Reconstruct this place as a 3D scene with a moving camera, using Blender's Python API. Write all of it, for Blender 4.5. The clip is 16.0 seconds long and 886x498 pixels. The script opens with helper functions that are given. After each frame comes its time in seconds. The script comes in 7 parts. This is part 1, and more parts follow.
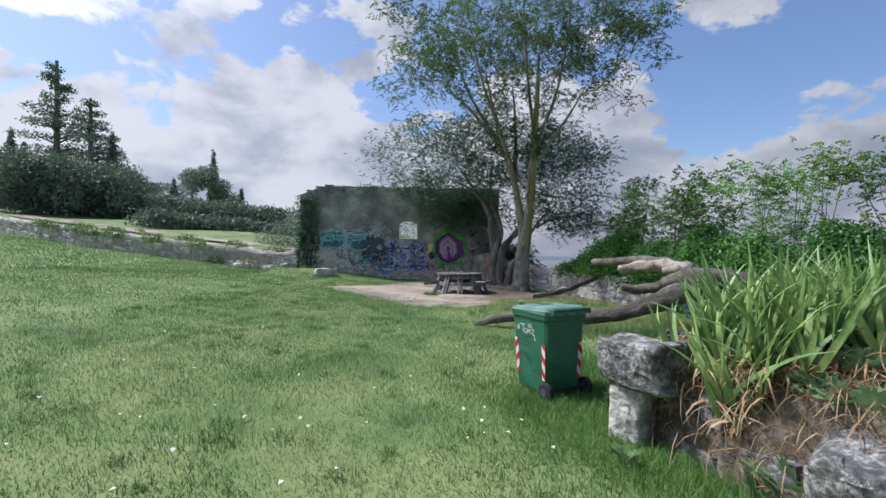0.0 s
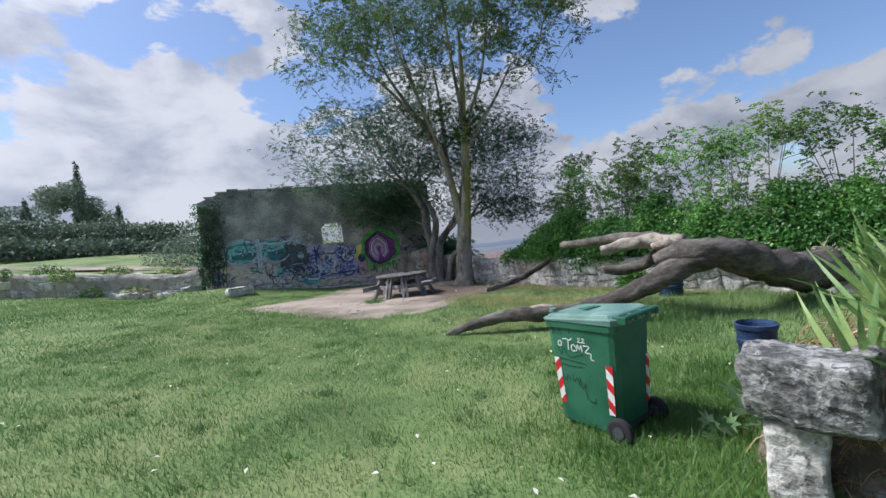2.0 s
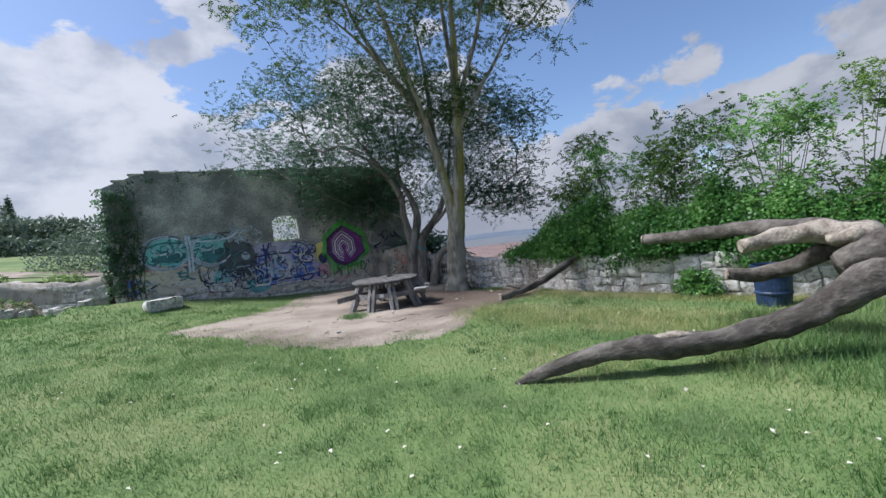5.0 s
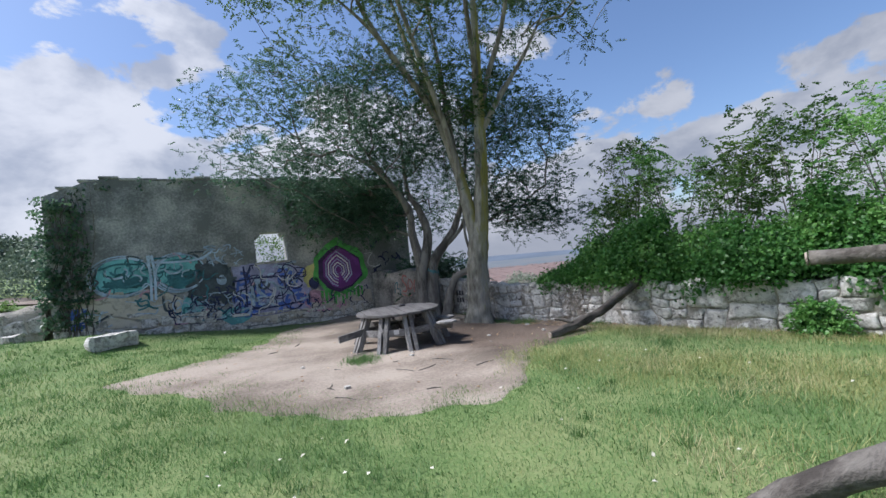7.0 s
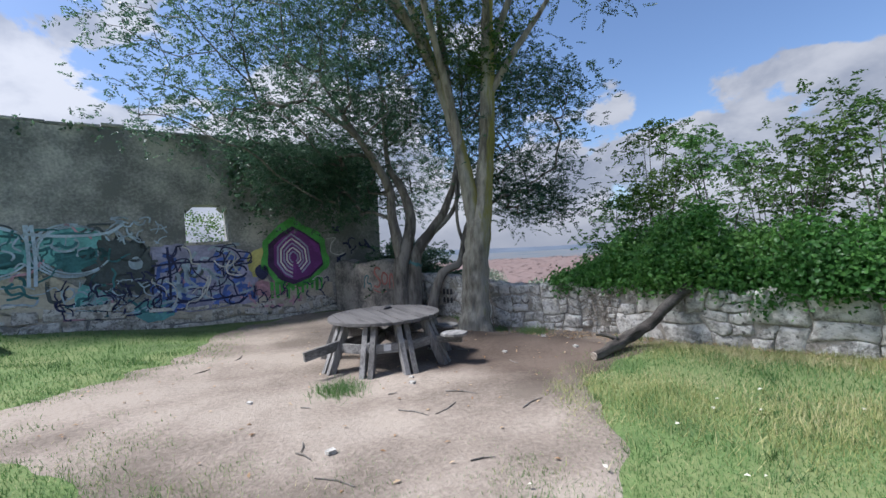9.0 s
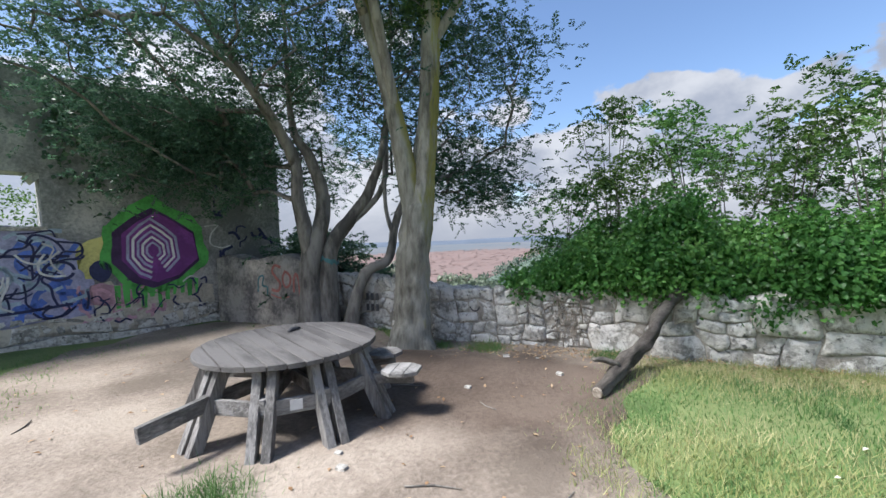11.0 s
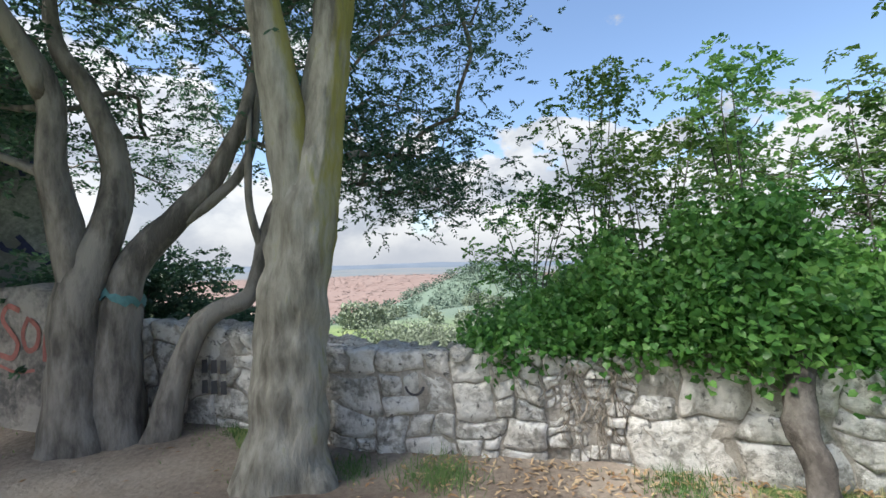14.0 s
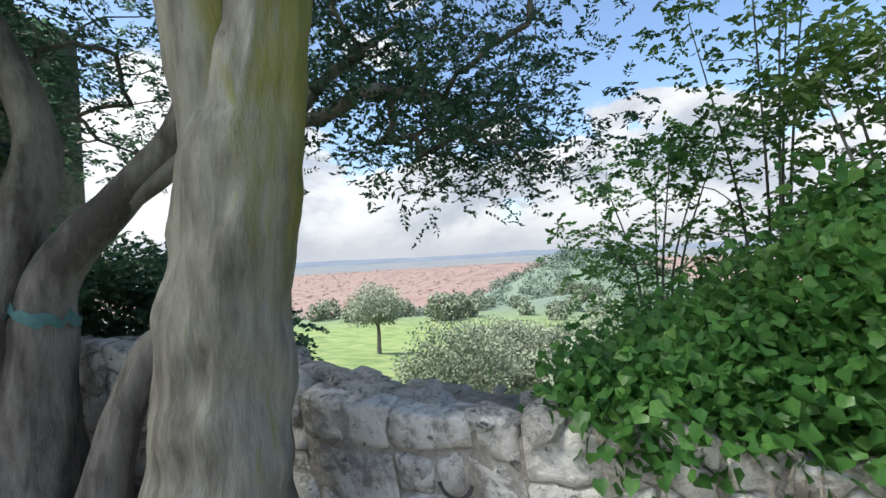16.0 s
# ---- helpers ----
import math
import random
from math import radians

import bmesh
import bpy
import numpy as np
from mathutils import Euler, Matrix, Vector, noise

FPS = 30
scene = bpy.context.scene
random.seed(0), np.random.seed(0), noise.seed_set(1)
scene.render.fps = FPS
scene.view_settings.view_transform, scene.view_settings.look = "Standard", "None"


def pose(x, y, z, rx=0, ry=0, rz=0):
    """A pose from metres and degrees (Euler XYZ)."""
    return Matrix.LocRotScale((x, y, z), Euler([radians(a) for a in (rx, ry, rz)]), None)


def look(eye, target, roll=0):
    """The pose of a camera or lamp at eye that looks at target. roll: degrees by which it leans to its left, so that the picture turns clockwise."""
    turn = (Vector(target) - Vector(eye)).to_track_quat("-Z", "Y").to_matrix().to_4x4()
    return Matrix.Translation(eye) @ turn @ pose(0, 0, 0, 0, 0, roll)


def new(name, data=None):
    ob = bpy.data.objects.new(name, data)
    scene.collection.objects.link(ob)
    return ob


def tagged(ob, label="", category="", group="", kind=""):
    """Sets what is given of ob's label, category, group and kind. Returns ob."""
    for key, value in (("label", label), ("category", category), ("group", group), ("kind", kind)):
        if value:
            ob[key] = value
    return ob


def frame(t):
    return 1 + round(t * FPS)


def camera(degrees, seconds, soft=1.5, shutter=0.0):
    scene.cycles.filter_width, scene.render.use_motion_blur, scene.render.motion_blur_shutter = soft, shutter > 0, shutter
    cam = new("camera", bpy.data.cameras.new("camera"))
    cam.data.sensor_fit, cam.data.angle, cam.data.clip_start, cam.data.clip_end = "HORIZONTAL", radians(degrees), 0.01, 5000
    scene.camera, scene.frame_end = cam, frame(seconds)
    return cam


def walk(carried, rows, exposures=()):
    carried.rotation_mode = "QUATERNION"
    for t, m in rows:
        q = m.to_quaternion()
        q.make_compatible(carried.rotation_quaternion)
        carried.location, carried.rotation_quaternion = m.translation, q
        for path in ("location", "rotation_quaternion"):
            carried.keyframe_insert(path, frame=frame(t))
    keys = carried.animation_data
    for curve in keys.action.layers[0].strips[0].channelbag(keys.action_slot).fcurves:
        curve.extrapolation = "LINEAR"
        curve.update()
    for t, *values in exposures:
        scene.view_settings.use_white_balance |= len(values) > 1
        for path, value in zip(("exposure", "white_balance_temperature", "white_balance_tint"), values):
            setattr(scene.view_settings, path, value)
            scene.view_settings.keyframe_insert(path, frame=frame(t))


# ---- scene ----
cam = camera(93.0, 16.0)
METRES, EYE, TILT, LEAN, TURN = 17.25, 1.62, 0.0, 0.0, 0.0
ROWS = [
    (0.0, 0.0, 0.0, 0.0, 0.0, 0.0, -0.0),
    (0.5, -0.0141, 0.0213, 0.0032, -3.01, 0.7, 2.41),
    (1.0, -0.0199, 0.046, 0.0017, -6.26, 0.49, 4.52),
    (1.5, -0.0285, 0.0695, 0.0032, -9.17, -0.17, 5.9),
    (2.0, -0.0416, 0.0932, 0.0042, -11.53, -1.17, 6.13),
    (2.5, -0.0502, 0.1224, 0.0037, -13.29, -2.06, 5.64),
    (3.0, -0.0645, 0.1527, 0.003, -14.45, -2.87, 4.55),
    (3.5, -0.0736, 0.1832, 0.0034, -15.8, -3.6, 4.18),
    (4.0, -0.0795, 0.2145, 0.0083, -17.02, -3.43, 5.1),
    (6.5, -0.0909, 0.3803, 0.0088, -21.21, 0.25, 6.25),
    (7.0, -0.0955, 0.4161, 0.0074, -21.5, 0.89, 5.99),
    (7.5, -0.0976, 0.4536, 0.0101, -22.39, 0.94, 5.38),
    (8.0, -0.0972, 0.4917, 0.0097, -23.93, 0.57, 4.66),
    (8.5, -0.0996, 0.5258, 0.0079, -26.14, -0.08, 3.86),
    (11.0, -0.0568, 0.677, 0.0069, -41.61, -2.11, 2.27),
    (11.5, -0.0436, 0.703, 0.0071, -45.6, -2.11, 2.52),
    (12.0, -0.0249, 0.728, 0.0054, -48.68, -1.45, 2.63),
    (12.5, -0.0075, 0.7548, 0.0034, -51.52, -0.53, 2.33),
    (13.0, 0.0161, 0.7802, 0.0001, -53.31, 0.35, 1.71),
    (13.5, 0.0422, 0.8029, 0.0012, -54.25, 1.0, 1.18),
    (14.0, 0.0665, 0.8225, 0.0016, -54.39, 0.97, 1.2),
    (14.5, 0.0949, 0.8361, -0.0, -52.48, 0.23, 2.03),
    (15.0, 0.1171, 0.8536, -0.0018, -49.75, -0.19, 2.8),
    (15.5, 0.1363, 0.8674, -0.0016, -46.16, -0.1, 3.16),
    (16.0, 0.156, 0.8767, -0.0006, -42.37, 0.0, 3.1),
]
walk(cam, [(t, pose(0, 0, EYE, TILT, LEAN, TURN) @ pose(METRES * x, METRES * y, METRES * z, 90 + pitch, roll, yaw)) for t, x, y, z, yaw, pitch, roll in ROWS],
     exposures=[(0.0, 0.42, 5900, 14), (8.7, 0.55, 5800, 14), (11, 0.90, 6000, 12), (12.5, 1.12, 6400, 9), (14.0, 1.24, 6400, 9), (16.0, 1.3, 6400, 9)])

# ---- sky, clouds and sun ----
SUN_AZ, SUN_EL = radians(-68), radians(55)          # azimuth from +y towards +x
sun_way = Vector((math.sin(SUN_AZ) * math.cos(SUN_EL), math.cos(SUN_AZ) * math.cos(SUN_EL), math.sin(SUN_EL)))
sun_data = bpy.data.lights.new("sun", "SUN")
sun_data.energy, sun_data.angle, sun_data.color = 4.6, radians(12.0), (1.0, 0.95, 0.87)
sun = new("sun", sun_data)
sun.matrix_world = look(sun_way * 60, (0, 0, 0))


def make_world():
    world = bpy.data.worlds.new("sky")
    scene.world = world
    world.use_nodes = True
    nt = world.node_tree
    nt.nodes.clear()
    N, L = nt.nodes.new, nt.links.new

    def math_node(op, a, b=None, clamp=False):
        n = N("ShaderNodeMath")
        n.operation, n.use_clamp = op, clamp
        for i, v in enumerate((a, b)):
            if v is None:
                continue
            if isinstance(v, (int, float)):
                n.inputs[i].default_value = v
            else:
                L(v, n.inputs[i])
        return n.outputs[0]

    def ramp(fac, a, b):
        n = N("ShaderNodeMapRange")
        n.interpolation_type = "SMOOTHSTEP"
        L(fac, n.inputs["Value"])
        for key, v in (("From Min", a), ("From Max", b)):
            if isinstance(v, (int, float)):
                n.inputs[key].default_value = v
            else:
                L(v, n.inputs[key])
        return n.outputs["Result"]

    def noise_node(vec, scale, detail, rough, dist=0.0):
        n = N("ShaderNodeTexNoise")
        L(vec, n.inputs["Vector"])
        n.inputs["Scale"].default_value, n.inputs["Detail"].default_value = scale, detail
        n.inputs["Roughness"].default_value, n.inputs["Distortion"].default_value = rough, dist
        return n.outputs["Fac"]

    coord = N("ShaderNodeTexCoord").outputs["Generated"]
    sky = N("ShaderNodeTexSky")
    sky.sky_type, sky.sun_disc = "NISHITA", False
    sky.sun_elevation, sky.sun_rotation = SUN_EL, SUN_AZ
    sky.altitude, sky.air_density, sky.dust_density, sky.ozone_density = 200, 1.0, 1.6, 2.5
    split = N("ShaderNodeSeparateXYZ")
    L(coord, split.inputs[0])
    x, y, z = split.outputs
    # cumulus: billows, flattened a little towards the horizon
    stretch = N("ShaderNodeMapping")
    stretch.inputs["Scale"].default_value = (1.0, 1.0, 1.7)
    stretch.inputs["Location"].default_value = CLOUD_SHIFT
    L(coord, stretch.inputs["Vector"])
    vec = stretch.outputs[0]
    big = noise_node(vec, 2.3, 3.0, 0.5)
    fine = noise_node(vec, 6.0, 8.0, 0.58, 0.25)
    body = math_node("ADD", math_node("MULTIPLY", big, 0.62), math_node("MULTIPLY", fine, 0.42))
    # cover thins with height and towards the east
    cover = math_node("ADD", math_node("MULTIPLY", z, 0.60), 0.28)
    cover = math_node("ADD", cover, math_node("MULTIPLY", x, 0.085))
    cloud = ramp(body, cover, math_node("ADD", cover, 0.034))
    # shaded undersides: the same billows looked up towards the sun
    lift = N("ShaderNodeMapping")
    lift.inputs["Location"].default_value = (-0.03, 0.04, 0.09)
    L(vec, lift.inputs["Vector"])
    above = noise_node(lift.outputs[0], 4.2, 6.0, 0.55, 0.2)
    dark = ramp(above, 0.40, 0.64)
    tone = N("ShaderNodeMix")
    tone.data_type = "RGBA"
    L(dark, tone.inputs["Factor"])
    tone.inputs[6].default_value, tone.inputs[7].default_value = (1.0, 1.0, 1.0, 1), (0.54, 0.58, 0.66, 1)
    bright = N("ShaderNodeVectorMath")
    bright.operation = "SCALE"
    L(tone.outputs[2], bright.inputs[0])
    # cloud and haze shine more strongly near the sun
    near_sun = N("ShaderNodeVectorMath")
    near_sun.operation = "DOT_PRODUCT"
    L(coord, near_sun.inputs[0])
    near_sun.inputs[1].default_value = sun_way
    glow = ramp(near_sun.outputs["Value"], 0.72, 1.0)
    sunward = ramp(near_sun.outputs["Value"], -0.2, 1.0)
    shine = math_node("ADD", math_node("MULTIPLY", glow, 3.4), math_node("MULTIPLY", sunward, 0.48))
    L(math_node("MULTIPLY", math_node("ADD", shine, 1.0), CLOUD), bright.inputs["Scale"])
    blue = N("ShaderNodeVectorMath")
    blue.operation = "SCALE"
    L(sky.outputs[0], blue.inputs[0])
    blue.inputs["Scale"].default_value = SKY
    mix = N("ShaderNodeMix")
    mix.data_type = "RGBA"
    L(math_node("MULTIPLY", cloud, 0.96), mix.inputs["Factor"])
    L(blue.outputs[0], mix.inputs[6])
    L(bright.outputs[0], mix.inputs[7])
    # milky air along the horizon
    haze = ramp(z, 0.10, -0.02)
    milk = N("ShaderNodeMix")
    milk.data_type = "RGBA"
    L(math_node("MULTIPLY", haze, 0.8), milk.inputs["Factor"])
    L(mix.outputs[2], milk.inputs[6])
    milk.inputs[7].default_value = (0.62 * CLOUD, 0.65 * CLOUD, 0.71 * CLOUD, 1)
    back = N("ShaderNodeBackground")
    L(milk.outputs[2], back.inputs["Color"])
    back.inputs["Strength"].default_value = 1.0
    out = N("ShaderNodeOutputWorld")
    L(back.outputs[0], out.inputs["Surface"])


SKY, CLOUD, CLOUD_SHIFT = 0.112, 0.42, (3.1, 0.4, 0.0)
make_world()

# ---- building tools ----
rng = np.random.default_rng(7)


def obj(name, mesh, material, parent=None, label="", smooth=False, kind=""):
    ob = new(name, mesh)
    if material and not mesh.materials:
        mesh.materials.append(material)
    if smooth:
        mesh.polygons.foreach_set("use_smooth", [True] * len(mesh.polygons))
    if parent:
        ob.parent = parent
    return tagged(ob, label, "", "", kind)


def part(name, bm, material, parent=None, label="", smooth=False, kind=""):
    """Links a bmesh as one mesh object under a thing or a part."""
    me = bpy.data.meshes.new(name)
    bm.to_mesh(me)
    bm.free()
    return obj(name, me, material, parent, label, smooth, kind)


def raw(name, verts, faces, material, parent=None, label="", smooth=False, kind=""):
    """One mesh from numpy arrays: verts (n, 3), faces (m, k) all of one size."""
    verts, faces = np.asarray(verts, np.float32), np.asarray(faces, np.int32)
    me = bpy.data.meshes.new(name)
    me.vertices.add(len(verts))
    me.vertices.foreach_set("co", verts.ravel())
    k = faces.shape[1]
    me.loops.add(faces.size)
    me.loops.foreach_set("vertex_index", faces.ravel())
    me.polygons.add(len(faces))
    me.polygons.foreach_set("loop_start", np.arange(0, faces.size, k, dtype=np.int32))
    me.update(calc_edges=True)
    return obj(name, me, material, parent, label, smooth, kind)


def thing(name, label, category, at=(0, 0, 0), rz=0.0, group="", kind="", rx=0.0, ry=0.0):
    ob = new(name)
    ob.empty_display_size = 0.1
    ob.matrix_world = pose(*at, rx, ry, rz)
    return tagged(ob, label, category, group, kind)


def box(bm, size, at=(0, 0, 0), turn=None, taper=(1, 1), bevel=0.0):
    """A box of that size round at; taper scales its foot."""
    made = bmesh.ops.create_cube(bm, size=1.0)["verts"]
    for v in made:
        k = taper if v.co.z < 0 else (1, 1)
        v.co = Vector((v.co.x * size[0] * k[0], v.co.y * size[1] * k[1], v.co.z * size[2]))
    if bevel:
        edges = list({e for v in made for e in v.link_edges})
        res = bmesh.ops.bevel(bm, geom=edges, offset=bevel, segments=2, affect="EDGES", profile=0.6)
        made = [v for v in res["verts"]]
        made = list({v for f in res["faces"] for v in f.verts} | set(made))
    m = Matrix.Translation(at) @ (turn.to_4x4() if turn else Matrix())
    bmesh.ops.transform(bm, matrix=m, verts=made)
    return bm


WALL = [(1.95, 20.6), (2.36, 19.62), (2.8, 19.4), (3.2, 18.7), (3.72, 17.4), (4.3, 16.3), (4.85, 15.2), (5.25, 14.0), (5.65, 13.0), (6.05, 12.0), (6.5, 11.0), (7.1, 9.8), (8.0, 8.5), (9.6, 6.6)]
FALL = ((0.0, 0.0), (0.7, -0.1), (6.0, -1.6), (23.0, -5.2), (45.0, -7.8), (120.0, -24.0), (400.0, -80.0), (560.0, -92.0), (9000.0, -92.0))


def past_wall(x, y):
    """Metres beyond the old boundary wall, on its outer side."""
    return (np.asarray(x, float) - 3.72) * 0.905 + (np.asarray(y, float) - 17.4) * 0.425


def ground_z(x, y):
    """Height of the ground: a lawn that climbs to the west and falls away past the old wall."""
    x, y = np.asarray(x, float), np.asarray(y, float)
    west = np.maximum(0.0, -(x + 0.3))
    z = 0.075 * west * west / (west + 0.6) + 0.03 * np.clip(west - 9.0, 0, 40)
    z = np.minimum(z, 4.6)
    near = np.clip(1.0 - (np.abs(y - 20.9 - 0.15 * x) / 1.6), 0, 1) * np.clip((-x - 2.0) / 4.0, 0, 1) * (x > -8.0)
    z = z + 0.28 * near
    z = z + 0.02 * np.sin(x * 0.9 + 0.4) * np.sin(y * 0.7) + 0.012 * np.sin(x * 2.3 + y * 1.7)
    t = np.clip((past_wall(x, y) + 1.5) / 1.25, 0, 1)
    z = z - 0.14 * t * t * (3 - 2 * t) * np.clip((18.2 - y) / 1.2, 0, 1)
    s = past_wall(x, y) - 0.3
    fall = np.interp(s, [a for a, _ in FALL], [b for _, b in FALL])
    hill = 64.0 * np.exp(-(((x - 330) / 110) ** 2 + ((y - 190) / 90) ** 2)) + 9.0 * np.exp(-(((x - 95) / 40) ** 2 + ((y - 62) / 22) ** 2))
    return z + np.where(s > 0, fall + hill, 0.0)


def gz(x, y):
    return float(ground_z(x, y))


def tube(bm, path, radii, sides=8, wobble=0.0, cap=True, seed=0):
    """A tapered limb along a list of points."""
    r = random.Random(seed)
    rings, pts = [], [Vector(p) for p in path]
    side = None
    for i, p in enumerate(pts):
        d = (pts[min(i + 1, len(pts) - 1)] - pts[max(i - 1, 0)]).normalized()
        ref = Vector((1, 0, 0)) if side is None else side
        if abs(d.dot(ref)) > 0.95:
            ref = Vector((0, 1, 0))
        u = (ref - d * ref.dot(d)).normalized()
        side = u
        w = d.cross(u)
        ring = []
        for k in range(sides):
            a = 2 * math.pi * k / sides
            q = radii[i] * (1 + (wobble * noise.noise((p + u * math.cos(a) * 0.3 + w * math.sin(a) * 0.3) * 4.0) if wobble else 0))
            ring.append(bm.verts.new(p + u * (math.cos(a) * q) + w * (math.sin(a) * q)))
        rings.append(ring)
    for a, b in zip(rings, rings[1:]):
        for k in range(sides):
            bm.faces.new((a[k], a[(k + 1) % sides], b[(k + 1) % sides], b[k]))
    if cap:
        bm.faces.new(rings[-1])
        bm.faces.new(rings[0][::-1])
    return rings


def smooth_path(points, n):
    """Catmull-Rom through points, n samples a span."""
    P = [Vector(p) for p in points]
    P = [P[0] * 2 - P[1]] + P + [P[-1] * 2 - P[-2]]
    out = []
    for i in range(1, len(P) - 2):
        for k in range(n):
            t = k / n
            a, b, c, d = P[i - 1], P[i], P[i + 1], P[i + 2]
            out.append(0.5 * ((2 * b) + (c - a) * t + (2 * a - 5 * b + 4 * c - d) * t * t + (3 * b - a - 3 * c + d) * t ** 3))
    out.append(P[-2])
    return out


def spread(values, n):
    """Linear samples between values, to go with smooth_path()."""
    out = []
    for a, b in zip(values, values[1:]):
        out += [a + (b - a) * k / n for k in range(n)]
    return out + [values[-1]]

# ---- materials ----
def material(name, colours, scale=6.0, detail=6.0, rough=0.8, bump=0.3, bump_scale=40.0, fine=0.35, spread_random=0.12, metal=0.0, stretch=(1, 1, 1), space="Object", spec=0.4,
             stops=(0.35, 0.65), translucent=0.0):
    """A surface whose colour wanders between colours at a broad and a fine scale, with relief."""
    m = bpy.data.materials.new(name)
    m.use_nodes = True
    nt = m.node_tree
    N, L = nt.nodes.new, nt.links.new
    bsdf = nt.nodes["Principled BSDF"]
    co = N("ShaderNodeTexCoord").outputs[space]
    mp = N("ShaderNodeMapping")
    mp.inputs["Scale"].default_value = stretch
    L(co, mp.inputs["Vector"])
    info = N("ShaderNodeObjectInfo")
    geo = N("ShaderNodeNewGeometry")
    add = N("ShaderNodeVectorMath")
    add.operation = "MULTIPLY_ADD"
    L(info.outputs["Random"], add.inputs[0])
    add.inputs[1].default_value = (17.0, 9.0, 23.0)
    L(mp.outputs[0], add.inputs[2])
    a = N("ShaderNodeTexNoise")
    a.inputs["Scale"].default_value, a.inputs["Detail"].default_value = scale, detail
    L(add.outputs[0], a.inputs["Vector"])
    b = N("ShaderNodeTexNoise")
    b.inputs["Scale"].default_value, b.inputs["Detail"].default_value = bump_scale, 5.0
    b.inputs["Roughness"].default_value = 0.65
    L(add.outputs[0], b.inputs["Vector"])
    mixf = N("ShaderNodeMath")
    mixf.operation = "MULTIPLY_ADD"
    L(b.outputs["Fac"], mixf.inputs[0])
    mixf.inputs[1].default_value = fine
    sub = N("ShaderNodeMath")
    sub.operation = "MULTIPLY_ADD"
    L(a.outputs["Fac"], sub.inputs[0])
    sub.inputs[1].default_value, sub.inputs[2].default_value = 1.0, -fine * 0.5
    L(sub.outputs[0], mixf.inputs[2])
    rnd = N("ShaderNodeMath")
    rnd.operation = "MULTIPLY_ADD"
    isl = N("ShaderNodeMath")
    isl.operation = "ADD"
    L(info.outputs["Random"], isl.inputs[0])
    L(geo.outputs["Random Per Island"], isl.inputs[1])
    L(isl.outputs[0], rnd.inputs[0])
    rnd.inputs[1].default_value = spread_random
    off = N("ShaderNodeMath")
    off.operation = "SUBTRACT"
    L(mixf.outputs[0], off.inputs[0])
    off.inputs[1].default_value = spread_random
    L(off.outputs[0], rnd.inputs[2])
    cr = N("ShaderNodeValToRGB")
    el = cr.color_ramp.elements
    lo, hi = stops
    n = len(colours)
    el[0].position, el[1].position = lo, hi
    el[0].color, el[1].color = (*colours[0], 1), (*colours[-1], 1)
    for i in range(1, n - 1):
        e = el.new(lo + (hi - lo) * i / (n - 1))
        e.color = (*colours[i], 1)
    L(rnd.outputs[0], cr.inputs[0])
    L(cr.outputs[0], bsdf.inputs["Base Color"])
    bsdf.inputs["Roughness"].default_value, bsdf.inputs["Metallic"].default_value = rough, metal
    bsdf.inputs["Specular IOR Level"].default_value = spec
    if bump:
        bp = N("ShaderNodeBump")
        bp.inputs["Strength"].default_value, bp.inputs["Distance"].default_value = bump, 0.03
        L(b.outputs["Fac"], bp.inputs["Height"])
        L(bp.outputs[0], bsdf.inputs["Normal"])
    if translucent:
        tr = N("ShaderNodeBsdfTranslucent")
        L(cr.outputs[0], tr.inputs["Color"])
        mx = N("ShaderNodeMixShader")
        mx.inputs[0].default_value = translucent
        L(bsdf.outputs[0], mx.inputs[1])
        L(tr.outputs[0], mx.inputs[2])
        L(mx.outputs[0], nt.nodes["Material Output"].inputs["Surface"])
    return m


def plain(name, colour, rough=0.5, metal=0.0, k=0.85):
    return material(name, (tuple(c * k for c in colour), colour), scale=9, rough=rough, metal=metal, bump=0.06, bump_scale=60)


TURF = material("turf_soil", ((0.08, 0.125, 0.04), (0.125, 0.19, 0.06), (0.18, 0.22, 0.085)), scale=0.9, rough=0.95, bump=0.5, bump_scale=25, fine=0.5)
GRASS = material("grass_blades", ((0.085, 0.18, 0.05), (0.14, 0.255, 0.08), (0.24, 0.33, 0.13)), scale=0.45, rough=0.55, bump=0, bump_scale=3, spread_random=0.2, stops=(0.36, 0.68), translucent=0.35)
LUSH = material("lush_blades", ((0.045, 0.12, 0.022), (0.08, 0.185, 0.036), (0.14, 0.26, 0.06)), scale=0.9, rough=0.5, bump=0, spread_random=0.25, translucent=0.4)
STRAW = material("dry_grass", ((0.28, 0.31, 0.11), (0.42, 0.41, 0.19), (0.52, 0.47, 0.27)), scale=0.8, rough=0.7, bump=0, spread_random=0.25, translucent=0.3)
DIRT = material("trodden_earth", ((0.155, 0.127, 0.10), (0.248, 0.206, 0.166), (0.345, 0.295, 0.24)), scale=0.8, rough=0.95, bump=0.6, bump_scale=22, fine=0.5, detail=9)
STONE = material("limestone", ((0.26, 0.25, 0.225), (0.44, 0.425, 0.385), (0.62, 0.60, 0.555)), scale=4.0, rough=0.9, bump=0.9, bump_scale=16, fine=0.8, spread_random=0.14, detail=9)
MORTAR = material("lime_mortar", ((0.22, 0.20, 0.17), (0.42, 0.39, 0.34)), scale=5, rough=0.95, bump=1.0, bump_scale=22, fine=0.7)
PLASTER = material("stained_plaster", ((0.169, 0.176, 0.176), (0.299, 0.305, 0.299), (0.481, 0.474, 0.455)), scale=1.1, rough=0.92, bump=0.6, bump_scale=18, fine=0.6, detail=9)
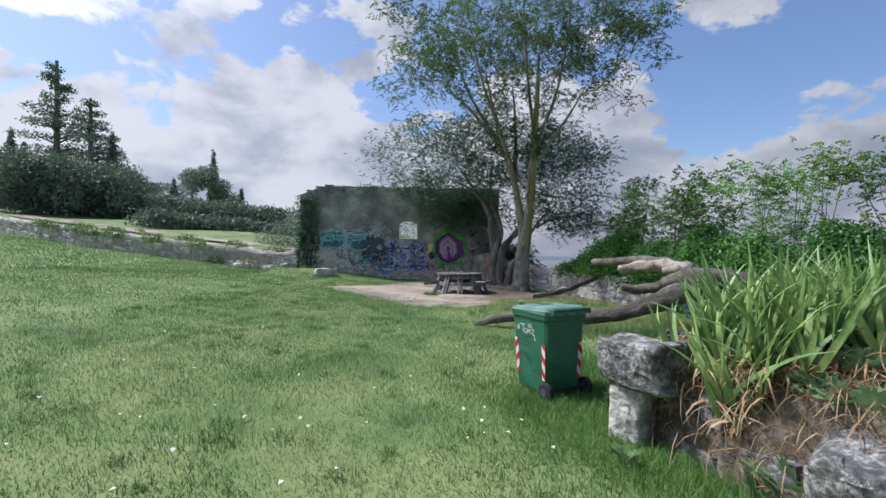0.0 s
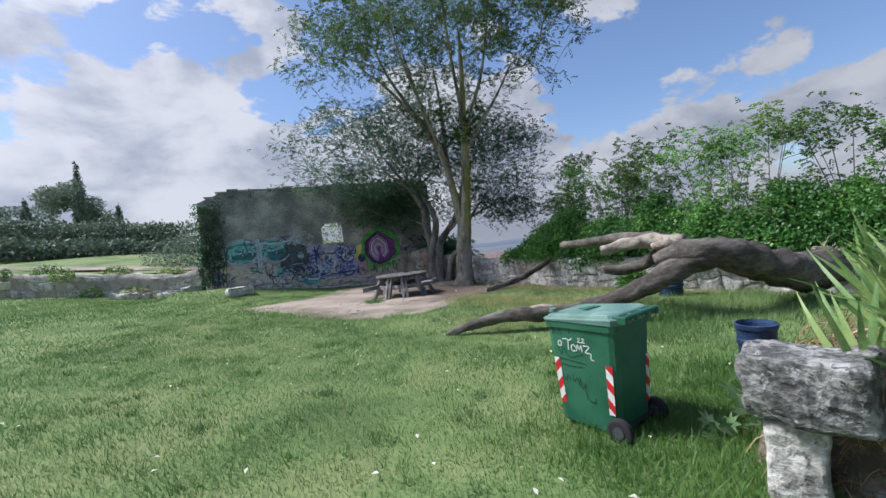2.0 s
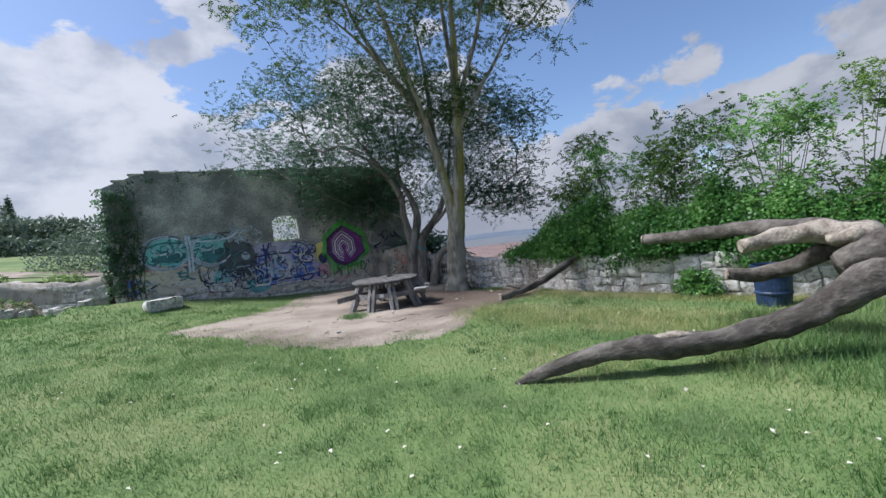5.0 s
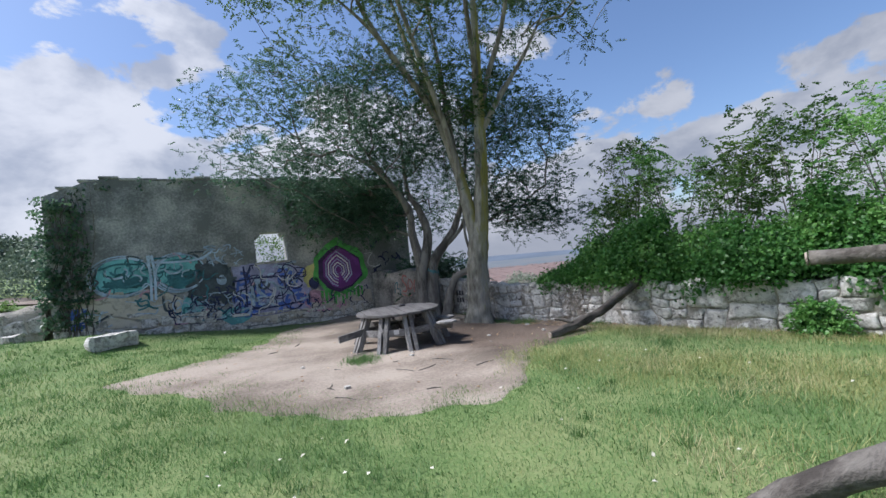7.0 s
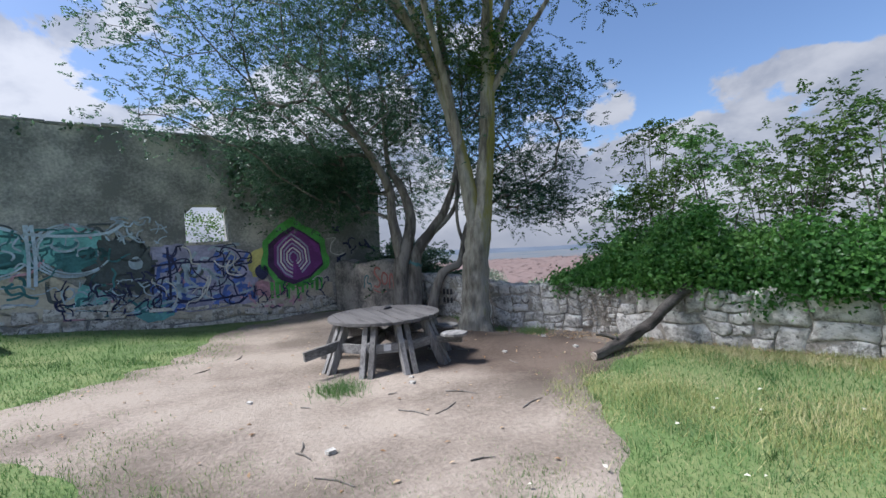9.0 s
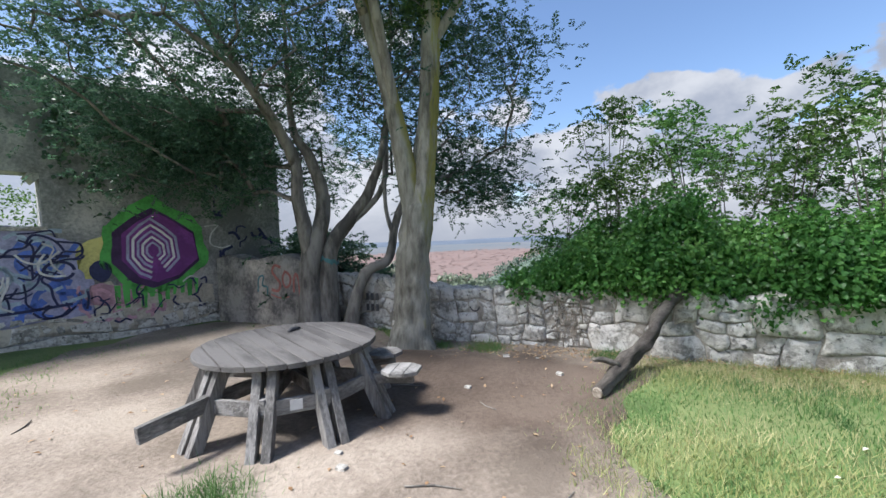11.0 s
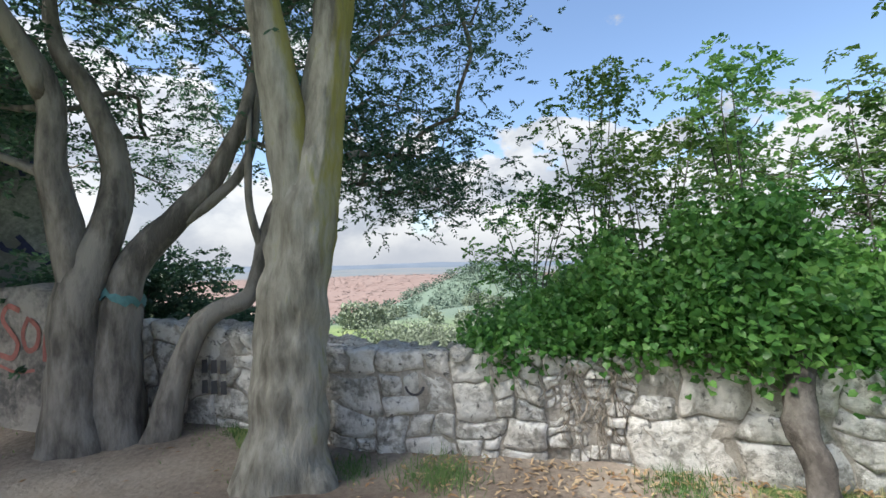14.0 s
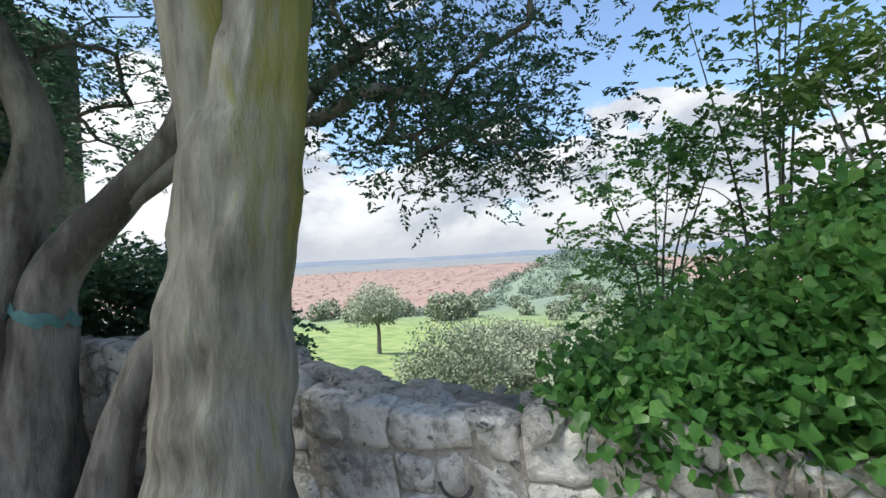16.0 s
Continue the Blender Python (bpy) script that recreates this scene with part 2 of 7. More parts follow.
BARK = material("grey_bark", ((0.10, 0.09, 0.072), (0.20, 0.18, 0.145), (0.31, 0.285, 0.235)), scale=5, rough=0.92, bump=1.0, bump_scale=13, stretch=(1, 1, 0.22), fine=0.8, detail=8)
DARK_BARK = material("dark_bark", ((0.08, 0.074, 0.066), (0.16, 0.148, 0.13), (0.24, 0.225, 0.20)), scale=5, rough=0.92, bump=0.9, bump_scale=14, stretch=(1, 1, 0.3), fine=0.7)
LOGBARK = material("weathered_log", ((0.0493, 0.0422, 0.0352), (0.0915, 0.081, 0.069), (0.155, 0.141, 0.121)), scale=4, rough=0.9, bump=0.9, bump_scale=17, stretch=(0.35, 1, 1), fine=0.7)
CUTWOOD = material("split_wood", ((0.15, 0.12, 0.092), (0.26, 0.22, 0.175), (0.38, 0.335, 0.275)), scale=9, rough=0.85, bump=0.8, bump_scale=30, fine=0.6)
GREYWOOD = material("weathered_planks", ((0.095, 0.092, 0.088), (0.165, 0.159, 0.152), (0.265, 0.257, 0.247)), scale=4, rough=0.85, bump=0.7, bump_scale=26, stretch=(0.18, 1.6, 1.6), fine=0.7)
BOARD = material("weathered_boards", ((0.0592, 0.0558, 0.0551), (0.0836, 0.08, 0.0786), (0.125, 0.12, 0.117)), scale=3.5, rough=0.8, bump=0.45, bump_scale=22, stretch=(1.6, 0.3, 1.6), fine=0.45, spread_random=0.16)
POST = material("weathered_posts", ((0.095, 0.092, 0.088), (0.165, 0.159, 0.152), (0.265, 0.257, 0.247)), scale=4, rough=0.85, bump=0.8, bump_scale=26, stretch=(1.6, 1.6, 0.18), fine=0.8, spread_random=0.2)
LEAF = material("tree_leaves", ((0.0369, 0.0738, 0.0246), (0.064, 0.121, 0.0377), (0.107, 0.172, 0.0574)), scale=0.7, rough=0.45, bump=0, spread_random=0.25, translucent=0.45)
DARK_LEAF = material("evergreen_leaves", ((0.055, 0.115, 0.07), (0.095, 0.18, 0.105), (0.15, 0.245, 0.14)), scale=0.7, rough=0.4, bump=0, spread_random=0.25, translucent=0.5)
IVY = material("ivy_leaves", ((0.069, 0.19, 0.0437), (0.138, 0.316, 0.0713), (0.253, 0.448, 0.132)), scale=0.9, rough=0.4, bump=0, spread_random=0.28, translucent=0.48)
SHRUB = material("shrub_leaves", ((0.0541, 0.123, 0.0295), (0.104, 0.197, 0.0473), (0.181, 0.285, 0.0738)), scale=0.7, rough=0.5, bump=0, spread_random=0.25, translucent=0.48)


def mottle(m, pale, dark, pale_from=0.56, dark_from=0.60, scale=7.0):
    """Lichen: crusty pale blotches and smaller black specks over a stone."""
    nt = m.node_tree
    N, L = nt.nodes.new, nt.links.new
    bsdf = nt.nodes["Principled BSDF"]
    src = bsdf.inputs["Base Color"].links[0].from_socket
    co = N("ShaderNodeNewGeometry").outputs["Position"]
    for colour, size, lo, amount in ((pale, scale, pale_from, 0.85), (dark, scale * 2.3, dark_from, 0.9)):
        nz = N("ShaderNodeTexNoise")
        nz.inputs["Scale"].default_value, nz.inputs["Detail"].default_value = size, 9.0
        nz.inputs["Roughness"].default_value, nz.inputs["Distortion"].default_value = 0.68, 0.4
        L(co, nz.inputs["Vector"])
        k = N("ShaderNodeMapRange")
        L(nz.outputs["Fac"], k.inputs["Value"])
        k.inputs["From Min"].default_value, k.inputs["From Max"].default_value = lo, lo + 0.07
        k.inputs["To Max"].default_value = amount
        mx = N("ShaderNodeMix")
        mx.data_type = "RGBA"
        L(k.outputs[0], mx.inputs["Factor"])
        L(src, mx.inputs[6])
        mx.inputs[7].default_value = (*colour, 1)
        src = mx.outputs[2]
    L(src, bsdf.inputs["Base Color"])


mottle(STONE, (0.66, 0.65, 0.61), (0.085, 0.085, 0.08), 0.51, 0.58, 5.0)


def shade_soil(m, dark):
    """Lets a float attribute darken and brown the earth where painted tree shade falls."""
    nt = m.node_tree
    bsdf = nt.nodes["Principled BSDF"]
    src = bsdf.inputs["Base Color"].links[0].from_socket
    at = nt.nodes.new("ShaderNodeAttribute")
    at.attribute_name = "tree_shade"
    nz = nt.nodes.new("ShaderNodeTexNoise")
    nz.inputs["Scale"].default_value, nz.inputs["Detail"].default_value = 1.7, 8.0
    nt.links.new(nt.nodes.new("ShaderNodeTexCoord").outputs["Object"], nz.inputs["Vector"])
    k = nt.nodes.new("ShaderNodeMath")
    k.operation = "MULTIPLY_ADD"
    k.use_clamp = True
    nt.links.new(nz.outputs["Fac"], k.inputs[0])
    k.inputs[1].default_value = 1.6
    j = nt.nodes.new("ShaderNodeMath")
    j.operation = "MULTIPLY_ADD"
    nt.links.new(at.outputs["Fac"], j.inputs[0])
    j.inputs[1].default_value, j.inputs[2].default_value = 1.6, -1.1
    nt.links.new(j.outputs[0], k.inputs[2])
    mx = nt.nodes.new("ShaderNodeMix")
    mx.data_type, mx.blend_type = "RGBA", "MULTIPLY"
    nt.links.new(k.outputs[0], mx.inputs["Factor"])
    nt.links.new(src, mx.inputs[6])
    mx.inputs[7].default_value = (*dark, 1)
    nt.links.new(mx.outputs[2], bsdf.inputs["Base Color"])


shade_soil(DIRT, (0.42, 0.375, 0.355))


def lichen(m, side, colour):
    """Yellow-green lichen in ragged streaks on the weather side of a trunk, above head height."""
    nt = m.node_tree
    N, L = nt.nodes.new, nt.links.new
    bsdf = nt.nodes["Principled BSDF"]
    src = bsdf.inputs["Base Color"].links[0].from_socket
    geo = N("ShaderNodeNewGeometry")
    dot = N("ShaderNodeVectorMath")
    dot.operation = "DOT_PRODUCT"
    L(geo.outputs["Normal"], dot.inputs[0])
    dot.inputs[1].default_value = side
    mp = N("ShaderNodeMapping")
    mp.inputs["Scale"].default_value = (1, 1, 0.25)
    L(geo.outputs["Position"], mp.inputs["Vector"])
    nz = N("ShaderNodeTexNoise")
    nz.inputs["Scale"].default_value, nz.inputs["Detail"].default_value, nz.inputs["Roughness"].default_value = 6.0, 8.0, 0.7
    L(mp.outputs[0], nz.inputs["Vector"])
    sep = N("ShaderNodeSeparateXYZ")
    L(geo.outputs["Position"], sep.inputs[0])
    up = N("ShaderNodeMapRange")
    L(sep.outputs["Z"], up.inputs["Value"])
    up.inputs["From Min"].default_value, up.inputs["From Max"].default_value = 0.9, 2.3
    up.inputs["To Min"].default_value, up.inputs["To Max"].default_value = -0.5, 0.15
    total = N("ShaderNodeMath")
    total.operation = "MULTIPLY_ADD"
    L(dot.outputs["Value"], total.inputs[0])
    total.inputs[1].default_value = 0.55
    L(up.outputs[0], total.inputs[2])
    both = N("ShaderNodeMath")
    both.operation = "MULTIPLY_ADD"
    L(nz.outputs["Fac"], both.inputs[0])
    both.inputs[1].default_value = 1.1
    L(total.outputs[0], both.inputs[2])
    cut = N("ShaderNodeMapRange")
    cut.inputs["From Min"].default_value, cut.inputs["From Max"].default_value = 0.78, 1.12
    cut.inputs["To Max"].default_value = 0.8
    L(both.outputs[0], cut.inputs["Value"])
    mx = N("ShaderNodeMix")
    mx.data_type = "RGBA"
    L(cut.outputs[0], mx.inputs["Factor"])
    L(src, mx.inputs[6])
    mx.inputs[7].default_value = (*colour, 1)
    L(mx.outputs[2], bsdf.inputs["Base Color"])


def haze_far_turf(m, colour, near, far):
    """Greys the turf between two distances: haze of the far slopes put into its colour."""
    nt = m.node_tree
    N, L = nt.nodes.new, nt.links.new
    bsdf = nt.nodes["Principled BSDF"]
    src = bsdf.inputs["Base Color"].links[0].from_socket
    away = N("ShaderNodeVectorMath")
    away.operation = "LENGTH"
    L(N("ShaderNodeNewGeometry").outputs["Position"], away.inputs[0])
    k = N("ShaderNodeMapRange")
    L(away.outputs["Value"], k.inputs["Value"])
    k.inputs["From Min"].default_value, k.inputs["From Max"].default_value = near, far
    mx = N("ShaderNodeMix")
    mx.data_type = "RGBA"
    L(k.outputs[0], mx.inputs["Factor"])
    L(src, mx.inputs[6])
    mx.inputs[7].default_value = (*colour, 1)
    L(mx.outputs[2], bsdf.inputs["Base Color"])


haze_far_turf(TURF, (0.10, 0.14, 0.105), 58, 85)


# ---- ground ----
def axis(lo, hi, near_lo, near_hi, step, grow_by):
    mid = list(np.arange(near_lo, near_hi, step))
    out, d = [], step
    x = near_hi
    while x < hi:
        out.append(x)
        d *= grow_by
        x += d
    left, d, x = [], step, near_lo
    while x > lo:
        d *= grow_by
        x -= d
        left.append(x)
    return np.array(left[::-1] + mid + out + [hi])


def make_ground():
    xs, ys = axis(-3600, 3900, -10, 10, 0.22, 1.09), axis(-900, 3900, -2, 24, 0.22, 1.09)
    X, Y = np.meshgrid(xs, ys)
    Z = ground_z(X, Y)
    nx, ny = len(xs), len(ys)
    i = np.arange(nx * ny).reshape(ny, nx)
    F = np.stack([i[:-1, :-1], i[:-1, 1:], i[1:, 1:], i[1:, :-1]], -1).reshape(-1, 4)
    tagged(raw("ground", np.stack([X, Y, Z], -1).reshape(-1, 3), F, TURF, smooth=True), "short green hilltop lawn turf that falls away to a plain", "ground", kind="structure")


make_ground()

# the trodden patch round the table: radius by direction from its middle
PATCH_AT = (0.9, 15.6)
PATCH = [(0, 4.4), (25, 3.7), (45, 3.0), (70, 5.0), (95, 5.8), (110, 5.3), (130, 4.0), (150, 3.4), (168, 3.9), (182, 4.7), (192, 4.4), (205, 3.7), (225, 3.8), (240, 3.6), (256, 3.75), (266, 3.7), (278, 3.1), (300, 2.3), (322, 2.9), (334, 3.7), (348, 4.6)]


def patch_edge(x, y):
    """Under 1 inside the trodden patch, over 1 outside."""
    dx, dy = np.asarray(x, float) - PATCH_AT[0], np.asarray(y, float) - PATCH_AT[1]
    a = np.degrees(np.arctan2(dy, dx)) % 360
    r = np.interp(a, [p[0] for p in PATCH] + [360], [p[1] for p in PATCH] + [PATCH[0][1]])
    r = r * (1 + 0.025 * np.sin(a * 0.21 + 1) + 0.015 * np.sin(a * 0.53))
    return np.hypot(dx, dy) / r


def make_patch():
    n, rings = 240, 34
    a = np.linspace(0, 2 * np.pi, n, endpoint=False)
    rr = np.linspace(0.02, 1.0, rings)
    reach = 1.12
    edge = 1.0 / patch_edge(PATCH_AT[0] + np.cos(a), PATCH_AT[1] + np.sin(a))
    R, A = np.meshgrid(rr, a, indexing="ij")
    X = PATCH_AT[0] + R * reach * edge[None, :] * np.cos(A)
    Y = PATCH_AT[1] + R * reach * edge[None, :] * np.sin(A)
    Z = ground_z(X, Y) + 0.014 - 0.025 * np.clip((R - 0.94) / 0.06, 0, 1) + 0.006 * np.sin(X * 5) * np.sin(Y * 6.1)
    i = np.arange(rings * n).reshape(rings, n)
    j = np.roll(i, -1, axis=1)
    F = np.stack([i[:-1], i[1:], j[1:], j[:-1]], -1).reshape(-1, 4)
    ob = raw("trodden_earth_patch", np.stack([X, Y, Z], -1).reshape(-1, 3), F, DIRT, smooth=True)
    # tree shade painted over browner soil between the table and the wall
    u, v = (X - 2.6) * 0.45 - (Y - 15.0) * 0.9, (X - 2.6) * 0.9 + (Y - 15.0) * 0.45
    tree_shade = np.clip(1.5 - 1.15 * np.hypot(u / 2.9, v / 1.8), 0, 1)
    ob.data.attributes.new("tree_shade", "FLOAT", "POINT").data.foreach_set("value", tree_shade.ravel().astype(np.float32))
    tagged(ob, "bare trodden pale earth worn into the lawn round the table", "bare earth", kind="structure")


make_patch()


# ---- masonry ----
def stone_mesh(name, corners, place, depth=0.10, proud=0.045, r=random):
    """A rough stone: its outline in wall coordinates, mapped by place(u, v, out)."""
    c = [sum(p[k] for p in corners) / len(corners) for k in (0, 1)]
    outline = []
    m = len(corners)
    for k in range(m):
        a, b = corners[k], corners[(k + 1) % m]
        outline.append(a)
        outline.append(((a[0] + b[0]) / 2 + r.uniform(-0.018, 0.018), (a[1] + b[1]) / 2 + r.uniform(-0.018, 0.018)))
    verts, n = [], len(outline)
    for scale, out in ((1.0, -depth), (1.0, proud * r.uniform(0.1, 0.5)), (0.80, proud * r.uniform(0.85, 1.2))):
        for u, v in outline:
            q = scale if scale == 1.0 else scale + r.uniform(-0.06, 0.07)
            verts.append(place(c[0] + (u - c[0]) * q, c[1] + (v - c[1]) * q, out + (r.uniform(-0.012, 0.012) if out > 0 else 0)))
    verts.append(place(c[0], c[1], proud * 1.1))
    faces = []
    for ring in (0, 1):
        for k in range(n):
            faces.append((ring * n + k, ring * n + (k + 1) % n, (ring + 1) * n + (k + 1) % n, (ring + 1) * n + k))
    faces += [(2 * n + k, 2 * n + (k + 1) % n, 3 * n) for k in range(n)]
    me = bpy.data.meshes.new(name)
    me.from_pydata([tuple(v) for v in verts], [], faces)
    return me


def courses(length, height, sizes, heights, r, top=None):
    """Outlines of rough coursed stones that fill a length by a height; corners are shared, with narrow joints."""
    out, v = [], 0.0
    lower = lambda u: 0.0
    while v < height - 0.06:
        h = min(r.uniform(*heights), height - v)
        if height - v - h < 0.09:
            h = height - v
        w1, w2 = r.uniform(0, 9), r.uniform(0.8, 1.6)
        base, amp = v + h, 0.05 if v + h < height - 0.01 else 0.05
        upper = (lambda u, base=base, amp=amp, w1=w1, w2=w2: base + amp * math.sin(u * w2 * 2 + w1) + amp * 0.6 * math.sin(u * 5.3 + w1))
        u = -r.uniform(0, sizes[0] * 0.4)
        while u < length:
            w = r.uniform(*sizes)
            lean0, lean1 = r.uniform(-0.08, 0.08), r.uniform(-0.08, 0.08)
            g = 0.010
            a, b = max(0, u) + g, min(length, u + w) - g
            if b - a > 0.07:
                out.append([(a, lower(a) + g), (b, lower(b) + g), (max(b + lean1, a + 0.06), upper(b) - g), (min(a + lean0, b - 0.06), upper(a) - g)])
            u += w
        lower = upper
        v += h
    return out


def polyline_place(points, base=None):
    P = [Vector((p[0], p[1], 0)) for p in points]
    seg = [(b - a).length for a, b in zip(P, P[1:])]
    total = sum(seg)

    def place(u, v, out):
        u = min(max(u, 0.0), total)
        i, left = 0, u
        while i < len(seg) - 1 and left > seg[i]:
            left -= seg[i]
            i += 1
        d = (P[i + 1] - P[i]) / seg[i]
        d0 = (P[i] - P[i - 1]).normalized() if i else d
        d1 = (P[i + 2] - P[i + 1]).normalized() if i + 2 < len(P) else d
        t = left / seg[i]
        blend = (d0 * max(0, 0.5 - t) + d * 1.0 + d1 * max(0, t - 0.5)).normalized()
        nrm = Vector((blend.y, -blend.x, 0))
        p = P[i] + d * left
        z = (gz(p.x + nrm.x * 0.3, p.y + nrm.y * 0.3) if base is None else base) - 0.06
        return Vector((p.x, p.y, z + v)) + nrm * out

    return place, total


def wall_core(name, points, height, thick, mat, parent, wobble=0.05, step=0.12, label="", flip=1):
    """The mortared body of a wall along a polyline, behind its face stones."""
    place, total = polyline_place(points)
    n = int(total / step) + 1
    verts, faces = [], []
    rows = 9
    for k in range(n + 1):
        u = total * k / n
        h = height(u) + wobble * noise.noise(Vector((u * 2.2, 3.1, 0))) + wobble * 0.7 * noise.noise(Vector((u * 7, 1.1, 0)))
        for q in range(rows):
            if q < 5:
                p = place(u, h * q / 4, flip * (0.022 + 0.016 * noise.noise(Vector((u * 6, q * 1.7, 2)))))
            else:
                f = (q - 4) / 4
                p = place(u, (h + 0.05 * noise.noise(Vector((u * 4, q * 2.1, 5)))) if q < 8 else 0.0 - 1.2, flip * (-thick * min(1.0, f * 4 / 3)))
            verts.append(p)
    for k in range(n):
        for q in range(rows - 1):
            a = k * rows + q
            faces.append((a, a + rows, a + rows + 1, a + 1))
    return raw(name, [tuple(v) for v in verts], faces, mat, parent, label, smooth=True)


DAB = plain("dark_dab", (0.06, 0.06, 0.065), 0.8)


def rubble_layout(u0, u1, v1, size, r):
    """Splits a stretch of wall into uneven blocks (left, right, foot, head), each about size across."""
    out, todo = [], [(u0, u1, 0.0, v1)]
    while todo:
        a, b, c, d = todo.pop()
        w, h = b - a, d - c
        big = size * r.uniform(0.55, 1.6)
        if max(w / 1.35, h) < big:
            out.append((a, b, c, d))
        elif w / 1.35 > h * r.uniform(0.8, 1.25):
            m = a + w * r.uniform(0.38, 0.62)
            todo += [(a, m, c, d), (m, b, c, d)]
        else:
            m = c + h * r.uniform(0.36, 0.64)
            todo += [(a, b, c, m), (a, b, m, d)]
    return out


def wander(u, v):
    """Bends the joints of a wall, so that no course runs straight."""
    q = noise.noise_vector(Vector((u * 2.6, v * 2.6, 7.7))) * 0.13 + noise.noise_vector(Vector((u * 6.1, v * 6.1, 2.2))) * 0.045
    return u + q.x, max(0.0, v + q.y * min(1.0, v * 4))


def cell_stone(poly, place, r, proud):
    """A rough stone with worn corners over an outline in wall coordinates."""
    c = [sum(p[k] for p in poly) / len(poly) for k in (0, 1)]
    size = sum(math.hypot(p[0] - c[0], p[1] - c[1]) for p in poly) / len(poly)
    if size < 0.03:
        return None
    ring = []
    for k in range(len(poly)):
        a, b = poly[k], poly[(k + 1) % len(poly)]
        L = math.hypot(b[0] - a[0], b[1] - a[1])
        for t in ((0.06, 0.35, 0.65, 0.94) if L > 0.2 else (0.1, 0.5, 0.9)):
            ring.append(wander(a[0] + (b[0] - a[0]) * t, a[1] + (b[1] - a[1]) * t))
    c = wander(*c)
    seed = r.uniform(0, 90)
    tilt_u, tilt_v = r.uniform(-0.13, 0.13), r.uniform(-0.13, 0.13)
    verts, n = [], len(ring)
    for inset, out in ((0.006, -0.12), (0.006, proud * 0.1), (0.022, proud * 0.85), (0.42 * size, proud), (0.72 * size, proud)):
        scale = max(0.2, 1 - inset / size)
        for u, v in ring:
            du, dv = (u - c[0]) * scale, (v - c[1]) * scale
            q = noise.noise_vector(Vector((du * 9 + seed, dv * 9, scale)))
            lift = out + 0.02 * q.z + tilt_u * du + tilt_v * dv
            verts.append(place(c[0] + du + 0.008 * q.x, c[1] + dv + 0.008 * q.y, out if out < 0 else lift))
    verts.append(place(c[0], c[1], proud * 1.05 + 0.01 * r.uniform(-1, 1)))
    faces = [(g * n + k, g * n + (k + 1) % n, (g + 1) * n + (k + 1) % n, (g + 1) * n + k) for g in range(4) for k in range(n)]
    faces += [(4 * n + k, 4 * n + (k + 1) % n, 5 * n) for k in range(n)]
    me = bpy.data.meshes.new("stone")
    me.from_pydata([tuple(v) for v in verts], [], faces)
    me.polygons.foreach_set("use_smooth", [True] * len(faces))
    return me


def wall_height(u):
    """Height of the boundary wall along its length: lower where it has crumbled."""
    low = max(0.0, 1 - abs(u - 6.2) / 0.9)
    return 1.02 - 0.12 * low + 0.04 * math.sin(u * 1.1) - (0.06 if u > 7.3 else 0.0)


def old_wall():
    """The boundary wall of rough limestone; inner face towards the lawn."""
    r = random.Random(11)
    top = thing("boundary_wall", "low old boundary wall of rough grey limestone blocks", "stone wall", kind="structure")
    place, total = polyline_place(WALL)
    wall_core("wall_body", WALL, lambda u: wall_height(u) - 0.05, 0.52, MORTAR, top, 0.07, 0.06, label="crumbling lime mortar and rubble core")
    for u0, u1, size in ((0.0, 3.7, 0.34), (3.7, 5.75, 0.34), (5.75, 6.45, 0.13), (6.45, 7.25, 0.62), (7.25, total, 0.40)):
        for a, b, c, d in rubble_layout(u0, u1, 0.98, size, r):
            if u0 == 5.75 and r.random() < 0.2:             # the crumbled stretch
                continue
            poly = [(u, v * (wall_height(u) + 0.035 * math.sin(u * 9.7)) / 0.98) for u, v in ((a, c), (b, c), (b, d), (a, d))]
            me = cell_stone(poly, place, r, r.uniform(0.03, 0.075))
            if me:
                obj("stone", me, STONE, top)
    # dark painted dabs on a stone beside the dark tree, a worn mark carved in another
    for k in range(6):
        u, v = 2.46 + 0.11 * (k % 3), 0.40 + 0.2 * (k // 3)
        bm = bmesh.new()
        quad = [(u, v), (u + 0.075, v + 0.01), (u + 0.07, v + 0.14), (u + 0.005, v + 0.13)]
        bm.faces.new([bm.verts.new(place(a, b, 0.118)) for a, b in quad])
        part("painted_dab", bm, DAB, top, "dark painted dab")
    bm = bmesh.new()
    stroke(bm, oval(4.62, 0.72, 0.085, 0.10, 12, 195, 345), 0.022, 0, lambda u, v, out: place(u, v, 0.10))
    part("carved_mark", bm, DAB, top, "dark worn mark shaped like a curve")
    # loose rubble along the top
    shapes = []
    for k in range(8):
        bm = bmesh.new()
        bmesh.ops.create_icosphere(bm, subdivisions=2, radius=1.0)
        for v in bm.verts:
            v.co = v.co * (1 + 0.45 * noise.noise(v.co * 1.3 + Vector((k * 5, 0, 0))) + 0.15 * noise.noise(v.co * 4 + Vector((0, k, 0))))
            v.co.z *= 0.6
        me = bpy.data.meshes.new("cap_stone")
        bm.to_mesh(me)
        bm.free()
        me.materials.append(STONE)
        shapes.append(me)
    for k in range(300):
        u = r.uniform(1.2, 10.2)
        size = r.uniform(0.03, 0.11) * r.uniform(0.6, 1.2)
        p = place(u, wall_height(u) - 0.03, -r.uniform(0.0, 0.5))
        ob = obj("cap_stone", shapes[k % 8], None, top)
        ob.matrix_basis = Matrix.Translation(p) @ Euler((r.uniform(-.3, .3), r.uniform(-.3, .3), r.uniform(0, 6))).to_matrix().to_4x4() @ Matrix.Diagonal((size * r.uniform(0.8, 1.4), size, size, 1))


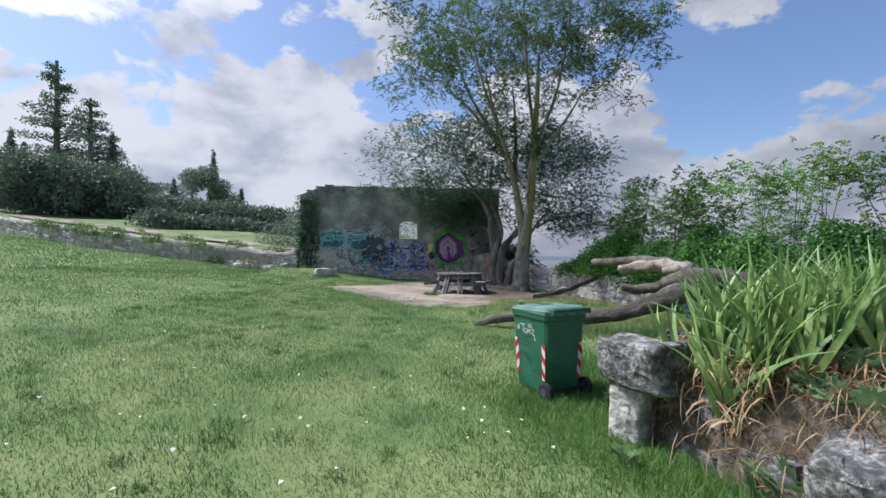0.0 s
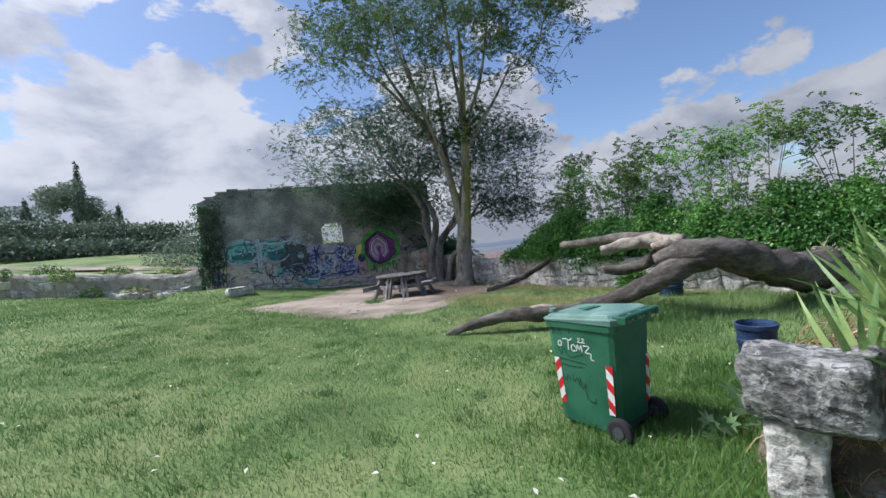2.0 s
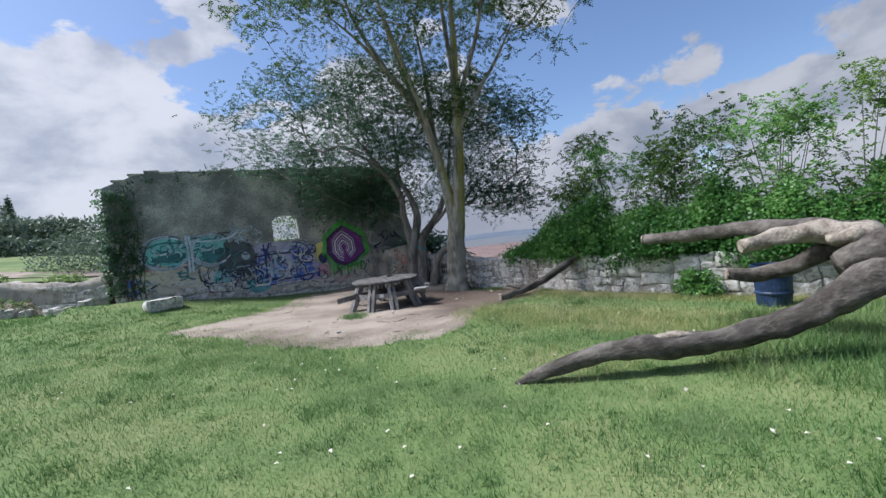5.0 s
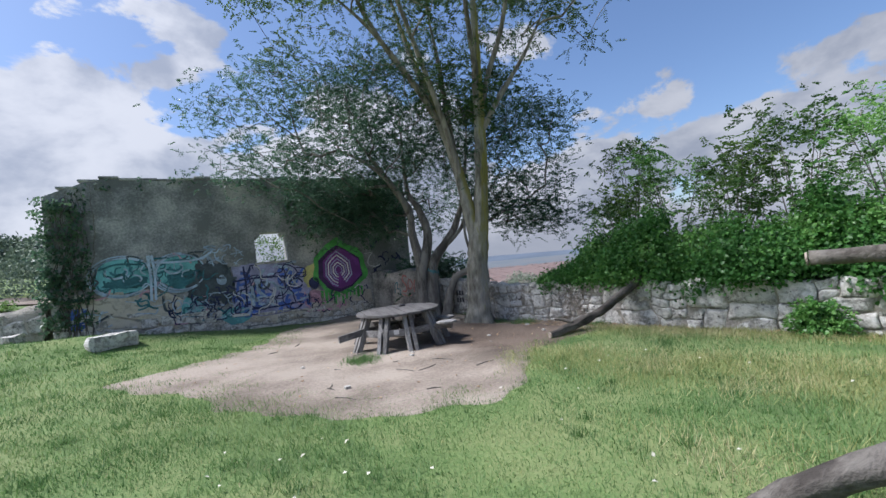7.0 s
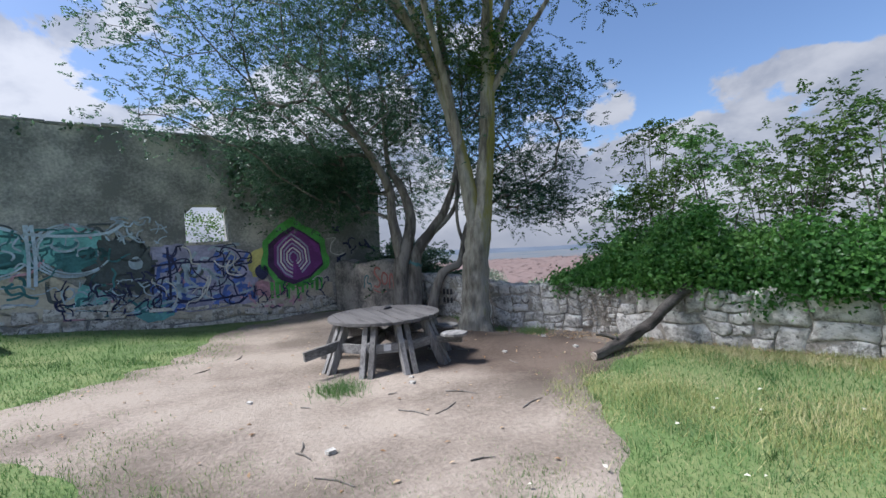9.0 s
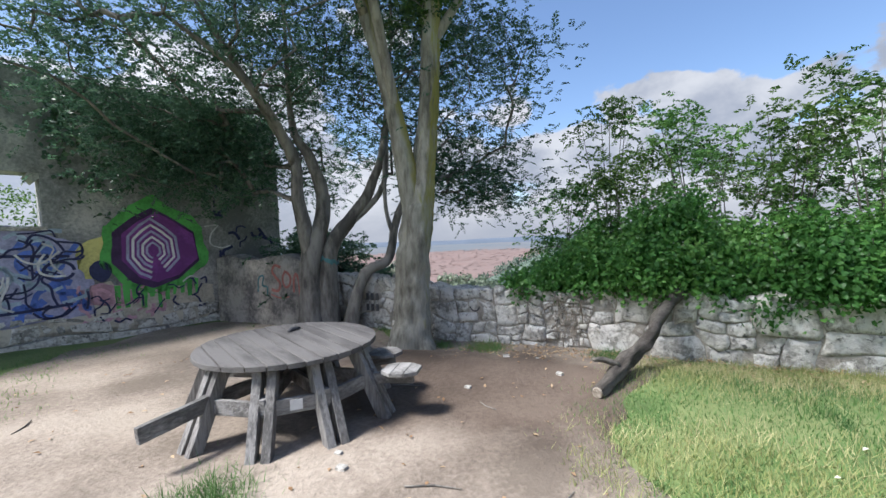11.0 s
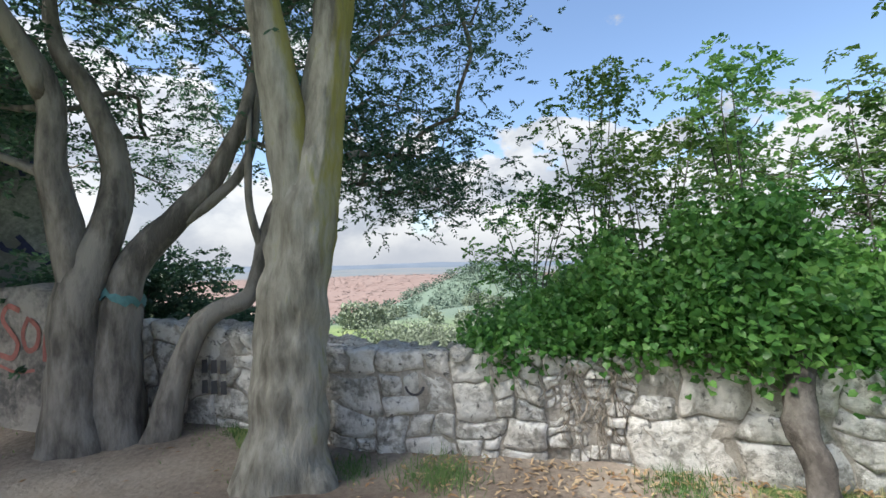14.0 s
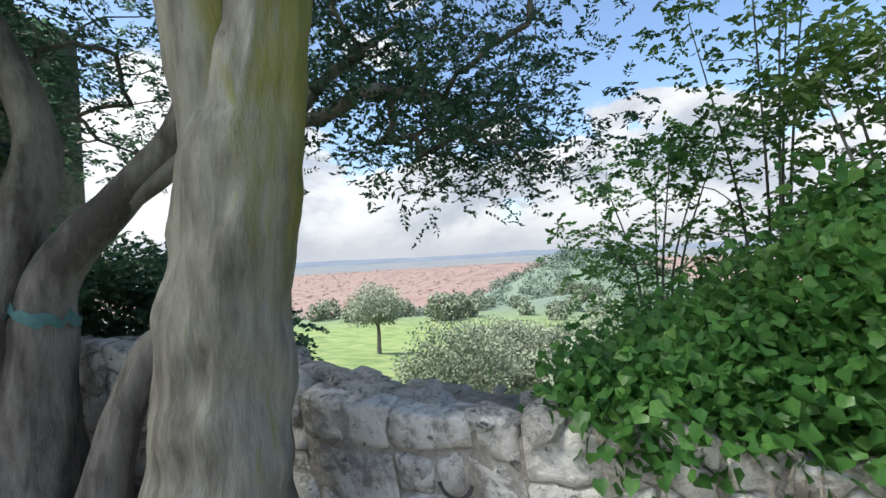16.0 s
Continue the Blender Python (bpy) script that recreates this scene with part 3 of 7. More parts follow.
def facade_point(x, z, out=0.0):
    """A point on the ruin's front, out metres proud of it."""
    k = 1 / math.sqrt(1 + 0.15 ** 2)
    return Vector((x + 0.15 * k * out, 21.84 + 0.15 * x - k * out, z))


def roof_z(x):
    if x < -6.1:
        return 4.30 + (x + 7.06) * 0.42
    return 4.74 + 0.03 * math.sin(x * 3.1) + 0.02 * math.sin(x * 8.7) - (0.12 if x > 2.4 else 0)


def ruin():
    top = thing("ruined_wall", "tall ruined roofless building front, dark stained plaster covered with graffiti", "ruin", kind="structure")
    X0, X1, W0, W1, Z0, Z1, T = -7.06, 2.97, -2.24, -1.31, 2.12, 2.92, 0.55
    bm = bmesh.new()
    xs = sorted(set(list(np.round(np.linspace(X0, X1, 60), 3)) + [W0, W1]))
    zs = [-0.6, 0.0, 0.5, 1.0, 1.5, Z0, 2.5, Z1, 3.05, 3.5, 4.0, None]

    def grid(out):
        return [[bm.verts.new(facade_point(x, (roof_z(x) if z is None else min(z, roof_z(x) - 0.05)), out + (0.02 * noise.noise(Vector((x * 1.3, (z or 5) * 1.3, out)))))) for z in zs] for x in xs]

    front, back = grid(0.0), grid(-T)
    hole = lambda i, j: xs[i] >= W0 - 1e-6 and xs[i + 1] <= W1 + 1e-6 and zs[j] >= Z0 - 1e-6 and zs[j + 1] is not None and zs[j + 1] <= 3.05 + 1e-6
    edges = {}
    for i in range(len(xs) - 1):
        for j in range(len(zs) - 1):
            if hole(i, j):
                continue
            bm.faces.new((front[i][j], front[i + 1][j], front[i + 1][j + 1], front[i][j + 1]))
            bm.faces.new((back[i][j + 1], back[i + 1][j + 1], back[i + 1][j], back[i][j]))
            for (a, b) in (((i, j), (i + 1, j)), ((i + 1, j), (i + 1, j + 1)), ((i + 1, j + 1), (i, j + 1)), ((i, j + 1), (i, j))):
                key = (min(a, b), max(a, b))
                edges[key] = None if key in edges else (a, b)
    for e in edges.values():
        if e:
            a, b = e
            bm.faces.new((front[b[0]][b[1]], front[a[0]][a[1]], back[a[0]][a[1]], back[b[0]][b[1]]))
    part("wall_body", bm, PLASTER, top)
    # rough lintel with worn corners
    bm = bmesh.new()
    for x, w in ((W0 + 0.07, 0.16), (W1 - 0.07, 0.16)):
        box(bm, (w, T - 0.06, 0.16), facade_point(x, 3.0, -T / 2), Euler((0, radians(45), math.atan(0.15))).to_matrix())
    part("window_haunch", bm, PLASTER, top, "worn corners of the empty window opening")
    bm = box(bmesh.new(), (W1 - W0 + 0.12, T + 0.06, 0.07), facade_point((W0 + W1) / 2, Z0 - 0.02, -T / 2 + 0.03), Euler((0, 0, math.atan(0.15))).to_matrix(), bevel=0.015)
    part("window_sill", bm, STONE, top, "worn stone window sill")
    # footing of rough blocks
    r = random.Random(4)
    place = lambda u, v, out: facade_point(X0 + u, gz(X0 + u, 20.4) - 0.12 + v, out)
    for c in courses(X1 - X0 - 1.5, 0.62, (0.3, 0.75), (0.22, 0.32), r):
        obj("stone", stone_mesh("stone", c, place, 0.06, r.uniform(0.02, 0.05), r), STONE, top)
    # coping along the ragged top
    for k in range(22):
        x = X0 + 0.5 + k * 0.44
        bm = box(bmesh.new(), (0.436, T + 0.04, r.uniform(0.06, 0.075)), facade_point(x, roof_z(x) + 0.02, -T / 2), Euler((0, r.uniform(-.01, .01), math.atan(0.15))).to_matrix(), bevel=0.02)
        part("coping_stone", bm, PLASTER, top)
    return top


def side_wall():
    """The low graffiti-covered return between the ruin and the boundary wall."""
    top = thing("low_return_wall", "low plastered wall with faded red and yellow graffiti beside the ruin", "stone wall", kind="structure")
    pts = [(1.42, 21.85), (1.75, 20.9), (2.32, 19.42)]
    wall_core("wall_body", pts, lambda u: 1.42 + 0.05 * math.sin(u * 4), 0.42, STONE_PAINTED, top, 0.05)
    return top


STONE_PAINTED = material("plastered_rubble", ((0.12, 0.115, 0.11), (0.24, 0.225, 0.205), (0.36, 0.335, 0.30)), scale=2.2, rough=0.92, bump=0.8, bump_scale=14, fine=0.7, detail=9)
RUIN = ruin()
RETURN = side_wall()

# ---- graffiti on the ruin ----
def paint(name, colour, k=0.6):
    colour = tuple(min(0.75, c * 1.5 + 0.015) for c in colour)
    return material(name, (tuple(c * k for c in colour), colour), scale=3.0, rough=0.7, bump=0.25, bump_scale=20, fine=0.7)


P_TEAL, P_DTEAL = paint("paint_teal", (0.12, 0.33, 0.34)), paint("paint_dark_teal", (0.03, 0.12, 0.14))
P_BLUE, P_NAVY, P_LILAC = paint("paint_blue", (0.07, 0.13, 0.42)), paint("paint_navy", (0.015, 0.02, 0.07)), paint("paint_lilac", (0.27, 0.27, 0.40))
P_GREEN, P_PURPLE, P_DPURPLE = paint("paint_green", (0.07, 0.30, 0.06)), paint("paint_purple", (0.16, 0.035, 0.21)), paint("paint_dark_purple", (0.035, 0.012, 0.06))
P_WHITE, P_PALE, P_YELLOW, P_PINK = paint("paint_white", (0.62, 0.60, 0.62)), paint("paint_pale_blue", (0.30, 0.38, 0.47)), paint("paint_yellow", (0.42, 0.40, 0.14)), paint("paint_pink", (0.38, 0.22, 0.27))
P_SOOT = paint("paint_soot", (0.05, 0.065, 0.075))
F_RED, DAUB = paint("faded_red", (0.27, 0.10, 0.085)), paint("teal_daub", (0.05, 0.135, 0.14))
P_BLACK, P_RED, P_CREAM = paint("paint_black", (0.022, 0.022, 0.026)), paint("paint_red", (0.38, 0.07, 0.05)), paint("paint_cream", (0.36, 0.33, 0.27))


def sheet(name, outline, mat, layer, place=facade_point, parent=None, rough=0.03, label=""):
    """A patch of paint: a closed outline on the wall, with an uneven edge."""
    pts = []
    for (x0, z0), (x1, z1) in zip(outline, outline[1:] + outline[:1]):
        n = max(2, int(math.hypot(x1 - x0, z1 - z0) / 0.06))
        for k in range(n):
            x, z = x0 + (x1 - x0) * k / n, z0 + (z1 - z0) * k / n
            q = noise.noise(Vector((x * 9, z * 9, layer)))
            w = noise.noise(Vector((x * 2.7, z * 2.7, layer * 3 + 1))) * rough * 1.4
            pts.append((x + rough * q + w, z + rough * noise.noise(Vector((z * 8, x * 8, layer + 4))) + w))
    bm = bmesh.new()
    bm.faces.new([bm.verts.new(place(x, z, 0.026 + 0.003 * layer)) for x, z in pts])
    bmesh.ops.triangulate(bm, faces=bm.faces[:])
    return part(name, bm, mat, parent, label)


def stroke(bm, pts, width, layer, place=facade_point, smooth=5):
    """A sprayed line on the wall."""
    line = [(p.x, p.z) for p in smooth_path([(x, 0, z) for x, z in pts], smooth)] if smooth > 1 else pts
    prev = None
    for i, (x, z) in enumerate(line):
        a, b = line[max(i - 1, 0)], line[min(i + 1, len(line) - 1)]
        dx, dz = b[0] - a[0], b[1] - a[1]
        q = math.hypot(dx, dz) or 1
        nx, nz = -dz / q * width / 2, dx / q * width / 2
        pair = [bm.verts.new(place(x + s * nx, z + s * nz, 0.026 + 0.003 * layer)) for s in (1, -1)]
        if prev:
            bm.faces.new((prev[0], prev[1], pair[1], pair[0]))
        prev = pair


def oval(cx, cz, rx, rz, n=20, a0=0.0, a1=360.0):
    return [(cx + rx * math.cos(radians(a0 + (a1 - a0) * k / n)), cz + rz * math.sin(radians(a0 + (a1 - a0) * k / n))) for k in range(n + (a1 - a0 < 360))]


def graffiti():
    r = random.Random(21)
    G = lambda name, outline, mat, layer, label="", rough=0.03: sheet(name, outline, mat, layer, facade_point, RUIN, rough, label)
    # pale undercoat at the foot
    G("undercoat", [(-6.6, 0.75), (-5.2, 0.62), (-4.3, 0.55), (-4.2, 1.35), (-5.2, 1.62), (-6.7, 1.7)], P_CREAM, 0, "faded cream paint", 0.12)
    G("undercoat", [(-3.1, 0.35), (-0.6, 0.2), (1.25, 0.15), (1.3, 0.9), (-0.4, 1.0), (-3.0, 0.9)], P_CREAM, 0, "faded cream and grey paint", 0.1)
    # two teal bubble letters: dark body, pale rim, inner curves and drips
    for cx, w in ((-5.55, 0.66), (-4.25, 0.58)):
        G("teal_letter", oval(cx, 2.06, w, 0.5), P_TEAL, 1, "teal bubble letter", 0.1)
        G("teal_letter_shade", oval(cx + 0.08, 1.9, w * 0.7, 0.22), P_DTEAL, 2, "dark teal shading of a bubble letter", 0.12)
        bm = bmesh.new()
        for k in range(3):
            stroke(bm, oval(cx + r.uniform(-.04, .04), 2.06 + r.uniform(-.03, .03), w * (1.02 + 0.05 * k), 0.5 + 0.03 * k, 26, 20 + 30 * k, 330 - 20 * k), 0.035, 3, smooth=1)
        stroke(bm, oval(cx - 0.15, 2.2, w * 0.36, 0.16, 16, 150, 400), 0.05, 3, smooth=1)
        stroke(bm, oval(cx + 0.2, 1.98, w * 0.3, 0.12, 14, -40, 210), 0.04, 3, smooth=1)
        part("spray_line", bm, P_PALE, RUIN, "pale rim of a bubble letter")
        bm = bmesh.new()
        stroke(bm, oval(cx - 0.1, 2.24, w * 0.24, 0.12, 14, 180, 360), 0.06, 4, smooth=1)
        stroke(bm, [(cx - w * 0.8, 2.3), (cx - 0.1, 2.42), (cx + w * 0.7, 2.36)], 0.05, 4)
        stroke(bm, [(cx - 0.3, 1.9), (cx, 1.78), (cx + 0.35, 1.86)], 0.05, 4)
        part("spray_line", bm, P_DTEAL, RUIN, "dark teal spray line")
    bm = bmesh.new()
    for x in (-4.97, -4.87):
        stroke(bm, [(x, 1.35), (x + 0.02, 2.0), (x - 0.01, 2.6)], 0.06, 5)
    stroke(bm, [(-5.0, 2.42), (-4.4, 2.36), (-3.75, 2.4), (-3.4, 2.6)], 0.06, 5)
    part("spray_line", bm, P_PALE, RUIN, "pale upright spray lines")
    G("violet_patch", [(-6.72, 0.8), (-6.45, 0.75), (-6.35, 1.35), (-6.65, 1.4)], P_BLUE, 1, "faded violet painted patch", 0.06)
    G("teal_letter", oval(-3.95, 1.05, 0.32, 0.36, 20, 60, 300), P_TEAL, 1, "teal crescent", 0.05)
    # the dark round with ragged points and its pale eye
    spiky = []
    for k in range(36):
        a, q = radians(k * 10), 1.0 + (0.42 if k % 3 == 0 else 0.0) * r.uniform(0.3, 1.0)
        spiky.append((-3.52 + 0.56 * q * math.cos(a), 1.66 + 0.56 * q * math.sin(a)))
    G("dark_round", spiky, P_SOOT, 2, "large black painted splash with ragged points", 0.08)
    G("pale_spot", oval(-3.24, 1.7, 0.13, 0.15), P_PALE, 3, "pale painted spot", 0.03)
    G("teal_blob", oval(-2.95, 0.6, 0.42, 0.26), P_TEAL, 2, "teal painted blob", 0.06)
    for mat, count, w, box_, layer, label in ((P_PALE, 44, 0.028, (-4.5, -2.8, 0.6, 1.35), 3, "pale scribbled lettering"), (P_NAVY, 40, 0.035, (-4.6, -2.8, 0.55, 1.5), 4, "black scribbled outlines"), (P_PALE, 22, 0.03, (-3.7, -2.6, 2.15, 2.75), 3, "pale scribbled lettering"),
                                              (P_DTEAL, 24, 0.04, (-6.2, -3.9, 1.7, 2.5), 4, "dark teal scribbles"), (P_CREAM, 20, 0.05, (-6.5, -4.6, 1.2, 1.65), 2, "cream scribbled letters"), (P_PINK, 18, 0.05, (-0.9, 0.4, 0.35, 0.95), 3, "faded pink scribbles"), (P_NAVY, 20, 0.03, (-0.9, 1.2, 0.3, 1.0), 4, "black scribbles"), (P_NAVY, 18, 0.055, (1.45, 2.75, 1.3, 3.2), 4, "black sprayed scribbles")):
        bm = bmesh.new()
        for k in range(count):
            x, z, a = r.uniform(box_[0], box_[1]), r.uniform(box_[2], box_[3]), r.uniform(0, 6.3)
            pts = [(x, z)]
            for q in range(3):
                a += r.uniform(-1.2, 1.2)
                x, z = min(max(x + 0.11 * math.cos(a), box_[0]), box_[1]), min(max(z + 0.11 * math.sin(a), box_[2]), box_[3])
                pts.append((x, z))
            stroke(bm, pts, w * r.uniform(0.6, 1.3), layer)
        part("scribbled_lettering", bm, mat, RUIN, label)
    # the tangle of blue lettering
    G("lilac_ground", [(-3.0, 0.55), (-2.0, 0.5), (-0.75, 0.5), (-0.7, 1.3), (-0.95, 1.9), (-1.5, 2.08), (-2.9, 2.1)], P_LILAC, 1, "lilac painted ground", 0.06)
    for mat, count, w, layer, label in ((P_BLUE, 26, 0.10, 2, "blue tangled lettering"), (P_PALE, 20, 0.07, 3, "pale blue tangled lettering"), (P_NAVY, 34, 0.035, 4, "black outlines of tangled lettering"), (P_WHITE, 10, 0.03, 5, "white highlights")):
        bm = bmesh.new()
        for k in range(count):
            x, z = r.uniform(-2.85, -0.95), r.uniform(0.65, 1.95)
            pts = [(x, z)]
            a = r.uniform(0, 6.3)
            for q in range(4):
                a += r.uniform(-1.3, 1.3)
                x, z = min(max(x + 0.17 * math.cos(a), -2.95), -0.8), min(max(z + 0.17 * math.sin(a), 0.55), 2.05)
                pts.append((x, z))
            stroke(bm, pts, w * r.uniform(0.7, 1.2), layer)
        if mat is P_NAVY:
            for pts in ([(-2.62, 0.8), (-2.6, 1.5), (-2.63, 2.05)], [(-2.95, 1.62), (-2.2, 1.66), (-1.0, 1.6)], [(-2.5, 0.72), (-1.8, 0.7), (-1.0, 0.75)]):
                stroke(bm, pts, 0.05, layer)
            stroke(bm, oval(-1.15, 1.35, 0.2, 0.16), 0.05, layer, smooth=1)
        part("tangled_lettering", bm, mat, RUIN, label)
    # scattered older tags along the wall
    for mat, count, x0, x1, w, label in ((P_DTEAL, 16, -6.3, -3.2, 0.05, "dark teal sprayed tag"), (P_PALE, 12, -6.4, -3.0, 0.03, "pale sprayed tag"), (P_SOOT, 16, -6.4, 1.2, 0.06, "black sprayed tag"), (P_PINK, 8, -6.0, 0.9, 0.05, "faded pink sprayed tag")):
        for k in range(count):
            x, z = r.uniform(x0, x1), r.uniform(0.75, 2.45)
            a, pts = r.uniform(0, 6.3), [(x, z)]
            for q in range(5):
                a += r.uniform(-1.6, 1.6)
                x, z = x + 0.14 * math.cos(a), min(max(z + 0.14 * math.sin(a), 0.6), 2.6)
                pts.append((x, z))
            if min(q[0] for q in pts) < -6.6 or any(-2.35 < q[0] < -1.2 and q[1] > 2.05 for q in pts):
                continue
            bm = bmesh.new()
            stroke(bm, pts, w * r.uniform(0.6, 1.3), 2 + k % 2)
            part("sprayed_tag", bm, mat, RUIN, label)
    # yellow face
    G("yellow_patch", oval(-0.66, 1.55, 0.24, 0.34), P_YELLOW, 2, "pale yellow painted patch", 0.09)
    G("grinning_mouth", oval(-0.58, 1.3, 0.17, 0.2, 16), P_NAVY, 3, "dark painted grin", 0.02)
    G("pink_patch", oval(-0.4, 0.85, 0.55, 0.2), P_PINK, 1, "faded pink paint", 0.1)
    # the large purple egg with nested lines, on green
    egg = lambda s: [(0.32 + s * x, 1.60 + s * z) for x, z in ((-0.76, -0.18), (-0.72, 0.42), (-0.40, 0.70), (-0.06, 0.90), (0.34, 0.66), (0.70, 0.38), (0.78, -0.24), (0.36, -0.60), (-0.10, -0.74), (-0.44, -0.58))]
    G("green_halo", [(x + 0.02, 0.03 + z) for x, z in egg(1.2)], P_GREEN, 3, "bright green painted halo", 0.05)
    for k in range(11):
        x = -0.35 + k * 0.135
        w = r.uniform(0.035, 0.07)
        bottom = r.uniform(0.42, 0.72)
        G("green_drip", [(x - w, 1.0), (x + w, 1.0), (x + w * 0.6, bottom), (x - w * 0.6, bottom)], P_GREEN, 3, "", 0.012)
    G("purple_egg", egg(0.98), P_DPURPLE, 4, "large dark purple painted egg", 0.012)
    G("purple_fill", [(x + 0.06, z + 0.02) for x, z in egg(0.86)], P_PURPLE, 5, "purple fill of the egg", 0.012)
    for k, s in enumerate((0.72, 0.58, 0.44, 0.31, 0.19)):
        bm = bmesh.new()
        pts = [(0.26 + (x - 0.32) * 0.78 + 0.0, z + 0.02) for x, z in egg(s)]
        stroke(bm, pts[8:] + pts[:8], 0.055 * (0.7 + 0.3 * s), 6, smooth=1)
        part("nested_line", bm, P_WHITE if k % 2 else P_LILAC, RUIN, "white nested line inside the egg")
    # a black tag
    bm = bmesh.new()
    stroke(bm, [(1.22, 2.1), (1.5, 2.12), (1.36, 1.95), (1.33, 1.72), (1.55, 1.62), (1.75, 1.66)], 0.03, 4)
    stroke(bm, [(0.75, 0.95), (0.9, 1.05), (1.1, 1.0), (1.22, 1.2)], 0.03, 4)
    part("black_tag", bm, P_WHITE, RUIN, "thin pale sprayed tag")
    # the return wall
    d = (Vector((2.32, 19.42, 0)) - Vector((1.75, 20.9, 0)))
    n = Vector((d.y, -d.x, 0)).normalized()
    place = lambda u, v, out: Vector((1.75, 20.9, 0)) + d * (u / d.length) + Vector((0, 0, v)) + n * (out + 0.0)
    R = lambda name, outline, mat, layer, label: sheet(name, outline, mat, layer, place, RETURN, 0.07, label)
    bm = bmesh.new()
    stroke(bm, [(1.0, 1.2), (0.84, 1.24), (0.76, 1.12), (0.86, 1.0), (0.97, 0.88), (0.9, 0.74), (0.72, 0.76)], 0.055, 2, place)
    stroke(bm, [(1.12, 1.14), (1.04, 0.98), (1.1, 0.82), (1.22, 0.86), (1.25, 1.02), (1.14, 1.12)], 0.05, 2, place)
    stroke(bm, [(1.33, 0.72), (1.34, 0.95), (1.4, 1.08), (1.47, 0.95), (1.48, 0.66)], 0.05, 2, place)
    stroke(bm, [(0.7, 0.66), (0.95, 0.6), (1.2, 0.63)], 0.03, 2, place)
    part("red_tag", bm, F_RED, RETURN, "faded red sprayed tag")
    bm = bmesh.new()
    stroke(bm, [(0.32, 0.7), (0.36, 0.98), (0.5, 1.02), (0.46, 0.84), (0.6, 0.8), (0.58, 0.62)], 0.035, 2, place)
    part("green_tag", bm, P_DTEAL, RETURN, "thin dark green sprayed tag")


graffiti()
old_wall()

# ---- wheeled bin ----
BIN_GREEN = material("bin_plastic_green", ((0.0172, 0.0897, 0.0484), (0.0257, 0.121, 0.0686), (0.039, 0.152, 0.0897)), scale=3, rough=0.48, bump=0.08, bump_scale=80, fine=0.3)
LID_GREEN = material("faded_lid_plastic", ((0.085, 0.17, 0.14), (0.128, 0.23, 0.191), (0.196, 0.297, 0.255)), scale=4, rough=0.5, bump=0.1, bump_scale=60, fine=0.4)
RUBBER = plain("black_rubber", (0.02, 0.02, 0.022), 0.8)
BIN_RED, BIN_WHITE = plain("reflective_red", (0.55, 0.025, 0.03), 0.4), plain("reflective_white", (0.75, 0.75, 0.74), 0.4)
INK_WHITE, INK_BLACK = plain("white_marker", (0.75, 0.78, 0.76), 0.5), plain("black_marker", (0.012, 0.03, 0.022), 0.6)
BARREL_BLUE = material("barrel_plastic_blue", ((0.010, 0.022, 0.055), (0.016, 0.036, 0.09), (0.035, 0.065, 0.14)), scale=5, rough=0.5, bump=0.15, bump_scale=40, fine=0.5)


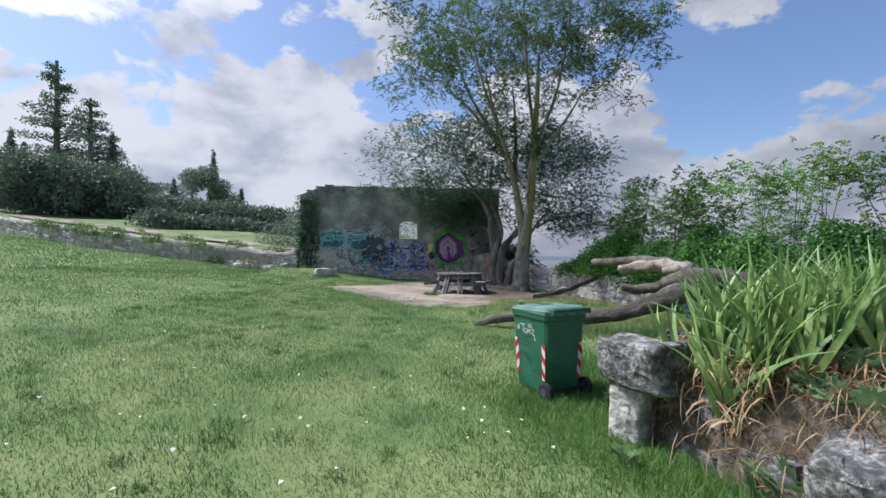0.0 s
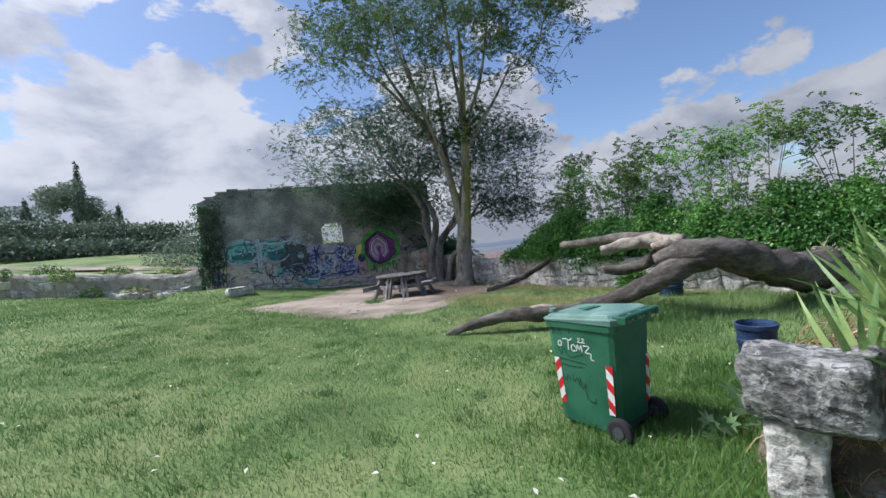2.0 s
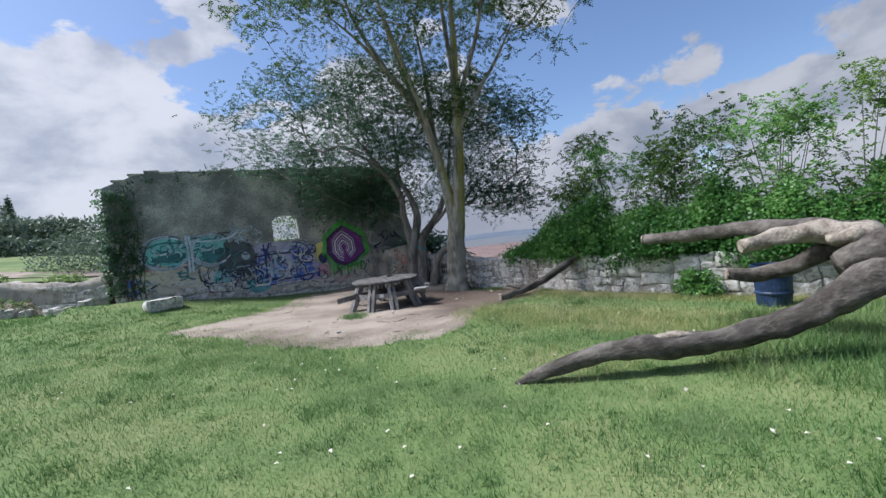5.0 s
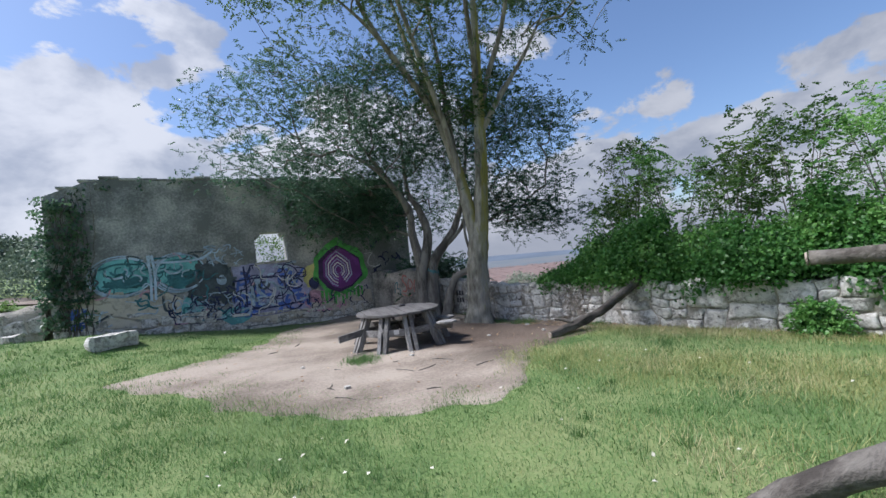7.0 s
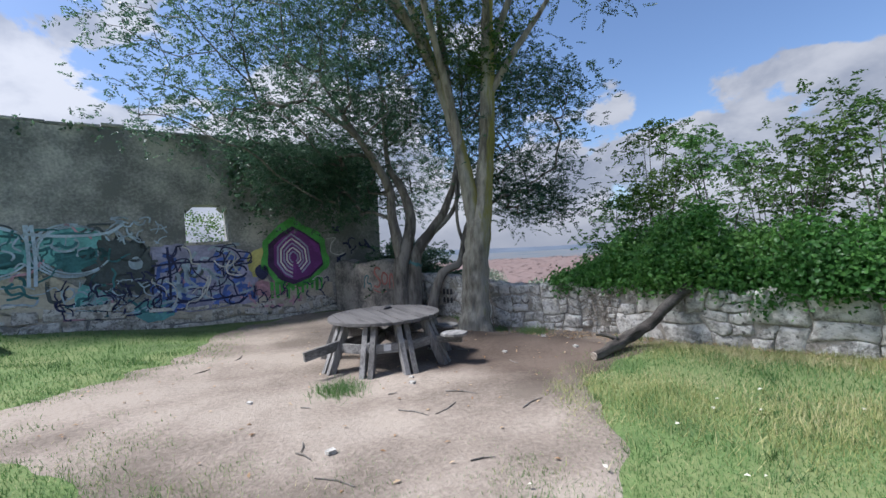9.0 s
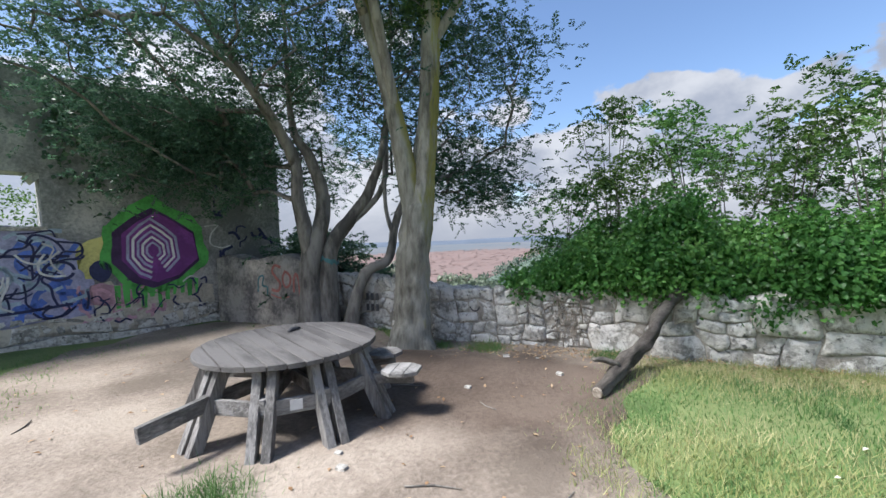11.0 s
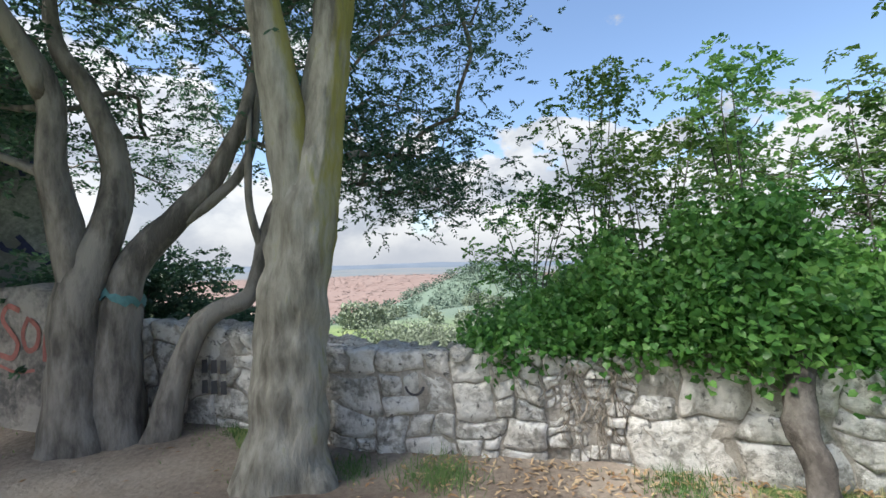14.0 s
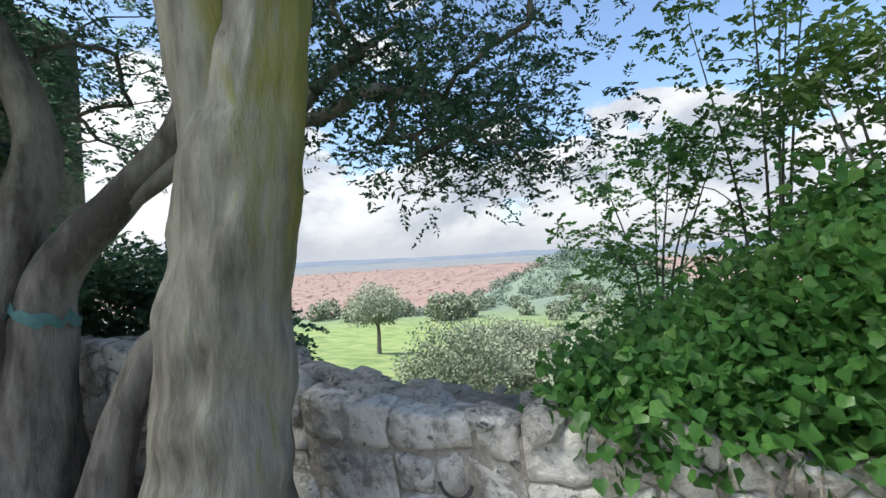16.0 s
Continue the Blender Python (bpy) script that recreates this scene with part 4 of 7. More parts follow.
def wheeled_bin():
    at = (1.22, 4.90)
    top = thing("wheelie_bin", "green plastic wheeled bin with red-and-white striped corners on the lawn", "bin", (*at, gz(*at) - 0.005), 25.5, ry=0.0)
    W, D, H, K = 0.55, 0.66, 0.94, 0.84
    half = lambda z: (W / 2 * (K + (1 - K) * z / H), D / 2 * (K + (1 - K) * z / H))

    bm = bmesh.new()
    rings = []
    for z, grow_by in ((0.03, 0.93), (0.05, 1.0), (0.30, 1.0), (0.60, 1.0), (0.86, 1.0), (0.868, 1.05), (0.94, 1.06)):
        hx, hy = half(z)
        hx, hy = hx * grow_by, hy * grow_by
        c = 0.055
        ring = [(hx - c, -hy), (hx - c * .3, -hy + c * .3), (hx, -hy + c), (hx, hy - c), (hx - c * .3, hy - c * .3), (hx - c, hy), (-hx + c, hy), (-hx + c * .3, hy - c * .3), (-hx, hy - c), (-hx, -hy + c), (-hx + c * .3, -hy + c * .3), (-hx + c, -hy)]
        rings.append([bm.verts.new((x, y, z)) for x, y in ring])
    for a, b in zip(rings, rings[1:]):
        for k in range(12):
            bm.faces.new((a[k], a[(k + 1) % 12], b[(k + 1) % 12], b[k]))
    bm.faces.new(rings[0][::-1])
    part("body", bm, BIN_GREEN, top)
    # lid: a skirt, a domed top and a recessed panel
    bm = bmesh.new()
    rings = []
    for z, g in ((0.925, 1.075), (0.950, 1.08), (0.957, 1.065), (0.960, 1.0), (0.978, 0.965), (0.986, 0.92), (0.990, 0.70)):
        hx, hy = half(0.94)
        hx, hy, c = hx * g, hy * g + 0.02, 0.06
        z2 = lambda y: z + (0.012 * (1 - (y / hy) ** 2) if z > 0.97 else 0) + 0.02 * (-y / hy) * (z > 0.93)
        pts = [(hx - c, -hy), (hx, -hy + c), (hx, hy - c), (hx - c, hy), (-hx + c, hy), (-hx, hy - c), (-hx, -hy + c), (-hx + c, -hy)]
        rings.append([bm.verts.new((x, y, z2(y))) for x, y in pts])
    for a, b in zip(rings, rings[1:]):
        for k in range(8):
            bm.faces.new((a[k], a[(k + 1) % 8], b[(k + 1) % 8], b[k]))
    bm.faces.new(rings[-1])
    lid = part("lid", bm, LID_GREEN, top, "faded grey-green lid")
    bm = bmesh.new()
    for k in range(6):
        box(bm, (0.03, 0.075, 0.006), (-0.09 + k * 0.036, 0.05, 1.004 - 0.002 * k % 2), None, bevel=0.002)
    part("moulded_mark", bm, BIN_GREEN, lid, "raised moulded mark on the lid")
    bm = bmesh.new()
    bmesh.ops.create_cone(bm, segments=12, radius1=0.035, radius2=0.03, depth=0.03, cap_ends=True, matrix=Matrix.Translation((-0.15, 0.33, 0.985)))
    part("lid_knob", bm, LID_GREEN, lid)
    # hinge, handle bar
    bm = bmesh.new()
    tube(bm, [(-0.25, -0.40, 0.985), (0.25, -0.40, 0.985)], [0.018, 0.018], 10)
    part("handle_bar", bm, BIN_GREEN, top)
    for x in (-0.24, -0.08, 0.08, 0.24):
        part("hinge_bracket", box(bmesh.new(), (0.035, 0.11, 0.06), (x, -0.365, 0.965), None, bevel=0.008), BIN_GREEN, top)
    bm = bmesh.new()
    tube(bm, [(-0.27, -0.30, 0.10), (0.27, -0.30, 0.10)], [0.014, 0.014], 8)
    part("axle", bm, RUBBER, top)
    for x in (-0.275, 0.275):
        bm = bmesh.new()
        tube(bm, [(x - 0.028, -0.30, 0.10), (x - 0.022, -0.30, 0.10), (x + 0.022, -0.30, 0.10), (x + 0.028, -0.30, 0.10)], [0.085, 0.10, 0.10, 0.085], 24)
        wheel = part("wheel", bm, RUBBER, top, "black rubber wheel")
        bm = bmesh.new()
        tube(bm, [(x - 0.034, -0.30, 0.10), (x + 0.034, -0.30, 0.10)], [0.045, 0.045], 14)
        part("hub", bm, plain("hub_grey", (0.06, 0.065, 0.07), 0.6), wheel)
    # places on the side (x = -) and on the back (y = -)
    side = lambda u, v, out: Vector((-half(v)[0] - 0.002 - out * 0.1, u * half(v)[1] / half(H)[1], v))
    other = lambda u, v, out: Vector((half(v)[0] + 0.002 + out * 0.1, u * half(v)[1] / half(H)[1], v))
    rear = lambda u, v, out: Vector((u * half(v)[0] / half(H)[0], -half(v)[1] - 0.002 - out * 0.1, v))

    def striped(place, u, flip, w=0.062, n=5, z0=0.20, h=0.40):
        for k in range(-1, n + 1):
            s = h / n
            a, b = z0 + k * s, z0 + (k + 1) * s
            up = s * 0.75 * flip
            quad = [(u - w / 2, a), (u + w / 2, a + up), (u + w / 2, b + up), (u - w / 2, b)]
            quad = [(x, min(max(z, z0), z0 + h)) for x, z in quad]
            if max(q[1] for q in quad) - min(q[1] for q in quad) < 0.01:
                continue
            bm = bmesh.new()
            f = bm.faces.new([bm.verts.new(place(x, z, 0.02)) for x, z in quad])
            bmesh.ops.remove_doubles(bm, verts=bm.verts, dist=0.0005)
            if not bm.faces:
                bm.free()
                continue
            part("stripe", bm, BIN_RED if k % 2 == 0 else BIN_WHITE, top, "red reflective stripe" if k % 2 == 0 else "white reflective stripe")

    striped(side, -0.262, 1)
    striped(side, 0.262, -1)
    striped(rear, 0.215, -1)
    striped(other, 0.262, 1)
    # the white tag: 22 over TOMZ, read from front to back of the side
    ink = lambda pts, bm, w=0.009: stroke(bm, [(0.17 - x, z) for x, z in pts], w, 0, side, 3)
    bm = bmesh.new()
    ink([(0.00, 0.77), (0.04, 0.775), (0.07, 0.765), (0.10, 0.785)], bm)
    ink([(0.06, 0.77), (0.055, 0.73), (0.05, 0.68)], bm)
    ink(oval(0.105, 0.705, 0.022, 0.028, 10), bm)
    ink([(0.135, 0.68), (0.15, 0.735), (0.165, 0.695), (0.185, 0.735), (0.19, 0.68)], bm)
    ink([(0.205, 0.735), (0.265, 0.73), (0.22, 0.68), (0.275, 0.675), (0.27, 0.635), (0.30, 0.62)], bm)
    for x in (0.155, 0.195):
        ink([(x, 0.785), (x + 0.018, 0.795), (x + 0.022, 0.78), (x, 0.76), (x + 0.032, 0.76)], bm, 0.007)
    ink([(-0.05, 0.745), (-0.02, 0.75), (-0.02, 0.715), (-0.05, 0.71), (-0.05, 0.745)], bm, 0.01)
    part("white_tag", bm, INK_WHITE, top, "white marker tag reading TOMZ 22")
    for pts in ([(-0.10, 0.86), (-0.09, 0.81), (-0.06, 0.83), (-0.10, 0.85)], [(-0.04, 0.80), (-0.02, 0.86), (0.0, 0.80)], [(0.08, 0.87), (0.08, 0.82)], [(-0.06, 0.70), (-0.03, 0.63), (0.0, 0.70), (0.05, 0.62), (0.2, 0.66)], [(-0.08, 0.60), (0.06, 0.59), (0.22, 0.58)], [(-0.05, 0.55), (0.05, 0.54), (0.18, 0.55)],
                [(-0.05, 0.46), (-0.02, 0.40), (0.0, 0.46), (0.03, 0.41)], [(0.06, 0.48), (0.06, 0.40), (0.10, 0.45), (0.12, 0.38)], [(0.13, 0.46), (0.15, 0.36), (0.19, 0.42)], [(0.18, 0.40), (0.19, 0.28), (0.27, 0.27), (0.27, 0.30)]):
        bm = bmesh.new()
        ink(pts, bm, 0.006)
        part("scribble", bm, INK_BLACK, top, "black marker scribble")


wheeled_bin()


def barrel(x, y, h=1.0, wide=1.0):
    top = thing("plastic_barrel", "open dark blue plastic barrel standing on the grass", "barrel", (x, y, gz(x, y) - 0.01), 20 * x, group="blue barrels")
    bm = bmesh.new()
    prof = [(0.22, 0.0), (0.235, 0.03), (0.245, 0.2), (0.262, 0.22), (0.262, 0.245), (0.25, 0.26), (0.262, 0.5), (0.278, 0.52), (0.278, 0.55), (0.265, 0.565), (0.272, 0.64), (0.295, 0.65), (0.298, 0.685), (0.272, 0.69), (0.262, 0.66), (0.235, 0.05), (0.0, 0.045)]
    rings = [[bm.verts.new((wide * r * math.cos(2 * math.pi * k / 28), wide * r * math.sin(2 * math.pi * k / 28), z * h)) for k in range(28)] for r, z in prof[:-1]]
    for a, b in zip(rings, rings[1:]):
        for k in range(28):
            bm.faces.new((a[k], a[(k + 1) % 28], b[(k + 1) % 28], b[k]))
    bm.faces.new(rings[-1])
    body = part("body", bm, BARREL_BLUE, top, smooth=False)
    bm = bmesh.new()
    for k in range(9):
        a = radians(200 + k * 9)
        box(bm, (0.005, 0.012, 0.08 + 0.03 * (k % 3)), (0.267 * wide * math.cos(a), 0.267 * wide * math.sin(a), 0.42 * h + 0.02 * (k % 2)), Euler((0, 0, a)).to_matrix())
    part("marker_tag", bm, plain("pale_marker", (0.35, 0.38, 0.45), 0.6), top, "pale scribbled marks")


barrel(2.55, 4.62, 1.02, 0.54)
barrel(5.79, 9.55)


# ---- round picnic table ----
SEAT = material("pale_seat_boards", ((0.15, 0.146, 0.14), (0.23, 0.224, 0.215), (0.33, 0.322, 0.312)), scale=4, rough=0.85, bump=0.7, bump_scale=26, fine=0.7, spread_random=0.2)
def plank(bm, a, b, w, t, up=Vector((0, 0, 1)), bevel=0.006):
    a, b = Vector(a), Vector(b)
    d = (b - a)
    L = d.length
    d.normalize()
    s = up.cross(d).normalized()
    u = d.cross(s)
    m = Matrix((d, s, u)).transposed()
    return box(bm, (L, w, t), (a + b) / 2, m, bevel=bevel)


def picnic_table():
    at = (0.64, 15.93)
    top = thing("round_picnic_table", "round weathered grey wooden picnic table with splayed legs on bare earth", "table", (*at, gz(*at)), 0)
    R, Z = 0.87, 0.735
    turn = radians(87)
    n = 12
    r = random.Random(5)
    for k in range(n):                                     # boards of the round top
        y0, y1 = -R + 2 * R * k / n + 0.0045, -R + 2 * R * (k + 1) / n - 0.0045
        prof = []
        for q in range(7):
            y = y0 + (y1 - y0) * q / 6
            prof.append((math.sqrt(max(R * R - y * y, 0.0)), y))
        outline = [(x, y) for x, y in prof] + [(-x, y) for x, y in prof[::-1]]
        drop = r.uniform(-0.004, 0.004)
        bm = bmesh.new()
        lo = [bm.verts.new((x, y, Z - 0.045)) for x, y in outline]
        mid = [bm.verts.new((x, y, Z - 0.005 + drop)) for x, y in outline]
        hi = [bm.verts.new((x * 0.992, y + (0.004 if y < (y0 + y1) / 2 else -0.004), Z + drop)) for x, y in outline]
        m = len(outline)
        for a, b in ((lo, mid), (mid, hi)):
            for i in range(m):
                bm.faces.new((a[i], a[(i + 1) % m], b[(i + 1) % m], b[i]))
        bm.faces.new(hi)
        bm.faces.new(lo[::-1])
        bmesh.ops.rotate(bm, matrix=Matrix.Rotation(turn, 3, "Z"), verts=bm.verts, cent=(0, 0, 0))
        part("top_board", bm, BOARD, top)
    for s in (-0.3, 0.3):
        bm = plank(bmesh.new(), (-0.72, s, Z - 0.085), (0.72, s, Z - 0.085), 0.06, 0.075)
        bmesh.ops.rotate(bm, matrix=Matrix.Rotation(turn + radians(90), 3, "Z"), verts=bm.verts, cent=(0, 0, 0))
        part("batten", bm, GREYWOOD, top)
    legs = (196, 234, 268, 306, 352, 40, 88, 142)
    for a in legs:
        a = radians(a)
        c, s = math.cos(a), math.sin(a)
        for side in (-0.06, 0.06):
            foot = Vector((1.03 * c - side * s, 1.03 * s + side * c, 0.0))
            head = Vector((0.72 * c - side * s, 0.72 * s + side * c, Z - 0.05))
            part("leg", plank(bmesh.new(), foot, head, 0.075, 0.11, Vector((c, s, 0))), POST, top)
    # beams between the leg pairs
    for a0, a1, z in ((196, 20, 0.40), (234, 54, 0.40), (268, 88, 0.40), (306, 126, 0.40)):
        p = lambda a, q: (q * math.cos(radians(a)), q * math.sin(radians(a)), z)
        part("beam", plank(bmesh.new(), p(a0, 0.90), p(a1, 0.90), 0.045, 0.13), GREYWOOD, top)
    for a, b in ((196, 234), (234, 268), (268, 306), (306, 352)):
        p = lambda a: (0.86 * math.cos(radians(a)), 0.86 * math.sin(radians(a)), 0.37)
        part("rail", plank(bmesh.new(), p(a), p(b), 0.04, 0.13), GREYWOOD, top)
    p = lambda a, q, z: (q * math.cos(radians(a)), q * math.sin(radians(a)), z)
    part("seat_beam", plank(bmesh.new(), p(200, 0.80, 0.42), p(200, 1.42, 0.37), 0.05, 0.13), GREYWOOD, top, "bare beam that has lost its seat")
    for a, q, wood in ((307.5, 1.18, SEAT), (342, 0.99, GREYWOOD)):
        part("seat_beam", plank(bmesh.new(), p(a - 2, 0.7, 0.38), p(a, q + 0.12, 0.38), 0.05, 0.10), GREYWOOD, top)
        ca, sa = math.cos(radians(a)), math.sin(radians(a))
        for k, (w, y) in enumerate(((0.115, -0.122), (0.12, 0.0), (0.115, 0.122))):
            half_l = 0.175
            mid = Vector(((q + y) * ca, (q + y) * sa, 0.455))
            bm = plank(bmesh.new(), mid - Vector((-sa, ca, 0)) * half_l, mid + Vector((-sa, ca, 0)) * half_l, w, 0.04, bevel=0.008)
            for w_ in bm.verts:                            # outer boards sawn to a rounded end
                along = (w_.co.x - mid.x) * -sa + (w_.co.y - mid.y) * ca
                out = (w_.co.x - mid.x) * ca + (w_.co.y - mid.y) * sa
                if k != 1 and out * y > 0:
                    w_.co += Vector((-sa, ca, 0)) * (-0.075 if along > 0 else 0.075)
            part("seat_board", bm, wood, top)
    mid = Vector(p(251, 0.91, 0.40))
    bm = box(bmesh.new(), (0.10, 0.004, 0.085), mid, Euler((0, 0, radians(251 + 90))).to_matrix())
    part("paper_label", bm, plain("white_paper", (0.6, 0.6, 0.6), 0.8), top, "small white label stuck on a rail")


def bark_piece(x, y, rz):
    top = thing("bark_piece", "small dark piece of bark lying on the table top", "bark", (x, y, gz(x, y) + 0.744), rz)
    bm = bmesh.new()
    tube(bm, [(-0.11, 0, 0.012), (-0.05, 0.012, 0.02), (0.02, -0.008, 0.022), (0.10, 0.01, 0.012)], [0.012, 0.026, 0.022, 0.010], 8, 0.5)
    part("body", bm, DAB, top, smooth=True)
    for k in range(3):
        bm = bmesh.new()
        tube(bm, [(-0.04 + 0.04 * k, 0.0, 0.02), (-0.02 + 0.05 * k, 0.05, 0.02 + 0.01 * k), (0.0 + 0.05 * k, 0.08, 0.012)], [0.007, 0.006, 0.003], 5)
        part("splinter", bm, DAB, top)


picnic_table()
bark_piece(0.86, 16.32, 30)


# ---- fallen tree ----
def limb(name, pts, radii, mat, parent, n=5, sides=12, wob=0.35, label="", seed=0):
    bm = bmesh.new()
    tube(bm, smooth_path(pts, n), spread(radii, n), sides, wob, seed=seed)
    return part(name, bm, mat, parent, label, smooth=True)


def cut_face(at, way, r, parent, label="pale sawn end"):
    bm = bmesh.new()
    m = Matrix.Translation(at) @ Vector(way).to_track_quat("Z", "Y").to_matrix().to_4x4()
    bmesh.ops.create_cone(bm, segments=14, radius1=r, radius2=r * 0.93, depth=0.02, cap_ends=True, matrix=m)
    part("sawn_end", bm, CUTWOOD, parent, label)


def fallen_tree():
    top = thing("fallen_tree", "fallen grey tree trunk with sawn branches and a splintered end", "fallen tree", (4.5, 7.3, 0))
    inv = lambda p: (p[0] - 4.5, p[1] - 7.3, p[2])
    T = lambda pts: [inv(p) for p in pts]
    limb("trunk", T([(4.1, 7.75, 0.92), (4.5, 7.4, 1.08), (5.1, 7.25, 0.98), (5.9, 7.35, 0.70), (6.7, 7.5, 0.50), (7.4, 7.65, 0.44)]), [0.16, 0.22, 0.26, 0.28, 0.33, 0.38], LOGBARK, top, 6, 18, 0.45)
    limb("branch", T([(0.66, 9.0, -0.02), (0.85, 8.9, 0.06), (1.1, 8.78, 0.15), (1.65, 8.54, 0.28), (2.2, 8.3, 0.28), (2.75, 8.06, 0.30), (3.3, 7.82, 0.42), (3.8, 7.62, 0.62), (4.3, 7.42, 0.90), (4.7, 7.3, 1.0)]), [0.03, 0.06, 0.085, 0.105, 0.135, 0.125, 0.14, 0.155, 0.18, 0.2], LOGBARK, top, 5, 14, 0.4)
    limb("scar", T([(2.0, 8.36, 0.36), (2.2, 8.28, 0.39), (2.45, 8.18, 0.37)]), [0.03, 0.055, 0.02], CUTWOOD, top, 4, 8, 0.6, "torn bark scar")
    limb("branch", T([(3.56, 9.9, 1.31), (3.8, 9.35, 1.33), (4.05, 8.7, 1.38), (4.3, 7.95, 1.30), (4.6, 7.5, 1.15)]), [0.075, 0.085, 0.10, 0.13, 0.16], LOGBARK, top, 5, 12, 0.35)
    cut_face(inv((3.55, 9.92, 1.31)), (-0.4, 0.9, -0.05), 0.072, top)
    limb("branch", T([(3.52, 8.38, 1.21), (3.8, 8.22, 1.27), (4.15, 8.0, 1.30), (4.5, 7.6, 1.2)]), [0.085, 0.10, 0.12, 0.17], CUTWOOD, top, 5, 12, 0.55, "barkless torn branch stub")
    cut_face(inv((3.51, 8.39, 1.21)), (-0.86, 0.5, -0.1), 0.08, top)
    limb("branch", T([(3.75, 8.75, 0.82), (4.0, 8.55, 0.80), (4.25, 8.3, 0.88), (4.4, 7.95, 1.08), (4.6, 7.5, 1.1)]), [0.075, 0.09, 0.10, 0.11, 0.14], LOGBARK, top, 5, 12, 0.35)
    cut_face(inv((3.73, 8.77, 0.82)), (-0.75, 0.6, 0.05), 0.07, top)
    limb("knot", T([(4.1, 7.85, 1.22), (4.28, 7.72, 1.24), (4.4, 7.6, 1.18)]), [0.05, 0.13, 0.08], CUTWOOD, top, 4, 9, 0.9, "torn pale knot")
    r = random.Random(8)
    for k in range(34):                                    # splintered butt
        a, q = r.uniform(0, 6.28), r.uniform(0.05, 0.40)
        y, z = 7.62 + q * math.cos(a), 0.46 + q * math.sin(a)
        L = r.uniform(0.12, 0.5)
        bm = bmesh.new()
        tube(bm, [inv((7.25, y, z)), inv((7.4 + L * 0.5, y + r.uniform(-.05, .05), z + r.uniform(-.02, .08))), inv((7.4 + L, y + r.uniform(-.1, .1), z + r.uniform(-.05, .2)))], [0.04, 0.03, 0.006], 5)
        part("splinter", bm, CUTWOOD, top)


fallen_tree()


def leaning_log():
    top = thing("leaning_log", "bare forked grey log leaning on the stone wall", "log", (3.0, 13.82, 0))
    inv = lambda p: (p[0] - 3.0, p[1] - 13.82, p[2])
    limb("stem", [inv(p) for p in ((2.95, 13.83, 0.06), (3.35, 13.86, 0.11), (3.8, 13.92, 0.20), (4.2, 13.86, 0.31), (4.7, 13.92, 0.52), (5.2, 13.88, 0.78), (5.42, 13.9, 0.93))], [0.06, 0.075, 0.085, 0.075, 0.085, 0.095, 0.08], LOGBARK, top, 6, 16, 0.5)
    limb("fork", [inv(p) for p in ((5.42, 13.9, 0.9), (5.6, 13.8, 0.98), (5.75, 13.62, 0.98))], [0.09, 0.08, 0.05], LOGBARK, top, 4, 10, 0.5)
    limb("fork", [inv(p) for p in ((3.5, 13.88, 0.2), (3.36, 13.98, 0.27), (3.22, 14.02, 0.30))], [0.04, 0.032, 0.022], LOGBARK, top, 4, 10, 0.5)
    cut_face(inv((2.94, 13.83, 0.06)), (-1, -0.05, -0.1), 0.056, top)
    cut_face(inv((5.77, 13.59, 0.98)), (0.4, -0.9, 0), 0.05, top)


leaning_log()


def rock(name, label, category, at, size, rz=0, seed=0, mat=None, cuts=3, rough=0.05):
    bm = bmesh.new()
    bmesh.ops.create_cube(bm, size=1.0)
    bmesh.ops.subdivide_edges(bm, edges=bm.edges[:], cuts=cuts, use_grid_fill=True)
    for v in bm.verts:
        p = Vector((v.co.x * size[0], v.co.y * size[1], v.co.z * size[2]))
        k = v.co * 2
        edge = (abs(k.x) ** 9 + abs(k.y) ** 9 + abs(k.z) ** 9) ** (1 / 9)
        p = p / max(edge, 0.5) * 1.0 if edge > 1 else p
        q = noise.noise_vector(p * 4 + Vector((seed, 0, 0))) * rough + noise.noise_vector(p * 11 + Vector((0, seed, 0))) * rough * 0.4 + noise.noise_vector(p * 27 + Vector((0, 0, seed))) * rough * 0.22
        v.co = p + q
    ob = part(name, bm, mat or STONE, None, "")
    ob.matrix_world = pose(*at, 0, 0, rz)
    return tagged(ob, label, category)


rock("stone_block", "squared pale stone block lying on the lawn before the ruin", "stone block", (-5.35, 19.1, gz(-5.35, 19.1) + 0.13), (0.95, 0.5, 0.34), 30, 3)

# ---- rubble bank with irises ----
SOIL = material("dry_soil", ((0.12, 0.095, 0.07), (0.215, 0.18, 0.135), (0.31, 0.275, 0.215)), scale=5, rough=0.95, bump=1.0, bump_scale=26, fine=0.8)
ROCK = material("lichen_rock", ((0.06, 0.06, 0.0576), (0.132, 0.132, 0.126), (0.232, 0.232, 0.22), (0.352, 0.352, 0.336)), scale=5.5, rough=0.92, bump=1.0, bump_scale=18, fine=1.0, detail=10, stops=(0.3, 0.7))
IRIS = material("iris_leaves", ((0.12, 0.23, 0.075), (0.20, 0.33, 0.105), (0.32, 0.43, 0.15)), scale=4, rough=0.45, bump=0.1, spread_random=0.2, translucent=0.3)
WITHERED = material("withered_leaves", ((0.24, 0.14, 0.07), (0.38, 0.25, 0.14), (0.50, 0.38, 0.24)), scale=6, rough=0.8, bump=0, spread_random=0.25, translucent=0.2)
mottle(ROCK, (0.40, 0.40, 0.39), (0.06, 0.06, 0.062), 0.55, 0.53, 9.0)
FACE = [(1.74, 3.72), (1.8, 3.35), (1.92, 2.9), (2.12, 2.4), (2.32, 1.8), (2.5, 1.0), (2.62, 0.0), (2.7, -1.5), (2.75, -3.0)]


